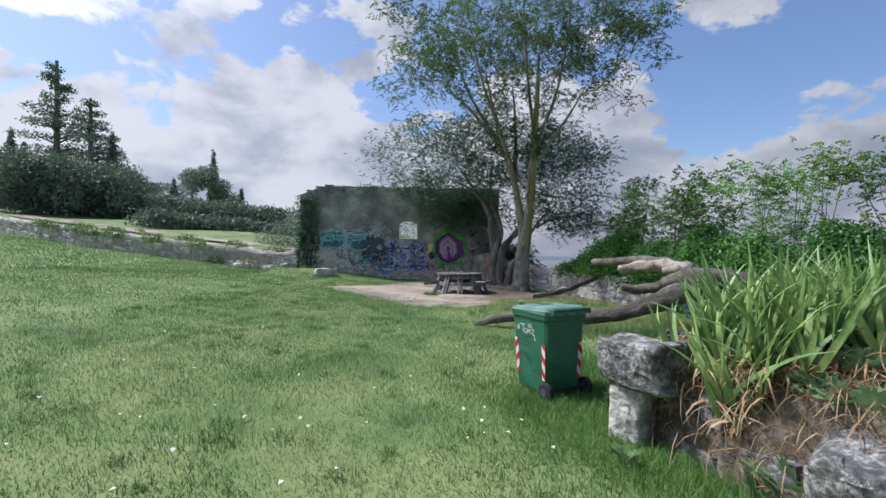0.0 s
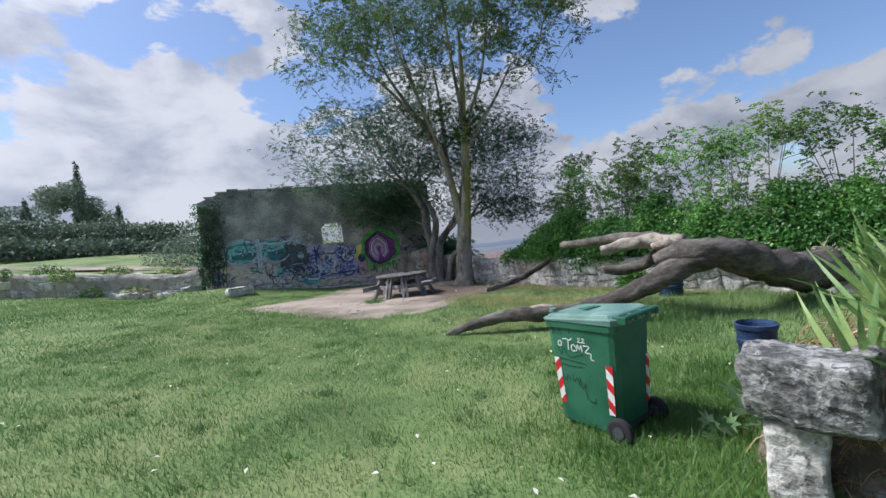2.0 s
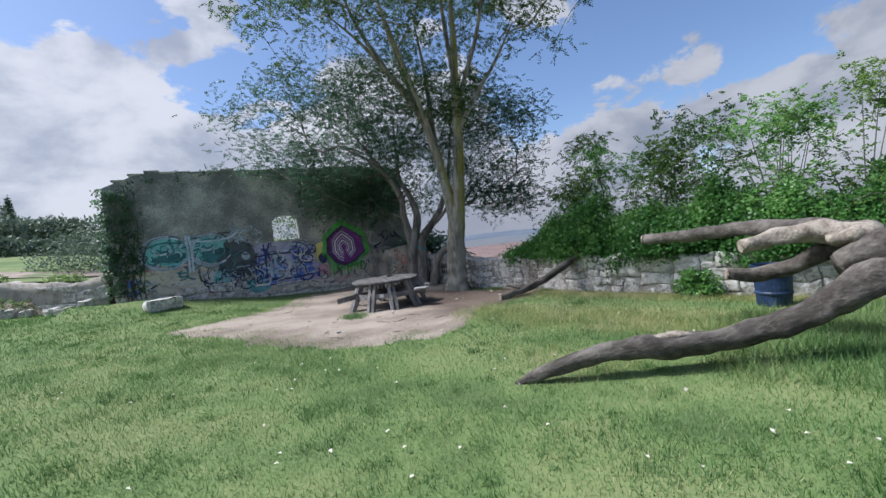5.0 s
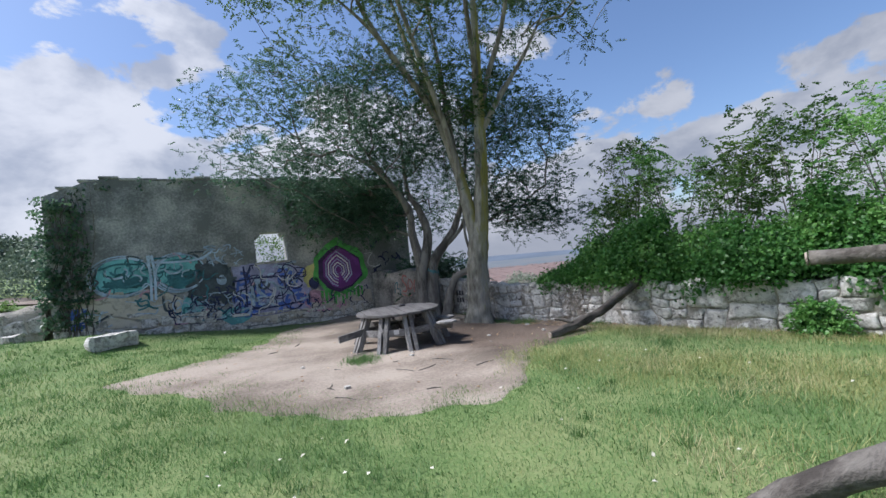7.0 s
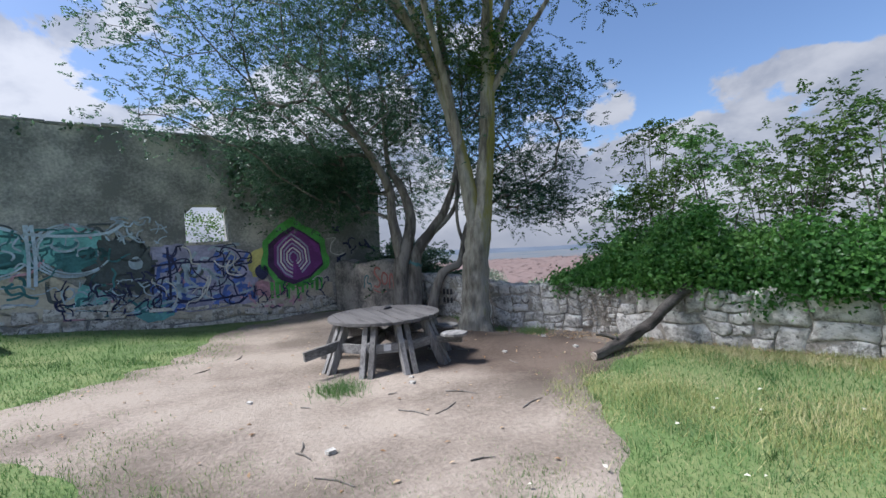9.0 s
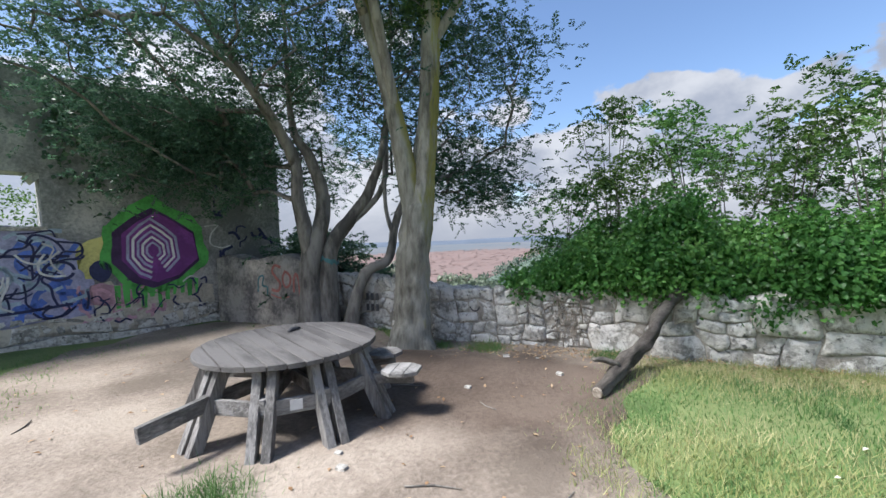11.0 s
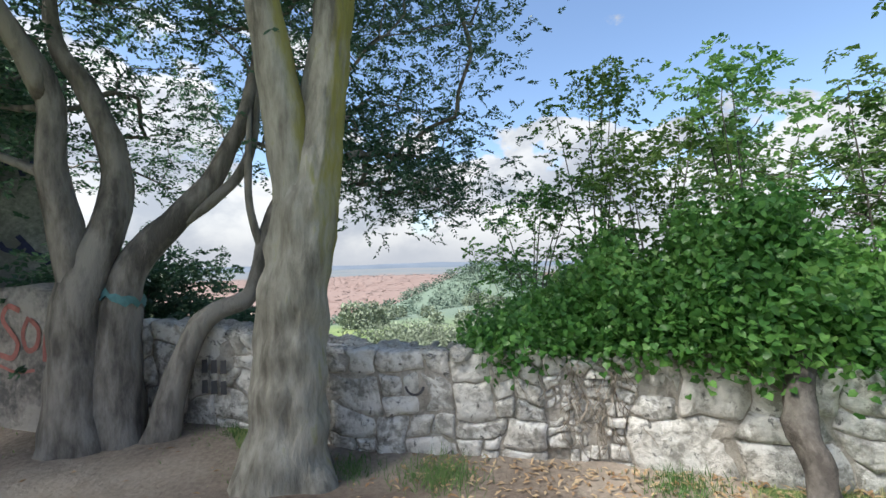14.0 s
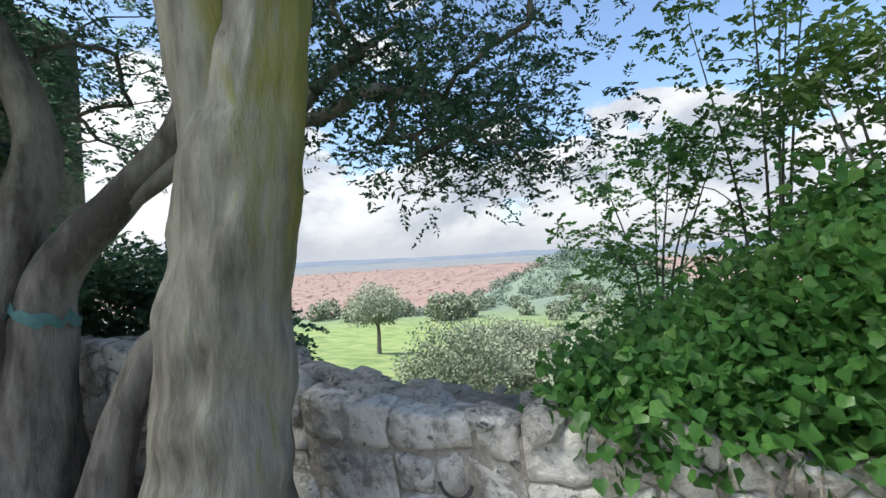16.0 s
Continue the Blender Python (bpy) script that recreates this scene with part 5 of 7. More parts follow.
def bank_side(x, y):
    """Metres inside the bank from its lawn face, and from its far end."""
    fx = np.interp(-np.asarray(y, float), [-p[1] for p in FACE], [p[0] for p in FACE])
    return np.asarray(x, float) - fx, 3.86 + 0.08 * np.asarray(x, float) - np.asarray(y, float)


def bank_z(x, y):
    a, b = bank_side(x, y)
    up = np.clip(a / 0.22, 0, 1) ** 0.6
    end = np.clip(b / 0.25, 0, 1) ** 0.6
    n = np.vectorize(lambda p, q: noise.noise(Vector((p * 3.1, q * 3.1, 0.5))) * 0.05 + noise.noise(Vector((p * 9, q * 9, 0.5))) * 0.025)(x, y)
    return -0.08 + np.minimum(up, end) * (0.74 + 0.22 * np.clip(a / 0.7, 0, 1) + n)


def bank():
    top = thing("rubble_bank", "rubble retaining bank of dry soil and lichened limestone", "stone bank", kind="structure")
    xs, ys = np.arange(1.45, 5.6, 0.05), np.arange(-3.0, 4.3, 0.06)
    X, Y = np.meshgrid(xs, ys)
    Z = bank_z(X, Y)
    n, m = len(xs), len(ys)
    i = np.arange(n * m).reshape(m, n)
    F = np.stack([i[:-1, :-1], i[:-1, 1:], i[1:, 1:], i[1:, :-1]], -1).reshape(-1, 4)
    raw("soil", np.stack([X, Y, Z], -1).reshape(-1, 3), F, SOIL, top, "dry brown soil with roots", smooth=True)
    # face stones
    r = random.Random(3)
    place0, total = polyline_place(FACE, 0.0)
    for c in courses(total, 0.62, (0.22, 0.55), (0.18, 0.3), r):
        if r.random() < 0.3:
            obj("stone", stone_mesh("stone", c, lambda u, v, out: place0(u, v, out - 0.12), 0.15, r.uniform(0.06, 0.12), r), ROCK, top)


def corner_rock(name, size, at, rz, seed, rough, mat, label):
    return rock(name, label, "stone block", at, size, rz, seed, mat, 14, rough)


bank()
corner_rock("corner_stone", (0.60, 0.46, 0.38), (1.65, 3.51, 0.68), -61, 7, 0.045, ROCK, "large lichened limestone block capping the end of the bank")
corner_rock("corner_stone", (0.28, 0.34, 0.52), (1.62, 3.58, 0.24), -50, 12, 0.02, STONE, "upright squared pale stone under the capping block")
corner_rock("boulder", (0.7, 0.5, 0.45), (2.22, 2.12, 0.36), 40, 19, 0.06, ROCK, "grey lichened boulder in the face of the bank")


def blade_mesh(length, width, bend, r, mat_n=7):
    """A sword leaf: folded along its middle, bending over."""
    verts, faces = [], []
    side = r.uniform(-0.15, 0.15)
    for k in range(mat_n + 1):
        t = k / mat_n
        w = width * (1.0 - t ** 2.2) * (0.75 + 0.5 * min(t * 3, 1) * 0.5) + 0.002
        a = bend * t * t
        x, z = length * (t * math.sin(a) * 0.9), length * (t * math.cos(a * 0.8))
        y = side * t * t * length
        verts += [(x, y - w / 2, z), (x - w * 0.12, y, z), (x, y + w / 2, z)]
    for k in range(mat_n):
        for q in (0, 1):
            a = k * 3 + q
            faces.append((a, a + 1, a + 4, a + 3))
    me = bpy.data.meshes.new("leaf")
    me.from_pydata(verts, [], faces)
    me.polygons.foreach_set("use_smooth", [True] * len(faces))
    return me


def irises():
    r = random.Random(17)
    fresh = [blade_mesh(r.uniform(0.50, 0.86), r.uniform(0.034, 0.052), r.uniform(0.05, 0.6), r) for _ in range(14)]
    dry = [blade_mesh(r.uniform(0.25, 0.45), r.uniform(0.012, 0.025), r.uniform(1.6, 3.0), r) for _ in range(8)]
    for me in fresh:
        me.materials.append(IRIS)
    for me in dry:
        me.materials.append(WITHERED)
    for k in range(51):
        x = 1.99 + (k % 17) * 0.1 + r.uniform(-.05, .05)
        y = 3.45 - (k // 17) * 0.30 - (x - 2.0) * 0.10 + r.uniform(-.12, .12)
        z = float(bank_z(np.array([x]), np.array([y]))[0])
        plant = thing("iris_plant", "pale green sword-leaved iris clump with withered brown leaves at its foot", "iris", (x, y, z - 0.02), r.uniform(0, 360), group="irises on the bank")
        fan = r.uniform(0, 180)
        for q in range(13):
            me = fresh[r.randrange(len(fresh))]
            ob = obj("leaf", me, None, plant)
            tilt = (q - 6) * 6 + r.uniform(-5, 5)
            ob.matrix_basis = pose(r.uniform(-.03, .03), r.uniform(-.05, .05), 0, tilt * 0.9, r.uniform(-6, 12), fan + r.uniform(-35, 35) + 180 * (q % 2))
        for q in range(9):
            ob = obj("withered_leaf", dry[r.randrange(len(dry))], None, plant, "withered brown leaf")
            ob.matrix_basis = pose(r.uniform(-.08, .08), r.uniform(-.08, .08), 0.03, r.uniform(-40, 40), r.uniform(20, 70), r.uniform(0, 360))


irises()


def dry_tangle():
    """Dead stalks and roots hanging down the bank."""
    r = random.Random(30)
    bm = bmesh.new()
    for k in range(700):
        y = r.uniform(1.2, 3.75)
        fx = float(np.interp(-y, [-p[1] for p in FACE], [p[0] for p in FACE]))
        x = fx + r.uniform(0.02, 0.75)
        z = float(bank_z(np.array([x]), np.array([y]))[0]) + 0.01
        L, a = r.uniform(0.08, 0.34), r.uniform(2.0, 4.4)
        pts = [(x, y, z)]
        lift = r.uniform(0.02, 0.14)
        for q in range(1, 5):
            t = q / 4
            pts.append((x + math.cos(a) * L * t, y + math.sin(a) * L * t, z + lift * 4 * t * (1 - t) - 0.25 * L * t * t + r.uniform(-.01, .01)))
        tube(bm, pts, [0.004, 0.004, 0.003, 0.003, 0.002], 3, cap=False)
    tagged(part("dead_stalks", bm, WITHERED), "tangle of dead brown stalks and roots hanging down the bank", "dead stalks", kind="stuff")
    bm = bmesh.new()
    for pts in ([(3.1, 2.5, 1.0), (2.7, 2.35, 1.0), (2.3, 2.2, 0.86), (2.05, 2.1, 0.72)], [(3.3, 2.9, 1.1), (2.9, 2.7, 1.15), (2.45, 2.35, 1.0), (2.2, 1.9, 0.8)], [(2.6, 2.6, 0.95), (2.4, 2.3, 1.05), (2.2, 1.9, 1.1)]):
        q = smooth_path(pts, 6)
        tube(bm, q, [0.004] * len(q), 4)
    tagged(part("dry_stem", bm, WITHERED), "long thin dry stems arching over the bank", "dry stems", kind="stuff")


dry_tangle()


def leafy_weed(x, y, z, name, label, n, size, r, mat):
    """A weed with lobed leaves on thin stalks."""
    top = thing(name, label, "weed", (x, y, z), r.uniform(0, 360))
    for k in range(n):
        a, tilt, L = r.uniform(0, 6.28), r.uniform(0.3, 1.2), size * r.uniform(0.6, 1.1)
        tip = Vector((math.cos(a) * L * math.sin(tilt), math.sin(a) * L * math.sin(tilt), L * math.cos(tilt)))
        side = Vector((-math.sin(a), math.cos(a), 0))
        up = tip.normalized().cross(side)
        verts, faces = [(0, 0, 0)], []
        out = []
        lobes = 5
        for q in range(lobes * 2 + 1):
            ang = (q / (lobes * 2) - 0.5) * 3.6
            rad = L * 0.5 * (1.0 if q % 2 == 0 else 0.5)
            p = tip * 0.75 + tip.normalized() * (rad * math.cos(ang)) + side * (rad * math.sin(ang)) - Vector((0, 0, 0.1 * rad * abs(ang)))
            out.append(p)
        verts = [tuple(tip * 0.7)] + [tuple(p) for p in out]
        faces = [(0, i, i + 1) for i in range(1, len(out))]
        base = len(verts)
        w = side * 0.004
        verts += [tuple(-w), tuple(w), tuple(tip * 0.75 + w), tuple(tip * 0.75 - w)]
        faces.append((base, base + 1, base + 2, base + 3))
        me = bpy.data.meshes.new("leaf")
        me.from_pydata(verts, [], faces)
        obj("leaf", me, mat, top)


WEED = material("weed_leaves", ((0.09, 0.18, 0.07), (0.16, 0.28, 0.12), (0.27, 0.38, 0.20)), scale=6, rough=0.5, bump=0, spread_random=0.3, translucent=0.3)
wr = random.Random(44)
for x, y, s in ((2.02, 2.62, 0.28), (2.12, 2.5, 0.26), (2.3, 2.5, 0.22), (2.4, 2.3, 0.28), (2.45, 1.9, 0.25), (2.3, 2.75, 0.2), (2.6, 2.6, 0.22)):
    leafy_weed(x, y, max(float(bank_z(np.array([x]), np.array([y]))[0]), 0) - 0.05, "lobed_weed", "green lobed-leaf weed growing out of the bank", 12, s, wr, WEED)
for x, y, s in ((2.35, 4.35, 0.34), (2.1, 4.3, 0.26), (1.35, 3.1, 0.16), (2.75, 4.5, 0.3), (1.75, 4.25, 0.2)):
    leafy_weed(x, y, gz(x, y), "lobed_weed", "green lobed-leaf weed in long grass beside the bank", 12, s, wr, WEED)

# ---- trees, hedge and shrubs ----
def leaf_quads(centres, ways, length, width, r, droop=0.0, flat=0.5):
    """Diamond-shaped leaves, one at each centre, pointing along ways: verts and faces."""
    n = len(centres)
    L = length * r.uniform(0.7, 1.25, n)[:, None]
    W = width * r.uniform(0.75, 1.2, n)[:, None]
    d = ways + r.normal(0, 0.25, (n, 3))
    d[:, 2] -= droop
    d /= np.linalg.norm(d, axis=1, keepdims=True)
    up = r.normal(0, 1.0, (n, 3)) * (1 - flat) + np.array([0, 0, 1.0]) * flat
    s = np.cross(d, up)
    s /= np.linalg.norm(s, axis=1, keepdims=True) + 1e-9
    nrm = np.cross(s, d)
    base, tip = centres, centres + d * L
    mid = centres + d * L * 0.45
    v = np.stack([base, mid + s * W / 2 + nrm * W * 0.2, tip - nrm * L * 0.08, mid - s * W / 2 + nrm * W * 0.2], 1).reshape(-1, 3)
    f = np.arange(4 * n).reshape(n, 4)
    return v, f


def broad_leaves(centres, ways, length, width, r, droop=0.0, flat=0.5):
    """Ivy leaves: six-cornered, broad at the shoulders, folded along the rib."""
    n = len(centres)
    L = length * r.uniform(0.55, 1.25, n)[:, None]
    W = width * r.uniform(0.75, 1.2, n)[:, None]
    d = ways + r.normal(0, 0.25, (n, 3))
    d[:, 2] -= droop
    d /= np.linalg.norm(d, axis=1, keepdims=True)
    up = r.normal(0, 1.0, (n, 3)) * (1 - flat) + np.array([0, 0, 1.0]) * flat
    s = np.cross(d, up)
    s /= np.linalg.norm(s, axis=1, keepdims=True) + 1e-9
    nrm = np.cross(s, d)
    at = lambda t, w, k: centres + d * L * t + s * W * w + nrm * W * k
    v = np.stack([at(0.08, 0, 0), at(0.0, 0.33, 0.1), at(0.42, 0.5, 0.14), at(1.0, 0, -0.12), at(0.42, -0.5, 0.14), at(0.0, -0.33, 0.1)], 1).reshape(-1, 3)
    i = np.arange(n)[:, None] * 6
    return v, np.concatenate([i + np.array([[0, 1, 2, 3]]), i + np.array([[0, 3, 4, 5]])])


def sprays(tips, r, count, spread_by, rachis, pairs, length, width, droop, flat=0.5):
    """Compound leaves: rachises round each tip, with leaflets in pairs along them."""
    m = len(tips)
    start = np.repeat(tips, count, 0) + r.normal(0, spread_by, (m * count, 3)) * np.array([1, 1, 0.65])
    way = r.normal(0, 1, (m * count, 3))
    way[:, 2] = way[:, 2] * 0.5 - 0.1
    way /= np.linalg.norm(way, axis=1, keepdims=True)
    side = np.cross(way, np.array([0, 0, 1.0]) + r.normal(0, 0.3, way.shape))
    side /= np.linalg.norm(side, axis=1, keepdims=True) + 1e-9
    C, D = [], []
    for k in range(pairs):
        t = (k + 0.6) / pairs
        p = start + way * (rachis * t) - np.array([0, 0, 1.0]) * (droop * rachis * t * t)
        for s in (-1, 1):
            C.append(p)
            D.append(way * 0.5 + side * s)
    C.append(start + way * rachis - np.array([0, 0, 1.0]) * droop * rachis)
    D.append(way)
    return leaf_quads(np.concatenate(C), np.concatenate(D), length, width, r, droop * 0.5, flat)


def skeleton(stems, tips, r, lift=0.12, tip_r=0.008, power=0.44):
    """Branches that reach from the stems to every tip. stems: lists of (point, radius). Returns a list of paths with radii."""
    pos = np.concatenate([np.array([p for p, _ in s], float) for s in stems])
    cap = np.concatenate([np.array([q for _, q in s], float) for s in stems])
    parent = []
    for s in stems:
        base = len(parent)
        parent += [-1 if k == 0 else base + k - 1 for k in range(len(s))]
    count = np.zeros(len(pos))
    order = np.argsort([np.min(np.linalg.norm(pos - t, axis=1)) for t in tips])
    pos, cap, count = list(pos), list(cap), list(count)
    paths = []
    arr = np.array(pos)
    for k in order:
        t = tips[k]
        dv = t - arr
        dist = np.linalg.norm(dv, axis=1)
        score = dist + 0.9 * np.maximum(0, arr[:, 2] - t[2] + 0.25 * dist)
        i = int(np.argmin(score))
        a = arr[i]
        L = dist[i]
        if L < 0.15:
            continue
        n = max(3, int(L / 0.35))
        mid = (a + t) / 2 + np.array([0, 0, lift * L]) + r.normal(0, 0.07 * L, 3)
        ids = [i]
        for q in range(1, n + 1):
            u = q / n
            p = (1 - u) ** 2 * a + 2 * u * (1 - u) * mid + u * u * t + r.normal(0, 0.015, 3)
            pos.append(p)
            parent.append(ids[-1])
            cap.append(9.0)
            count.append(0)
            ids.append(len(pos) - 1)
        arr = np.array(pos)
        paths.append(ids)
        j = ids[-1]
        while j >= 0:
            count[j] += 1
            j = parent[j]
    rad = np.minimum(tip_r * np.maximum(np.array(count), 1) ** power, np.array(cap))
    return [([Vector(pos[j]) for j in ids], [float(min(rad[j], rad[ids[1]] * 1.25)) for j in ids]) for ids in paths]


def crown_tips(n, centre, radii, r, hollow=0.45, keep=None):
    out = []
    while len(out) < n:
        d = r.normal(0, 1, 3)
        d /= np.linalg.norm(d)
        q = hollow + (1 - hollow) * r.uniform() ** 0.7
        p = np.array(centre) + d * q * np.array(radii)
        if keep is None or keep(p):
            out.append(p)
    return np.array(out)


def limbs_mesh(bm, paths, thin=0.0):
    for pts, rad in paths:
        sides = 8 if rad[0] > 0.06 else 5 if rad[0] > 0.02 else 3
        if max(rad) < thin:
            continue
        tube(bm, pts, rad, sides, cap=False)


MOSS_BARK = material("mossy_bark", ((0.10, 0.092, 0.075), (0.21, 0.20, 0.165), (0.32, 0.31, 0.265), (0.24, 0.24, 0.10)), scale=3.2, rough=0.92, bump=1.0, bump_scale=13, stretch=(1, 1, 0.25), fine=0.7, detail=8, stops=(0.3, 0.75))
lichen(MOSS_BARK, (0.77, -0.64, 0.0), (0.25, 0.225, 0.04))


def stem_mesh(bm, pts, radii, n=6, sides=20, ribs=0.0, foot=0.0, furrow=0.0):
    """A trunk: a path with fluting and a flared foot."""
    path, rad = smooth_path(pts, n), spread(radii, n)
    rings = tube(bm, path, rad, sides, 0.16)
    z0 = path[0].z
    for ring, p, q in zip(rings, path, rad):
        for k, v in enumerate(ring):
            a = 2 * math.pi * k / len(ring)
            low = max(0.0, 1 - (p.z - z0) / 0.7)
            if furrow:
                w = Vector((math.cos(a) * 2.6, math.sin(a) * 2.6, p.z * 1.1))
                v.co += (v.co - p).normalized() * (furrow * (1 - 2 * abs(noise.noise(w * 2.3))) + furrow * 0.6 * noise.noise(w * 6))
            v.co += (v.co - p) * (ribs * math.sin(a * 3 + p.z * 0.5) + ribs * 0.5 * math.sin(a * 7 + p.z * 1.1) + foot * low * low * (1 + 0.7 * math.sin(a * 4 + 1)))
    return [(p, q) for p, q in zip(path, rad)]


def tall_tree():
    r = np.random.default_rng(5)
    at = Vector((3.2, 17.2, 0))
    top = thing("robinia_tree", "tall forked tree with furrowed mossy bark and light feathery leaves", "tree", at)
    rel = lambda pts: [Vector(p) - at for p in pts]
    z0 = gz(at.x, at.y) - 0.1
    bm = bmesh.new()
    main = stem_mesh(bm, rel([(3.16, 17.22, z0), (3.2, 17.2, 0.6), (3.24, 17.18, 1.3), (3.32, 17.12, 2.0), (3.42, 17.06, 2.7), (3.5, 17.02, 3.4), (3.58, 16.98, 4.4), (3.66, 16.95, 6.0), (3.8, 17.0, 7.6), (3.9, 17.1, 9.6)]), [0.34, 0.285, 0.265, 0.245, 0.185, 0.16, 0.145, 0.12, 0.085, 0.03], 16, 64, 0.05, 0.28, 0.016)
    part("trunk", bm, MOSS_BARK, top, "furrowed mossy grey trunk", smooth=True)
    stems = [main]
    for pts, rad in (([(3.28, 17.15, 1.5), (3.26, 17.16, 2.0), (3.22, 17.18, 2.5), (3.12, 17.25, 3.3), (2.95, 17.4, 4.4), (2.6, 17.6, 5.8), (2.2, 17.9, 7.4), (1.8, 18.2, 9.4)], [0.13, 0.18, 0.18, 0.155, 0.13, 0.105, 0.07, 0.025]),
                     ([(3.0, 17.36, 4.1), (3.05, 17.7, 5.4), (3.1, 18.0, 7.0), (3.0, 18.3, 9.0)], [0.10, 0.085, 0.06, 0.02]),
                     ([(3.6, 16.97, 4.8), (4.2, 16.7, 5.8), (4.9, 16.5, 6.8), (5.6, 16.4, 8.0)], [0.085, 0.07, 0.05, 0.02]),
                     ([(2.75, 17.5, 5.2), (1.9, 17.3, 6.4), (1.0, 17.1, 7.4), (0.1, 17.1, 8.2)], [0.085, 0.07, 0.05, 0.02]),
                     ([(3.62, 16.96, 5.2), (3.95, 16.9, 6.3), (4.5, 16.7, 7.8), (4.9, 16.6, 9.8), (5.1, 16.6, 11.4)], [0.085, 0.075, 0.06, 0.04, 0.02]),
                     ([(2.5, 17.65, 6.0), (1.7, 17.9, 7.2), (0.9, 18.0, 8.8), (0.4, 18.0, 10.8)], [0.085, 0.07, 0.05, 0.02]),
                     ([(3.68, 16.95, 6.2), (3.4, 16.6, 7.8), (3.2, 16.3, 9.6), (3.1, 16.2, 11.4)], [0.075, 0.06, 0.045, 0.02]),
                     ([(3.1, 17.28, 3.5), (2.75, 17.2, 5.0), (2.2, 17.0, 6.6), (1.5, 16.8, 8.6), (1.1, 16.7, 10.6)], [0.09, 0.08, 0.065, 0.045, 0.02])):
        bm = bmesh.new()
        stems.append(stem_mesh(bm, rel(pts), rad, 6, 12, 0.03))
        part("limb", bm, MOSS_BARK if rad[0] > 0.12 else BARK, top, smooth=True)
    keep = lambda p: p[2] > 6.3
    tips = np.concatenate([crown_tips(120, (-2.6, 0.0, 9.9), (4.0, 4.0, 3.2), r, 0.3, keep), crown_tips(110, (0.6, 0.4, 10.8), (4.0, 3.8, 3.2), r, 0.3, keep), crown_tips(60, (3.0, -0.6, 9.6), (2.4, 2.8, 2.4), r, 0.35, keep), crown_tips(16, (0.1, 0.0, 6.2), (1.3, 1.0, 0.8), r, 0.5)])
    paths = skeleton([stems[0][60:]] + [s[14:] if i == 0 else s[1:] for i, s in enumerate(stems[1:])], tips, r, 0.10, 0.0085)
    bm = bmesh.new()
    limbs_mesh(bm, paths)
    part("branchwork", bm, BARK, top, smooth=True, kind="stuff")
    v, f = sprays(tips, r, 22, 0.30, 0.28, 6, 0.08, 0.043, 0.35, 0.5)
    raw("crown", v, f, LEAF, top, "light green feathery leaves", kind="stuff")
    # ivy-like tuft of young leaves on the upper stem
    tuft = np.array([(0.45, -0.25, 5.2 + 0.12 * k) for k in range(7)]) + r.normal(0, 0.12, (7, 3))
    v, f = sprays(tuft, r, 16, 0.16, 0.2, 5, 0.075, 0.045, 0.3, 0.6)
    raw("shoot_growth", v, f, SHRUB, top, "fresh green shoots on the stem", kind="stuff")


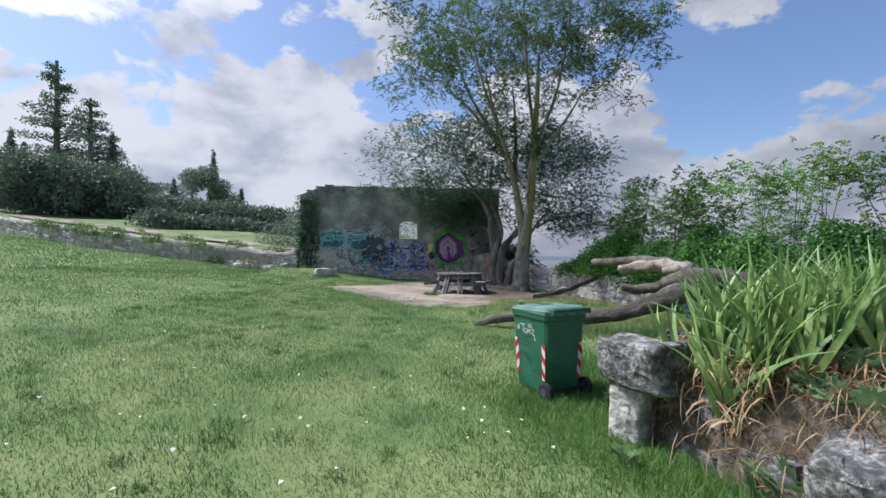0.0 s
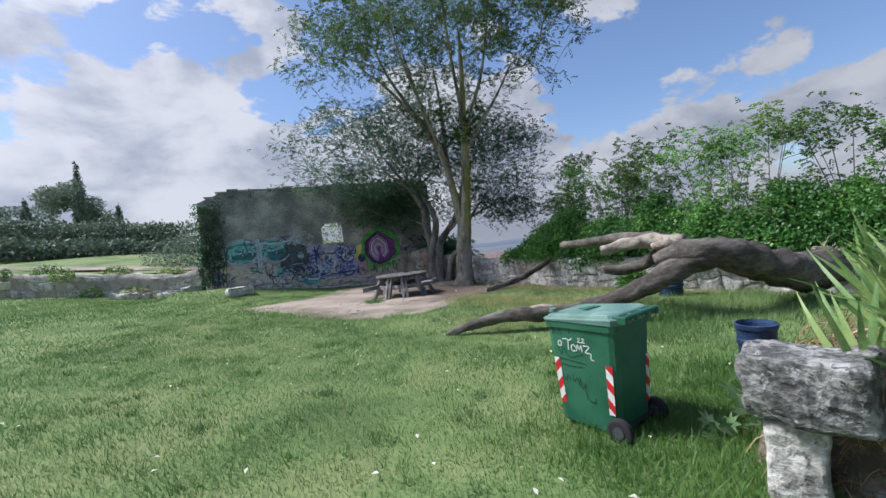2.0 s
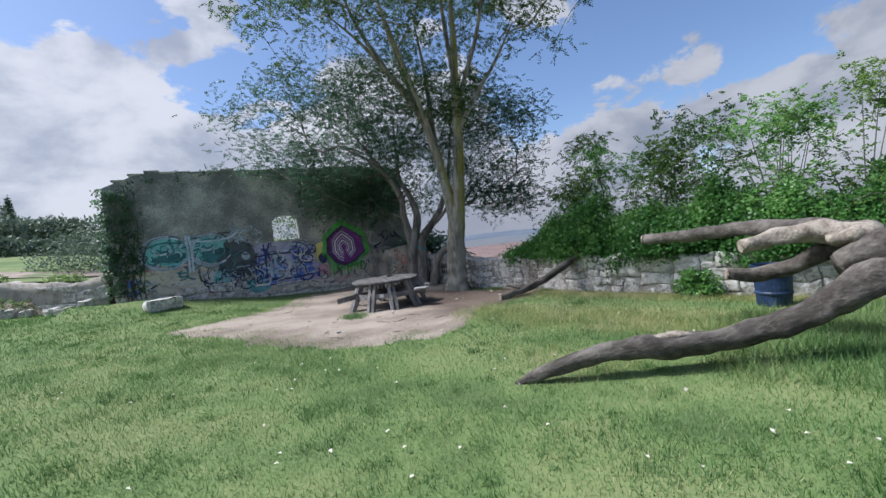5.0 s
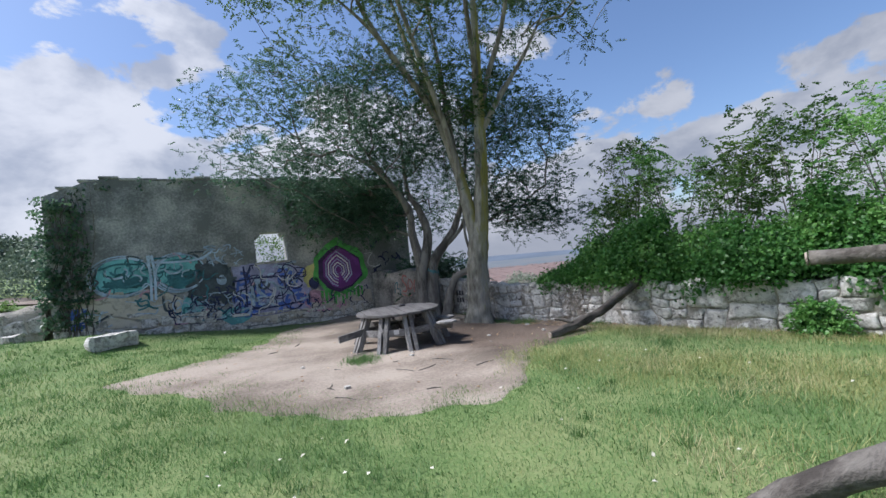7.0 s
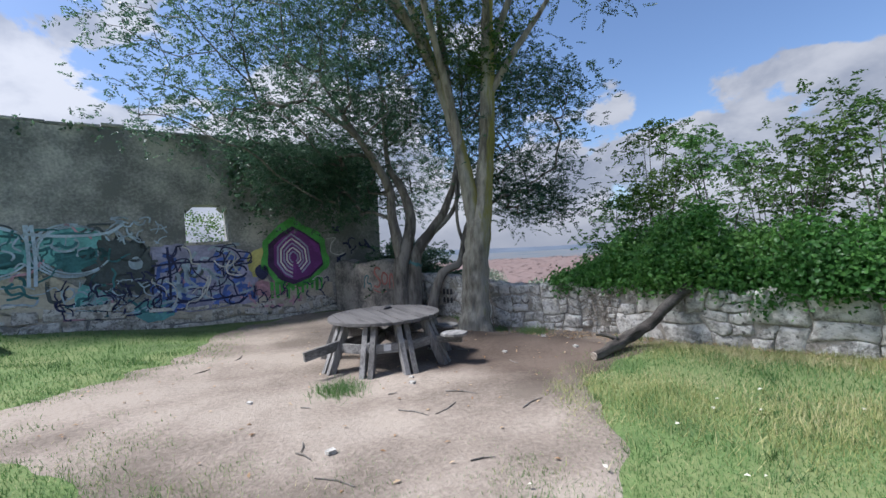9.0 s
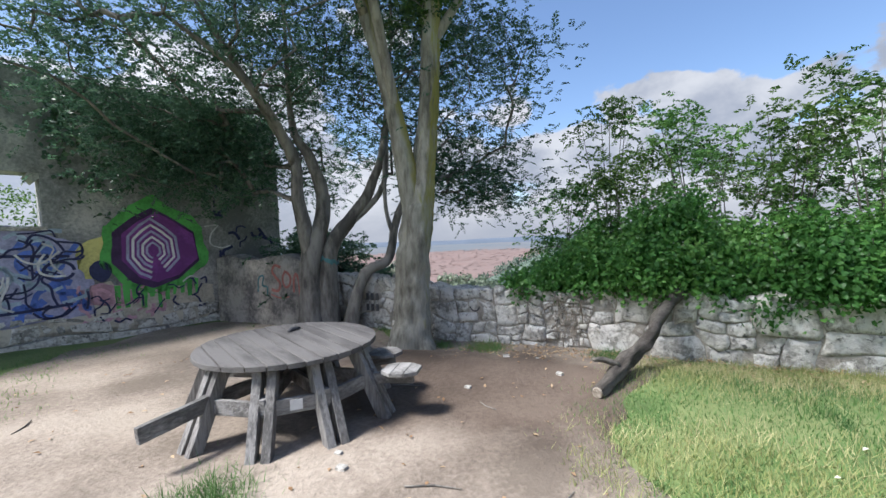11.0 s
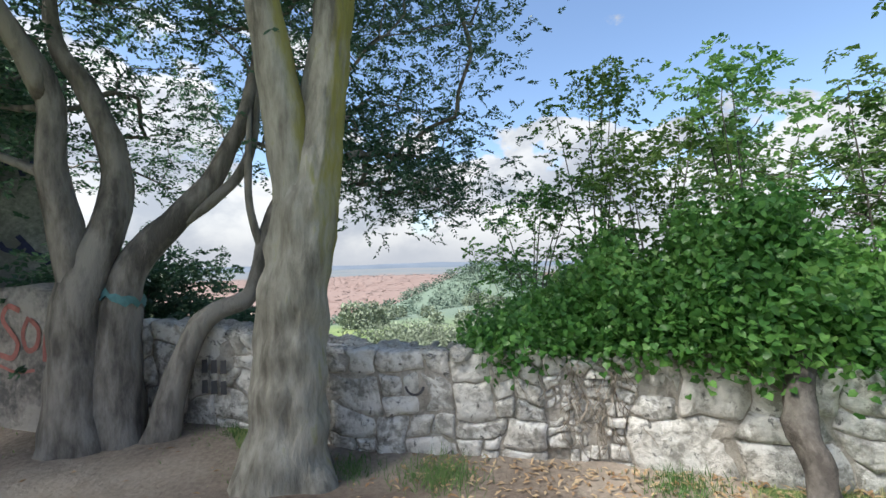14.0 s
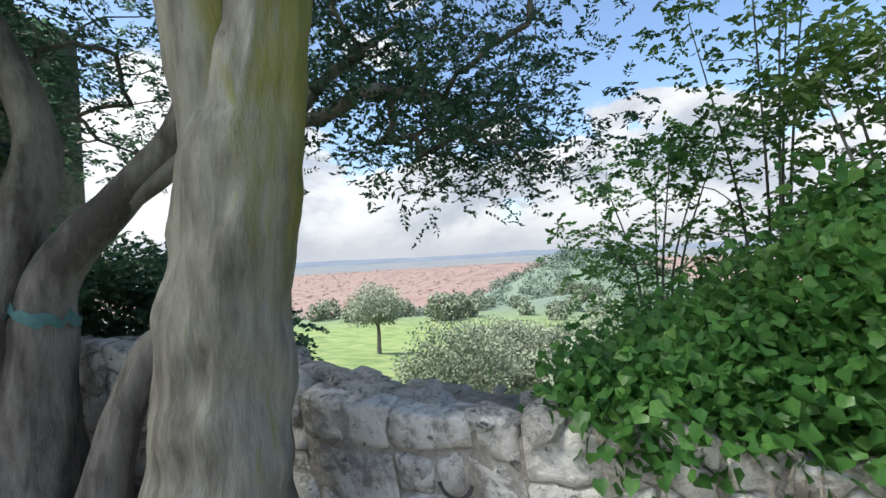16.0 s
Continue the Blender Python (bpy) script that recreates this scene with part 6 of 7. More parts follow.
def dark_tree():
    r = np.random.default_rng(9)
    at = Vector((2.62, 19.2, 0))
    top = thing("multi_stemmed_tree", "dark evergreen tree with several grey stems growing by the ruin", "tree", at)
    z0 = gz(at.x, at.y) - 0.1
    rel = lambda pts: [Vector(p) - at for p in pts]
    stems = []
    for pts, rad in (([(2.3, 19.09, z0), (2.3, 19.09, 0.7), (2.33, 19.06, 1.4), (2.52, 19.0, 2.0), (2.6, 19.05, 2.55), (2.4, 19.1, 3.25), (2.18, 19.3, 3.9), (2.3, 19.7, 6.2)], [0.26, 0.205, 0.185, 0.15, 0.125, 0.10, 0.06, 0.025]),
                     ([(2.34, 19.06, 1.2), (2.24, 19.08, 1.9), (2.14, 19.1, 2.5), (2.12, 19.1, 3.15), (1.78, 19.1, 3.75), (1.3, 19.1, 4.5), (0.6, 19.0, 5.5)], [0.13, 0.13, 0.11, 0.10, 0.09, 0.06, 0.025]),
                     ([(2.56, 18.97, z0), (2.56, 18.96, 0.7), (2.6, 18.94, 1.3), (2.7, 18.9, 1.65), (2.98, 18.8, 2.04), (3.29, 18.69, 2.45), (3.46, 18.63, 2.85), (3.62, 18.58, 3.25), (3.9, 18.7, 4.3), (4.2, 18.9, 5.7)], [0.25, 0.20, 0.17, 0.15, 0.125, 0.10, 0.085, 0.075, 0.05, 0.02]),
                     ([(3.0, 18.79, 2.0), (3.3, 18.66, 2.28), (3.55, 18.55, 2.6), (3.7, 18.52, 3.1), (3.85, 18.7, 4.2)], [0.07, 0.065, 0.055, 0.045, 0.02]),
                     ([(2.8, 18.66, z0), (2.92, 18.6, 0.5), (3.08, 18.53, 0.97), (3.24, 18.45, 1.15), (3.48, 18.32, 1.27), (3.58, 18.28, 1.55), (3.66, 18.25, 1.95), (3.85, 18.2, 2.4), (4.4, 18.2, 3.1), (5.2, 18.3, 3.8)], [0.15, 0.115, 0.105, 0.10, 0.09, 0.08, 0.075, 0.065, 0.045, 0.02]),
                     ([(3.62, 18.26, 1.7), (3.5, 18.3, 2.2), (3.55, 18.4, 2.8), (3.7, 18.6, 3.5)], [0.045, 0.04, 0.035, 0.018]),
                     ([(2.1, 19.1, 3.1), (1.7, 18.9, 3.8), (1.0, 18.6, 4.4), (0.1, 18.3, 4.8)], [0.085, 0.07, 0.05, 0.02])):
        bm = bmesh.new()
        stems.append(stem_mesh(bm, rel(pts), rad, 6, 14, 0.05, 0.2 if pts[0][2] < 0.2 else 0.0))
        part("stem", bm, DARK_BARK, top, smooth=True)
    bm = bmesh.new()
    ring = [(2.597 - at.x, 18.942 - at.y, 1.275), (2.605 - at.x, 18.938 - at.y, 1.31), (2.622 - at.x, 18.93 - at.y, 1.36)]
    tube(bm, ring, [0.187, 0.186, 0.182], 22, 0.06, cap=False)
    for w in bm.verts:                                     # ragged, brushed edges
        w.co.z += r.normal(0, 0.024)
    part("paint_band", bm, DAUB, top, "faded teal paint daubed round a stem", smooth=True)
    keep = lambda p: p[2] > 2.2
    tips = np.concatenate([crown_tips(205, (-2.5, 0.1, 5.6), (3.6, 2.3, 2.2), r, 0.3, lambda p: p[2] > 3.3),
                           crown_tips(150, (0.2, 0.2, 6.4), (3.4, 2.6, 2.1), r, 0.4, lambda p: p[2] > 4.2),
                           crown_tips(145, (2.5, -0.8, 4.9), (2.2, 2.0, 2.3), r, 0.35, lambda p: p[2] > 2.6),
                           crown_tips(110, (-1.9, 1.0, 3.5), (2.2, 0.75, 1.15), r, 0.15, lambda p: p[2] > 2.45),
                           crown_tips(46, (3.0, -1.2, 2.8), (1.6, 1.0, 0.6), r, 0.3),
                           crown_tips(45, (1.0, 1.8, 4.0), (1.9, 1.5, 1.6), r, 0.3, lambda p: p[2] > 2.5)])
    paths = skeleton([s[4:] for s in stems], tips, r, 0.06, 0.0075)
    bm = bmesh.new()
    limbs_mesh(bm, paths)
    part("branchwork", bm, DARK_BARK, top, smooth=True, kind="stuff")
    v, f = sprays(tips, r, 19, 0.37, 0.20, 5, 0.066, 0.033, 0.2, 0.4)
    raw("crown", v, f, DARK_LEAF, top, "dense dark green leaves", kind="stuff")


tall_tree()
dark_tree()


def hedge():
    """Ivy and climbing growth that spills over the boundary wall."""
    r = np.random.default_rng(14)
    place, total = polyline_place(WALL, 0.0)
    us = r.uniform(5.2, total, 3800)
    C = []
    for u in us:
        rise = min(1.0, (u - 5.2) / 1.9)
        high = 0.34 + 0.74 * rise + 0.2 * math.sin(u * 1.9) + 0.2 * math.sin(u * 4.3) + 0.16 * math.sin(u * 9.1) + 0.1 * math.sin(u * 17)
        v = r.uniform()
        # a rounded front: from the spill over the face up to the top
        front = -0.04 + 0.14 * rise * (0.6 + math.sin(u * 2.7 + 1)) - 0.9 * v * v
        low = 0.90 - 0.34 * max(0.0, math.sin(u * 2.3 + 0.6)) * max(0.0, min(1.0, (u - 7.0) / 1.5))
        z = low + (high - low + 0.75) * v
        C.append(place(u, z, front + r.normal(0, 0.09) - r.uniform() ** 2 * 0.5))
    C = np.array([tuple(c) for c in C])
    n = 24
    P = np.repeat(C, n, 0) + r.normal(0, 0.11, (len(C) * n, 3))
    D = r.normal(0, 1, P.shape) * np.array([1, 1, 0.6]) + np.array([-0.6, -0.35, -0.5])
    v, f = broad_leaves(P, D, 0.07, 0.068, r, 0.2, 0.5)
    top = thing("ivy_hedge", "dense glossy green ivy hedge spilling over the stone wall", "hedge", (0, 0, 0))
    raw("leaves", v, f, IVY, top, "glossy green ivy leaves", kind="stuff")
    bm = bmesh.new()
    q = random.Random(6)
    for k in range(150):
        u = q.uniform(6.8, total - 0.2)
        a = place(u, q.uniform(0.2, 0.7), -0.55)
        b = place(u + q.uniform(-.5, .5), q.uniform(1.0, 1.7), -0.6 + q.uniform(-.3, .4))
        m = (a + b) / 2 + Vector((q.uniform(-.1, .1), q.uniform(-.1, .1), 0.1))
        path = smooth_path([a, m, b], 3)
        tube(bm, path, spread([0.018, 0.012, 0.006], 3), 4, cap=False)
    part("stem_growth", bm, DARK_BARK, top, "thin dark climbing stems", kind="stuff")
    bm = bmesh.new()                                       # earth behind the wall, under the growth
    pts = [place(u, z, o) for u in np.linspace(6.1, total, 40) for z, o in ((0.5, -0.45), (1.0, -0.9), (0.9, -2.2), (-0.8, -3.4))]
    verts = [bm.verts.new(p) for p in pts]
    for k in range(39):
        for j in range(3):
            a = k * 4 + j
            bm.faces.new((verts[a], verts[a + 4], verts[a + 5], verts[a + 1]))
    part("earth_bank", bm, TURF, top, "overgrown earth behind the wall")


def wall_roots():
    """Dead roots and stalks that hang out of the crumbled stretch of the wall."""
    q = random.Random(52)
    place, total = polyline_place(WALL)
    bm = bmesh.new()
    for k in range(70):
        u, v = q.gauss(6.1, 0.2), q.uniform(0.35, 0.95)
        path = [place(u, v, 0.03)]
        for m in range(4):
            u, v = u + q.uniform(-0.05, 0.05), v - q.uniform(0.01, 0.09)
            path.append(place(u, v, 0.06 + 0.05 * q.random()))
        tube(bm, path, [0.005, 0.004, 0.004, 0.003, 0.002], 3, cap=False)
    tagged(part("dead_roots", bm, CUTWOOD), "dead brown roots hanging out of the crumbled wall", "roots", kind="stuff")


hedge()
wall_roots()


def shrub(name, label, at, height, spread_r, seed, n_tips, mat, leaf=(0.07, 0.04), stems=6, count=16, low=0.25, dense=0.22):
    r = np.random.default_rng(seed)
    top = thing(name, label, "shrub", at)
    S = []
    bm = bmesh.new()
    for k in range(stems):
        a, q = r.uniform(0, 6.28), r.uniform(0.2, 0.8) * spread_r
        path = smooth_path([(0.15 * math.cos(a), 0.15 * math.sin(a), -0.2), (0.4 * q * math.cos(a), 0.4 * q * math.sin(a), height * 0.4), (q * math.cos(a), q * math.sin(a), height * r.uniform(0.75, 1.0))], 5)
        rad = spread([0.018, 0.013, 0.005], 5)
        tube(bm, path, rad, 5, cap=False)
        S.append(list(zip(path, rad)))
    keep = lambda p: p[2] > height * low
    tips = crown_tips(n_tips, (0, 0, height * 0.56), (spread_r, spread_r, height * 0.46), r, 0.25, keep)
    tips = np.concatenate([tips, np.array([np.array(s[-1][0]) + np.array([0, 0, 0.1 * k]) for s in S for k in range(3)])])
    limbs_mesh(bm, skeleton(S, tips, r, 0.1, 0.005))
    part("stem_growth", bm, DARK_BARK, top, "thin upright stems", kind="stuff")
    v, f = sprays(tips, r, count, dense, 0.18, 5, leaf[0], leaf[1], 0.25, 0.4)
    raw("leaves", v, f, mat, top, "", kind="stuff")
    return top


SHRUB_SPOTS = [(7.3, 16.9, 2.5, 0.8), (7.4, 15.9, 3.9, 0.9), (6.25, 15.0, 2.7, 0.75), (6.75, 14.1, 3.5, 0.8), (7.1, 13.0, 3.3, 0.8), (7.5, 12.0, 3.9, 1.0), (8.0, 10.8, 3.7, 1.2), (8.7, 9.7, 3.9, 1.3), (9.6, 8.6, 3.4, 1.3), (10.4, 7.4, 3.3, 1.3), (11.3, 6.2, 3.6, 1.4), (8.3, 14.0, 3.2, 1.4), (9.6, 11.6, 3.6, 1.4)]
for k, (x, y, h, s) in enumerate(SHRUB_SPOTS):
    shrub("overgrown_shrub", "tall airy green shrub rising out of the hedge", (x, y, 0.35), h - 0.2, s, 100 + k, 26, SHRUB if k % 3 else IVY, (0.072, 0.04), 5, 9, 0.12, 0.2)
shrub("bramble_bush", "small bright green bramble growing at the foot of the wall", (6.05, 11.15, gz(6.05, 11.15) - 0.05), 0.34, 0.24, 71, 18, IVY, (0.06, 0.045), 5, 11, 0.1, 0.1)
shrub("dark_bush", "dense dark green bush behind the low wall", (3.3, 20.9, -0.4), 2.1, 1.3, 72, 70, DARK_LEAF, (0.08, 0.045), 6, 22, 0.1, 0.24)
shrub("dark_bush", "dense dark green bush behind the low wall", (3.95, 19.5, -0.5), 1.35, 0.5, 73, 24, DARK_LEAF, (0.08, 0.045), 5, 20, 0.1, 0.2)


def ruin_ivy():
    """Ivy that hangs down the ruin's front."""
    r = np.random.default_rng(33)
    C = []
    for k in range(420):
        x = r.uniform(-7.2, -6.2)
        z = r.uniform(0.9, roof_z(max(x, -7.0)) - 0.12)
        if r.uniform() < 0.85 - (x + 7.2) * 0.55:
            C.append(facade_point(x, z, r.uniform(0.02, 0.16)))
    for k in range(420):
        x = r.uniform(-1.3, 2.7)
        z = 4.75 - abs(r.normal(0, 1.1))
        if z > 2.45 + 0.3 * math.sin(x * 3.3) and not (x < -1.1 and z < 3.2):
            C.append(facade_point(x, z, r.uniform(0.03, 0.28)))
    for k in range(14):
        x = r.uniform(-6.2, -1.3)
        z = roof_z(x) - abs(r.normal(0, 0.18)) + 0.03
        C.append(facade_point(x, z, r.uniform(0.02, 0.1)))
    C = np.array([tuple(c) for c in C])
    P = np.repeat(C, 6, 0) + r.normal(0, 0.08, (len(C) * 6, 3)) * np.array([1, 0.4, 1])
    P[:, 1] = np.minimum(P[:, 1], 21.84 + 0.15 * P[:, 0] - 0.02)
    D = r.normal(0, 1, P.shape) * np.array([1, 0.4, 0.6]) + np.array([0, -0.3, -0.7])
    v, f = leaf_quads(P, D, 0.10, 0.08, r, 0.2, 0.2)
    top = thing("wall_ivy", "dark ivy hanging down the front of the ruined wall", "ivy", (0, 0, 0))
    raw("leaves", v, f, DARK_LEAF, top, "dark ivy leaves", kind="stuff")
    q = random.Random(34)
    bm = bmesh.new()
    for k in range(26):
        x, z = (q.uniform(-6.95, -6.3), 0.5) if k < 18 else (q.uniform(-0.8, 2.4), 3.4)
        path = [facade_point(x, z, 0.03)]
        while z < roof_z(x) - 0.3:
            x, z = min(max(x + q.uniform(-.1, .1), -7.0), 2.8), z + q.uniform(0.2, 0.35)
            path.append(facade_point(x, z, 0.03 + 0.02 * q.random()))
        tube(bm, path, [0.014 - 0.010 * m / len(path) for m in range(len(path))], 4, cap=False)
    part("stem_growth", bm, DARK_BARK, top, "thin brown climbing stems", kind="stuff")


ruin_ivy()

# ---- grass ----
def blades(n, box_, r, height, width, keep, lean=0.5):
    x, y = r.uniform(box_[0], box_[1], n), r.uniform(box_[2], box_[3], n)
    ok = keep(x, y)
    x, y = x[ok], y[ok]
    return blade_verts(x, y, r, height, width, lean)


def blade_verts(x, y, r, height, width, lean=0.5):
    n = len(x)
    clump = 0.65 + 0.35 * np.sin(x * 2.1 + np.sin(y * 1.7) * 2) * np.sin(y * 2.6 + np.sin(x * 1.3) * 2)
    h = height * r.uniform(0.45, 1.25, n) * (0.6 + 0.6 * clump)
    a = r.uniform(0, 2 * np.pi, n)
    b = a + r.uniform(-1.2, 1.2, n)
    w = width * r.uniform(0.7, 1.3, n)
    z = ground_z(x, y) - 0.004
    dx, dy = np.cos(a) * w / 2, np.sin(a) * w / 2
    q = lean * r.uniform(0.1, 1.3, n) * h
    base0, base1 = np.stack([x - dx, y - dy, z], 1), np.stack([x + dx, y + dy, z], 1)
    tip = np.stack([x + np.sin(b) * q, y - np.cos(b) * q, z + h * np.sqrt(np.clip(1 - (q / np.maximum(h, 1e-3)) ** 2 * 0.5, 0.2, 1))], 1)
    return np.stack([base0, base1, tip], 1).reshape(-1, 3)


def on_lawn(x, y):
    a, b = bank_side(x, y)
    inside = past_wall(x, y) < -0.02
    return inside & ((a < 0.03) | (b < 0.0)) & ((y < 21.0 + 0.15 * x) | (x < -7.3))


def lawn():
    r = np.random.default_rng(3)
    ragged = lambda x, y: 0.11 * np.sin(x * 4.1 + 2 * np.sin(y * 2.3)) * np.sin(y * 3.7 + 2 * np.sin(x * 1.9)) + 0.07 * np.sin(x * 11 + 3 * np.sin(y * 5)) * np.sin(y * 9.3)
    edge = lambda x, y: patch_edge(x, y) + ragged(x, y) + r.normal(0, 0.06, len(x)) > 0.95
    V = []
    path_off = lambda x, y: np.maximum(np.abs(x + 0.8) - 1.5, 0) + np.maximum(y - 11.5, 0) * 0.6
    thin = lambda x, y, full, none: r.uniform(0, 1, len(x)) < np.clip((none - path_off(x, y)) / (none - full), 0, 1)
    thick = lambda x, y, none, full: r.uniform(0, 1, len(x)) < np.clip((path_off(x, y) - none) / (full - none), 0, 1)
    near = lambda x, y: on_lawn(x, y) & edge(x, y) & thin(x, y, 1.2, 5.0)
    V.append(blades(520000, (-7.0, 5.5, 0.4, 18), r, 0.046, 0.0068, near, 0.75))
    V.append(blades(210000, (-13, 9, 0.4, 21), r, 0.058, 0.012, lambda x, y: on_lawn(x, y) & edge(x, y) & thick(x, y, 0.8, 4.0)))
    V.append(blades(150000, (-42, -5, 2, 34), r, 0.085, 0.032, lambda x, y: on_lawn(x, y) & thick(x, y, 4.5, 12.0) & (y < np.interp(-x, [7, 12, 16, 21, 30, 44], [20.7, 21.6, 22.3, 23.9, 28.2, 35.7]))))
    # lusher growth at the foot of the bank and round the bin
    V.append(blades(16000, (2.4, 7.2, 6.2, 9.4), r, 0.20, 0.010, lambda x, y: on_lawn(x, y) & (np.hypot((x - 4.8) / 2.4, (y - 7.8) / 1.6) + 0.16 * np.sin(x * 3.1 + y) + 0.12 * np.sin(y * 5 - x) + r.normal(0, 0.1, len(x)) < 0.85), 0.8))
    v = np.concatenate(V)
    tagged(raw("lawn_grass", v, np.arange(len(v)).reshape(-1, 3), GRASS), "short mown green grass of the lawn", "grass", kind="stuff")
    v = np.concatenate([blades(56000, (-0.2, 4.8, 1.6, 7.2), r, 0.15, 0.008, lambda x, y: on_lawn(x, y) & (np.hypot((x - 2.3) / 1.0, (y - 4.3) / 1.3) + r.normal(0, 0.16, len(x)) + 0.15 * np.sin(x * 3 + y * 2) < 1.55), 0.9),
                        blades(30000, (-0.5, 3.0, 0.9, 5.0), r, 0.075, 0.007, lambda x, y: on_lawn(x, y) & (r.uniform(0, 1, len(x)) < np.clip((x + 0.4) / 1.6, 0, 1)), 0.9)])
    tagged(raw("lush_grass", v, np.arange(len(v)).reshape(-1, 3), LUSH), "longer lush dark green grass round the bin and the bank", "grass", kind="stuff")
    V = [blades(70000, (1.0, 7.5, 8.6, 14.2), r, 0.115, 0.007, lambda x, y: on_lawn(x, y) & edge(x, y) & (r.uniform(0, 1, len(x)) < np.clip((x - 0.6) / 2.0, 0, 1) * (0.5 + 0.5 * np.sin(x * 2 + y * 1.3))), 0.9),
         blades(26000, (-6, 5, 1, 18), r, 0.055, 0.006, lambda x, y: on_lawn(x, y) & edge(x, y), 0.9),
         blades(5000, (-5.5, 1.5, 9.5, 21), r, 0.09, 0.008, lambda x, y: on_lawn(x, y) & (np.abs(patch_edge(x, y) - 1.02) < 0.06), 0.9)]
    v = np.concatenate(V)
    tagged(raw("dry_grass", v, np.arange(len(v)).reshape(-1, 3), STRAW), "longer straw-coloured dry grass towards the wall", "dry grass", kind="stuff")
    # a green tuft by the table, weeds at the wall foot
    V = []
    for x, y, n, s, h in ((-0.38, 14.85, 900, 0.16, 0.13), (3.85, 16.2, 700, 0.16, 0.16), (4.75, 14.6, 500, 0.15, 0.14), (3.55, 16.9, 400, 0.12, 0.12), (-2.4, 13.0, 700, 0.3, 0.07), (-1.5, 11.6, 900, 0.35, 0.08)):
        V.append(blade_verts(r.normal(x, s, n), r.normal(y, s, n), r, h, 0.008, 0.8))
    v = np.concatenate(V)
    tagged(raw("grass_tufts", v, np.arange(len(v)).reshape(-1, 3), GRASS), "scattered green grass tufts in the bare earth", "grass", kind="stuff")


lawn()


def clumps():
    """Darker, taller clumps that make the lawn uneven, and dry growth on the bank."""
    r = np.random.default_rng(23)
    n = 900
    x, y = r.uniform(-6.5, 4.5, n), r.uniform(0.9, 19.5, n)
    ok = on_lawn(x, y) & (patch_edge(x, y) > 1.06)
    x, y = x[ok], y[ok]
    m = 60
    s = np.repeat(r.uniform(0.05, 0.16, len(x)), m)
    X, Y = np.repeat(x, m) + r.normal(0, 1, len(s)) * s, np.repeat(y, m) + r.normal(0, 1, len(s)) * s
    v = blade_verts(X, Y, r, 0.085, 0.0085, 0.8)
    tagged(raw("clover_clumps", v, np.arange(len(v)).reshape(-1, 3), CLUMP), "darker green clumps in the lawn", "grass", kind="stuff")
    n = 9000
    y = r.uniform(0.4, 3.85, n)
    x = np.interp(-y, [-p[1] for p in FACE][0:], [p[0] for p in FACE]) + r.uniform(0.0, 1.3, n)
    z = bank_z(x, y)
    v = blade_verts(x, y, r, 0.10, 0.006, 1.1).reshape(-1, 3, 3)
    v[:, :, 2] += (z - ground_z(x, y))[:, None] - 0.01
    v = v.reshape(-1, 3)
    tagged(raw("bank_grass", v, np.arange(len(v)).reshape(-1, 3), STRAW), "dry grass growing on the bank", "dry grass", kind="stuff")


CLUMP = material("clover", ((0.05, 0.12, 0.035), (0.085, 0.18, 0.05), (0.14, 0.25, 0.08)), scale=0.6, rough=0.55, bump=0, spread_random=0.2, translucent=0.35)
clumps()


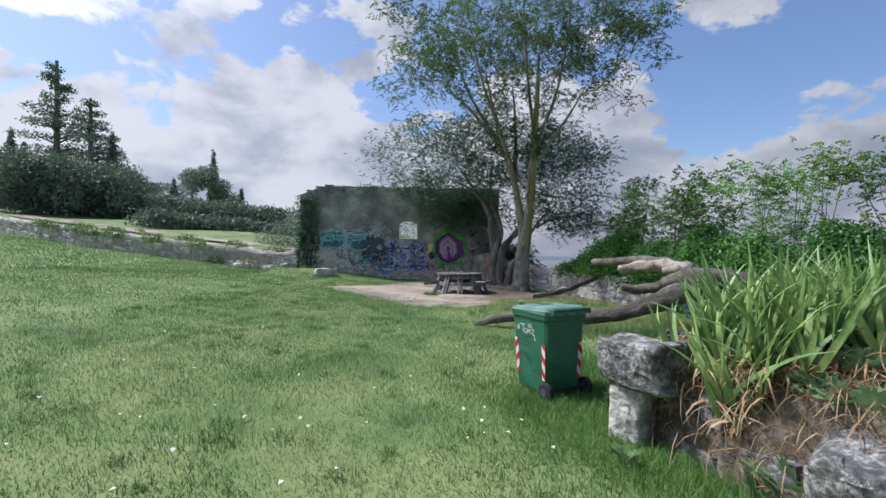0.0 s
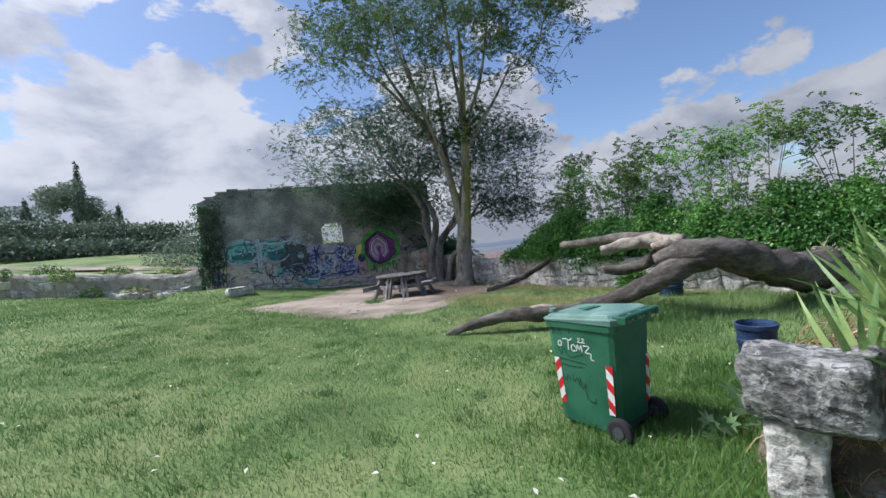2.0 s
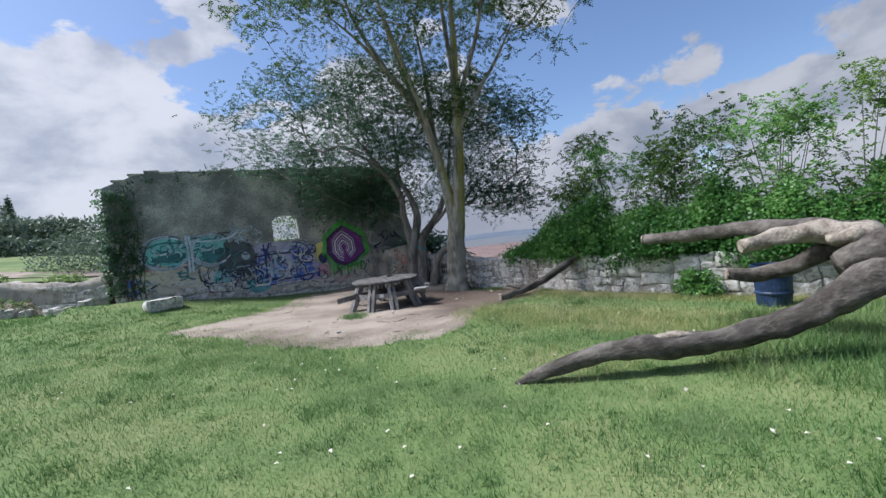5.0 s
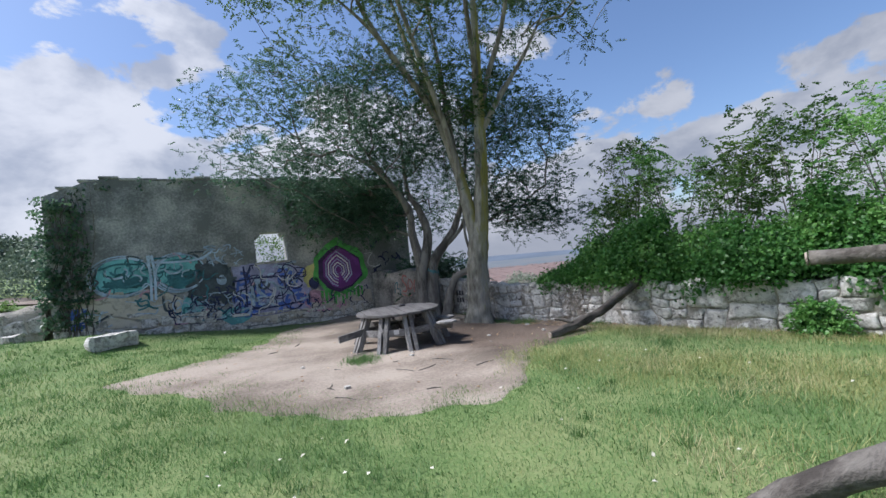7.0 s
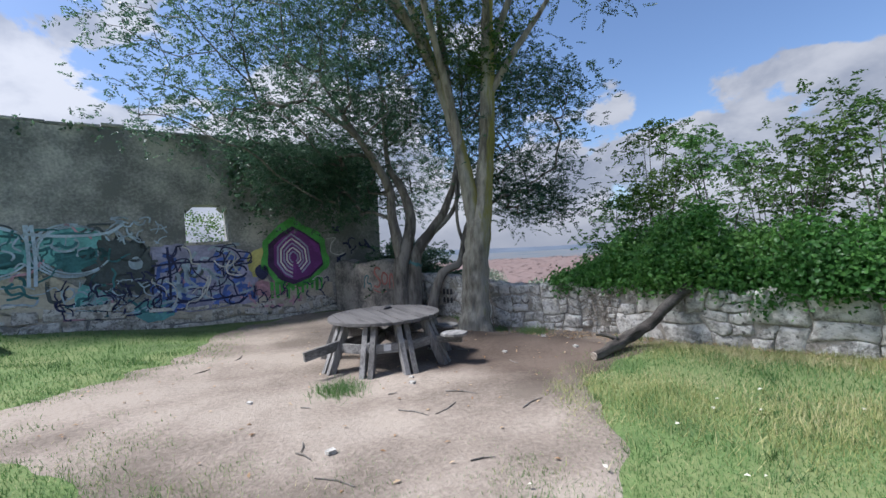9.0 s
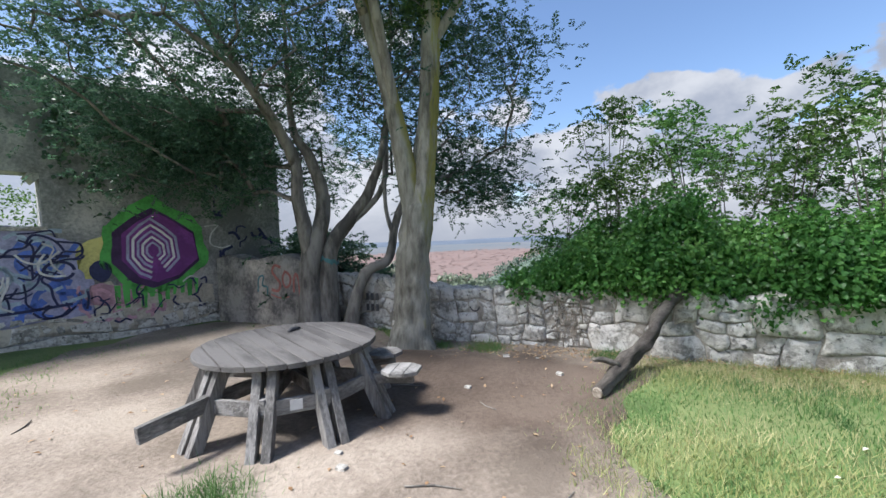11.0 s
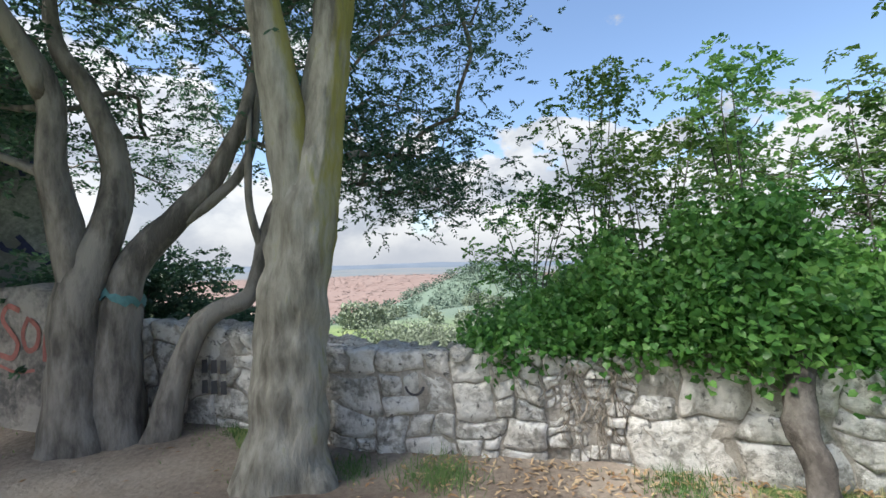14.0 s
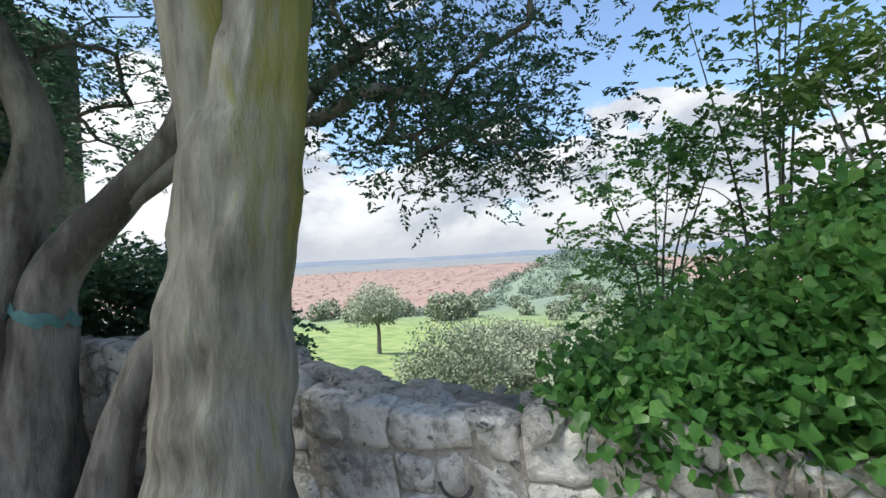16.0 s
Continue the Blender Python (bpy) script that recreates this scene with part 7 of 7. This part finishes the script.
def litter():
    """Fallen leaves, twigs and daisies lying about."""
    r = np.random.default_rng(12)
    def flat_bits(n, box_, keep, length, width, lift):
        x, y = r.uniform(box_[0], box_[1], n), r.uniform(box_[2], box_[3], n)
        ok = keep(x, y)
        x, y = x[ok], y[ok]
        c = np.stack([x, y, ground_z(x, y) + lift + r.uniform(0, 0.01, len(x))], 1)
        d = r.normal(0, 1, (len(x), 3)) * np.array([1, 1, 0.25])
        return leaf_quads(c, d, length, width, r, 0, 0.9)
    v, f = flat_bits(420, (-4, 4.5, 10.5, 19), lambda x, y: patch_edge(x, y) < 0.98, 0.06, 0.03, 0.018)
    tagged(raw("fallen_leaves", v, f, WITHERED), "dry brown leaves scattered over the bare earth", "leaves", kind="stuff")
    v, f = flat_bits(170, (-5, 4, 1.2, 12), lambda x, y: on_lawn(x, y) & (patch_edge(x, y) > 1.02), 0.05, 0.035, 0.05)
    tagged(raw("pale_leaves", v, f, plain("pale_dead_leaf", (0.62, 0.60, 0.50), 0.8)), "pale dead leaves and daisies dotted over the lawn", "leaves", kind="stuff")
    v, f = flat_bits(6500, (3.2, 6.6, 10.0, 16.6), lambda x, y: (past_wall(x, y) < -0.05) & (past_wall(x, y) > -0.25 - 0.9 * r.uniform(0, 1, len(x)) ** 2), 0.07, 0.025, 0.03)
    tagged(raw("wall_foot_litter", v, f, WITHERED), "dry leaf litter along the foot of the wall", "leaves", kind="stuff")
    q = random.Random(15)
    for k in range(26):
        x, y = q.uniform(-2.2, 2.4), q.uniform(11.3, 17.6)
        if patch_edge(x, y) > 0.95:
            continue
        a, L = q.uniform(0, 6.28), q.uniform(0.1, 0.4)
        bm = bmesh.new()
        c = Vector((x, y, gz(x, y) + 0.024))
        d = Vector((math.cos(a), math.sin(a), 0)) * L / 2
        tube(bm, [c - d, c + Vector((-d.y, d.x, 0)) * 0.15, c + d], [0.006, 0.007, 0.003], 5)
        tagged(part("twig", bm, DARK_BARK), "thin dry twig lying on the bare earth", "twig", "twigs on the earth")
    for k in range(16):
        x, y = q.uniform(-1.5, 4.6), q.uniform(11.5, 16.5)
        if past_wall(x, y) > -0.2 or patch_edge(x, y) > 0.97:
            continue
        s = q.uniform(0.02, 0.05)
        rock("pebble", "small pale stone lying on the bare earth", "pebble", (x, y, gz(x, y) + 0.014 + s * 0.25), (s * 2, s * 1.5, s), q.uniform(0, 360), k, STONE, 1, 0.006)["group"] = "pebbles on the earth"


litter()

# ---- terrace to the west, and the distance ----
TERRACE = [(-7.3, 20.95), (-9.0, 21.3), (-10.2, 21.7), (-12.4, 21.9), (-16.0, 22.6), (-21.0, 24.2), (-30.0, 28.5), (-44.0, 36.0)]


def terrace():
    r = random.Random(61)
    top = thing("terrace_wall", "low mossy stone retaining wall along the edge of the lawn", "stone wall", kind="structure")
    pts = TERRACE[::-1]
    wall_core("wall_body", pts, lambda u: 1.0, 0.5, MORTAR, top, 0.12, 0.3)
    place, total = polyline_place(pts)
    for c in courses(26.0, 0.95, (0.4, 0.9), (0.25, 0.4), r):
        c = [(total - 26.0 + u, v) for u, v in c]
        mu = sum(p[0] for p in c) / 4
        if r.random() < 0.75 and not total - 3.4 < mu < total - 2.2:
            obj("stone", stone_mesh("stone", c, place, 0.1, r.uniform(0.03, 0.09), r), STONE, top)
    # the raised ground and path behind it
    P = [place(u, 0, 0) for u in np.linspace(0, total, 60)]
    verts, faces = [], []
    for k, p in enumerate(P):
        z = p.z + 0.98
        for q, (d, dz) in enumerate(((0.35, 0.0), (1.4, 0.12), (2.6, 0.16), (9.0, 0.5), (40.0, 1.0))):
            verts.append((p.x + d * 0.3, p.y + d, z + dz + 0.05 * math.sin(k * 0.7 + q)))
    for k in range(len(P) - 1):
        for q in range(4):
            a = k * 5 + q
            faces.append((a, a + 5, a + 6, a + 1))
    raw("raised_ground", verts, faces, TURF, top, "grassy terrace behind the wall", smooth=True)
    strip, f2 = [], []
    for k, p in enumerate(P):
        for d, dz in ((1.0, 0.13), (2.5, 0.20)):
            strip.append((p.x + d * 0.3, p.y + d, p.z + 0.98 + dz))
    for k in range(len(P) - 1):
        f2.append((2 * k, 2 * k + 2, 2 * k + 3, 2 * k + 1))
    raw("path", strip, f2, DIRT, top, "pale earth path along the terrace")
    # worn earth ramp through the wall
    bm = bmesh.new()
    rows = []
    for t in np.linspace(0, 1, 9):
        y = 20.6 + 2.6 * t
        z = gz(-9.9, 20.6) - 0.04 + 1.2 * t
        rows.append([bm.verts.new((-10.1 + 0.4 * t + w * (1.5 - 0.5 * t), y, z - 0.55 * (abs(w) > 0.5) * (t > 0.05))) for w in (-0.9, -0.4, 0.4, 0.9)])
    for a, b in zip(rows, rows[1:]):
        for q in range(3):
            bm.faces.new((a[q], a[q + 1], b[q + 1], b[q]))
    part("worn_ramp", bm, DIRT, top, "worn earth ramp up through the wall", smooth=True)
    for k in range(7):                                      # rubble beside the ruin
        x = -7.6 - k * 0.5 + r.uniform(-.15, .15)
        rock("fallen_stone", "rough stone fallen from the terrace wall", "stone", (x, 20.35 + 0.1 * k, gz(x, 20.4) + 0.1), (r.uniform(.3, .6), r.uniform(.25, .4), r.uniform(.2, .34)), r.uniform(0, 180), k, STONE, 2, 0.05)["group"] = "fallen stones"


terrace()


def leaf_cloud(name, label, blobs, seed, mat, leaf, per, category="tree", kind="stuff"):
    """Far foliage: loose leaves through a set of round masses (centre, radii)."""
    r = np.random.default_rng(seed)
    P = []
    for c, rad in blobs:
        n = max(30, int(per * rad[0] * rad[2]))
        d = r.normal(0, 1, (n, 3))
        d /= np.linalg.norm(d, axis=1, keepdims=True)
        q = r.uniform(0.35, 1.0, (n, 1)) ** 0.6
        lump = 1 + 0.22 * np.sin(d[:, :1] * 5 + c[0]) * np.sin(d[:, 2:] * 6 + c[1])
        P.append(np.array(c) + d * q * lump * np.array(rad))
    P = np.concatenate(P)
    v, f = leaf_quads(P, r.normal(0, 1, P.shape), leaf, leaf * 0.6, r, 0.1, 0.4)
    ob = raw(name, v, f, mat, kind=kind)
    return tagged(ob, label, category)


def far_tree(name, label, x, y, z, shapes, seed, mat, leaf, per, trunk_h, trunk_r):
    top = thing(name, label, "tree", (x, y, z))
    bm = bmesh.new()
    tube(bm, [(0, 0, -0.3), (0.05, 0, trunk_h * 0.5), (0, 0.05, trunk_h)], [trunk_r, trunk_r * 0.8, trunk_r * 0.4], 7, 0.1)
    for c, rad in shapes:
        tube(bm, [(0, 0, max(0.3, c[2] - rad[2] * 0.6 - 0.5)), tuple(Vector(c) * 0.6 + Vector((0, 0, c[2] * 0.38))), c], [trunk_r * 0.4, trunk_r * 0.25, 0.02], 4, cap=False)
    part("trunk", bm, DARK_BARK, top)
    crown = leaf_cloud("crown", "", shapes, seed, mat, leaf, per, "")
    crown.parent = top
    return top


# far leaves are paler and greyer: aerial haze put into their base colour
FAR_LEAF = material("far_foliage", ((0.12, 0.17, 0.12), (0.19, 0.25, 0.175), (0.27, 0.33, 0.25)), scale=0.4, rough=0.7, bump=0, spread_random=0.3, translucent=0.2)
HILL_LEAF = material("hillside_foliage", ((0.07, 0.11, 0.085), (0.11, 0.155, 0.12), (0.16, 0.205, 0.165)), scale=0.05, rough=0.9, bump=0, spread_random=0.3)
OLIVE = material("olive_foliage", ((0.136, 0.17, 0.119), (0.204, 0.246, 0.178), (0.281, 0.323, 0.255)), scale=0.5, rough=0.95, spec=0.1, bump=0, spread_random=0.3, translucent=0.2)


def west_trees():
    def polar(az, dist):
        return math.sin(radians(az)) * dist, math.cos(radians(az)) * dist
    r = random.Random(77)
    # hedge row along the terrace
    blobs = []
    for k in range(26):
        az = -46 + k * 1.0
        d = 50 + r.uniform(-3, 3)
        x, y = polar(az, d)
        big = 1.0 if az < -36 else 0.55
        blobs.append(((x, y, gz(x, y) + 2.2 + 1.6 * big), (2.4, 2.0, (2.8 if az < -36 else 1.5))))
    for az in np.arange(-35, -17, 1.3):
        x, y = polar(az, 36)
        blobs.append(((x, y, gz(x, y) + 1.9), (1.3, 1.3, 0.8)))
    leaf_cloud("hedge_row", "far row of green bushes along the terrace", blobs, 41, FAR_LEAF, 0.30, 330, "hedge")
    x, y = -7.9, 24.4
    leaf_cloud("bush", "dark bush beside the corner of the ruin", [((x - 0.6, y, gz(x, y) + 1.9), (1.6, 1.3, 1.3)), ((x - 2.2, y + 0.8, gz(x, y) + 1.5), (1.4, 1.2, 0.9))], 47, FAR_LEAF, 0.12, 900, "bush")
    leaf_cloud("bush", "pale green bush seen through the empty window", [((-2.6, 34.0, 3.0), (2.2, 1.6, 1.3))], 48, SHRUB, 0.14, 500, "bush")
    for k in range(16):
        x = -8.4 - k * 1.15 + r.uniform(-.4, .4)
        y = float(np.interp(-x, [-p[0] for p in TERRACE], [p[1] for p in TERRACE])) + r.choice((-0.35, 0.5))
        up = 0.15 if y < 21.3 - 0.05 * (x + 8) else 0.95
        leaf_cloud("scrub", "low green scrub on the mossy terrace wall", [((x, y, gz(x, y) + up), (r.uniform(.35, .8), 0.4, r.uniform(.2, .4)))], 300 + k, SHRUB, 0.09, 2600, "scrub")
    # two cedars with tiered boughs
    for az, d, h in ((-42.6, 60, 17.5), (-40.0, 63, 15.0)):
        x, y = polar(az, d)
        tiers = []
        for k in range(11):
            z = h * (0.28 + 0.068 * k)
            w = 3.9 * (1 - (k / 11) ** 1.4) + 0.5
            for q in range(3):
                a = r.uniform(0, 6.28)
                tiers.append(((math.cos(a) * w * 0.5, math.sin(a) * w * 0.5, z + r.uniform(-.3, .3)), (w * 0.62, w * 0.5, 0.32)))
        far_tree("cedar_tree", "tall dark cedar with layered boughs far beyond the lawn", x, y, gz(x, y), tiers, 50 + int(d), FAR_LEAF, 0.28, 330, h, 0.35)
    for az, d, h, w in ((-38.2, 58, 10.5, 1.0), (-28.6, 70, 12.2, 1.0), (-45.8, 60, 9, 0.9), (-44.9, 60, 8, 0.9), (-25.6, 70, 7.6, 0.8), (-32.6, 66, 7.2, 1.0)):
        x, y = polar(az, d)
        shapes = [((0, 0, h * (0.16 + 0.115 * k)), (w * (1 - (k / 7.5) ** 2) + 0.1, w * (1 - (k / 7.5) ** 2) + 0.1, h * 0.10)) for k in range(8)]
        far_tree("cypress_tree", "slender dark cypress far beyond the lawn", x, y, gz(x, y), shapes, 60 + int(abs(az)), FAR_LEAF, 0.24, 900, h * 0.9, 0.2)
    for az, d, h, w in ((-35.5, 66, 7.6, 3.0), (-30.8, 70, 10.0, 2.6), (-27.2, 70, 8.2, 2.2)):
        x, y = polar(az, d)
        shapes = [((r.uniform(-w, w), r.uniform(-w, w), h * r.uniform(0.62, 0.95)), (w * 0.55, w * 0.55, 0.6 if h < 8 else 1.1)) for k in range(9)]
        far_tree("pine_tree", "broad dark pine far beyond the lawn", x, y, gz(x, y), shapes, 70 + int(d + az), FAR_LEAF, 0.26, 420, h * 0.8, 0.25)


west_trees()


def valley():
    r = random.Random(91)
    # meadow tree and olives below the wall
    x, y = 2.69 + math.sin(radians(33)) * 25, 15.1 + math.cos(radians(33)) * 25
    far_tree("young_tree", "small round tree standing on the meadow below", x, y, gz(x, y), [((0, 0, 3.0), (1.6, 1.6, 1.2)), ((0.7, 0.3, 2.4), (1.2, 1.0, 0.8)), ((-0.8, 0, 2.6), (1.2, 1.0, 0.9))], 81, OLIVE, 0.15, 1300, 2.6, 0.14)
    for k in range(9):
        az, d = 44 + k * 3.0, r.uniform(9.5, 14)
        x, y = 2.69 + math.sin(radians(az)) * d, 15.1 + math.cos(radians(az)) * d
        h = r.uniform(0.2, 0.55)
        far_tree("olive_tree", "grey-green olive on the slope below the wall", x, y, gz(x, y), [((0, 0, h + 0.4), (1.5, 1.5, 1.1)), ((0.9, 0.2, h), (1.0, 1.0, 0.8)), ((-0.8, 0.3, h), (1.1, 1.0, 0.8))], 120 + k, OLIVE, 0.085, 3600, h, 0.12)
    blobs = []
    for k in range(130):
        az, d = r.uniform(12, 88), r.uniform(48, 150)
        x, y = 2.69 + math.sin(radians(az)) * d, 15.1 + math.cos(radians(az)) * d
        s = r.uniform(1.2, 2.3)
        blobs.append(((x, y, gz(x, y) + s * 0.6), (s, s, s * 0.9)))
    leaf_cloud("valley_woods", "green woods and gardens on the slope below", blobs, 55, OLIVE, 0.5, 150, "woods")
    blobs = []
    for k in range(620):
        x, y = r.gauss(330, 100), r.gauss(190, 85)
        s = r.uniform(3, 7)
        blobs.append(((x, y, gz(x, y) + s * 0.4), (s, s, s * 0.8)))
    leaf_cloud("hill_woods", "wooded green hillside in the valley", blobs, 56, HILL_LEAF, 1.6, 3.6, "woods")
    # the town on the plain
    q = np.random.default_rng(8)
    n = 5200
    az, d = np.radians(q.uniform(-5, 95, n)), 585 + 1650 * q.uniform(0, 1, n) ** 1.1
    x, y = 2.7 + np.sin(az) * d, 15 + np.cos(az) * d
    z = ground_z(x, y)
    w, l, h = q.uniform(5, 13, n), q.uniform(8, 22, n), q.uniform(0.4, 1.6, n)
    a = q.uniform(0, 3.14, n)
    c, s = np.cos(a), np.sin(a)
    def corner(u, v, k):
        return np.stack([x + c * u - s * v, y + s * u + c * v, z + k], 1)
    pts = [corner(-w, -l, 0 * h - 3), corner(w, -l, 0 * h - 3), corner(w, l, 0 * h - 3), corner(-w, l, 0 * h - 3), corner(-w, -l, h), corner(w, -l, h), corner(w, l, h), corner(-w, l, h)]
    V = np.stack(pts, 1).reshape(-1, 3)
    b = np.arange(n)[:, None] * 8
    F = np.concatenate([b + np.array([[i, j, k, m]]) for i, j, k, m in ((0, 1, 5, 4), (1, 2, 6, 5), (2, 3, 7, 6), (3, 0, 4, 7))])
    tagged(raw("town_houses", V, F, TOWN_WALL), "pale walls of the far town on the plain", "town", kind="stuff")
    ridge0, ridge1 = corner(0 * w, -l * 0.9, h + 1.8), corner(0 * w, l * 0.9, h + 1.8)
    e = [corner(-w * 1.08, -l * 1.04, h), corner(w * 1.08, -l * 1.04, h), corner(w * 1.08, l * 1.04, h), corner(-w * 1.08, l * 1.04, h)]
    V = np.stack([e[0], e[1], e[2], e[3], ridge0, ridge1], 1).reshape(-1, 3)
    b = np.arange(n)[:, None] * 6
    F = np.concatenate([b + np.array([[0, 4, 5, 3]]), b + np.array([[1, 2, 5, 4]])])
    tagged(raw("town_roofs", V, F, TOWN_ROOF), "terracotta roofs of the far town on the plain", "town", kind="stuff")


TOWN_WALL = material("far_town_walls", ((0.149, 0.102, 0.0891), (0.178, 0.129, 0.112)), scale=0.01, rough=0.9, bump=0, spread_random=0.4)
TOWN_ROOF = material("far_town_roofs", ((0.146, 0.0952, 0.0816), (0.17, 0.116, 0.0986), (0.19, 0.136, 0.119)), scale=0.01, rough=0.9, bump=0, spread_random=0.4)
valley()


def far_hills():
    """A low ridge, coloured blue for haze, that closes the plain."""
    n = 160
    verts, faces = [], []
    for k in range(n + 1):
        a = radians(-20 + 130 * k / n)
        h = -58 + 20 * noise.noise(Vector((k * 0.06, 0, 0))) + 9 * noise.noise(Vector((k * 0.25, 3, 0)))
        for d, z in ((3500, -93), (3700, h * 0.6 - 30), (3850, h)):
            verts.append((math.sin(a) * d, math.cos(a) * d, z))
    for k in range(n):
        for q in (0, 1):
            a = k * 3 + q
            faces.append((a, a + 3, a + 4, a + 1))
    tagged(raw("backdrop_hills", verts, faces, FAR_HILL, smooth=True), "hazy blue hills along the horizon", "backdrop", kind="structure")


def far_plain(name, label, near, far, mat):
    """A flat belt of the plain, between two distances."""
    n = 90
    verts, faces = [], []
    for k in range(n + 1):
        a = radians(-20 + 130 * k / n)
        for d in (near + 120 * noise.noise(Vector((k * 0.3, 0, 0))), near + 500, near + 1000, far):
            verts.append((math.sin(a) * d, math.cos(a) * d, -90.5))
    for k in range(n):
        for q in range(3):
            a = k * 4 + q
            faces.append((a, a + 4, a + 5, a + 1))
    tagged(raw(name, verts, faces, mat), label, "backdrop", kind="structure")


# distance haze is mixed into the farmland's blue-grey base colours
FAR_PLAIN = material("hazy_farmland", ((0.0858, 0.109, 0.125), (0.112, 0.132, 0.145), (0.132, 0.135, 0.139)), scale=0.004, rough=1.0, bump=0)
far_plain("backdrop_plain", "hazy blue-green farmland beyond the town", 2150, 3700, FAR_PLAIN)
far_plain("backdrop_town", "pinkish ground of the far town", 575, 2160, TOWN_WALL)
# the hills' blue is painted haze, part of their base colour
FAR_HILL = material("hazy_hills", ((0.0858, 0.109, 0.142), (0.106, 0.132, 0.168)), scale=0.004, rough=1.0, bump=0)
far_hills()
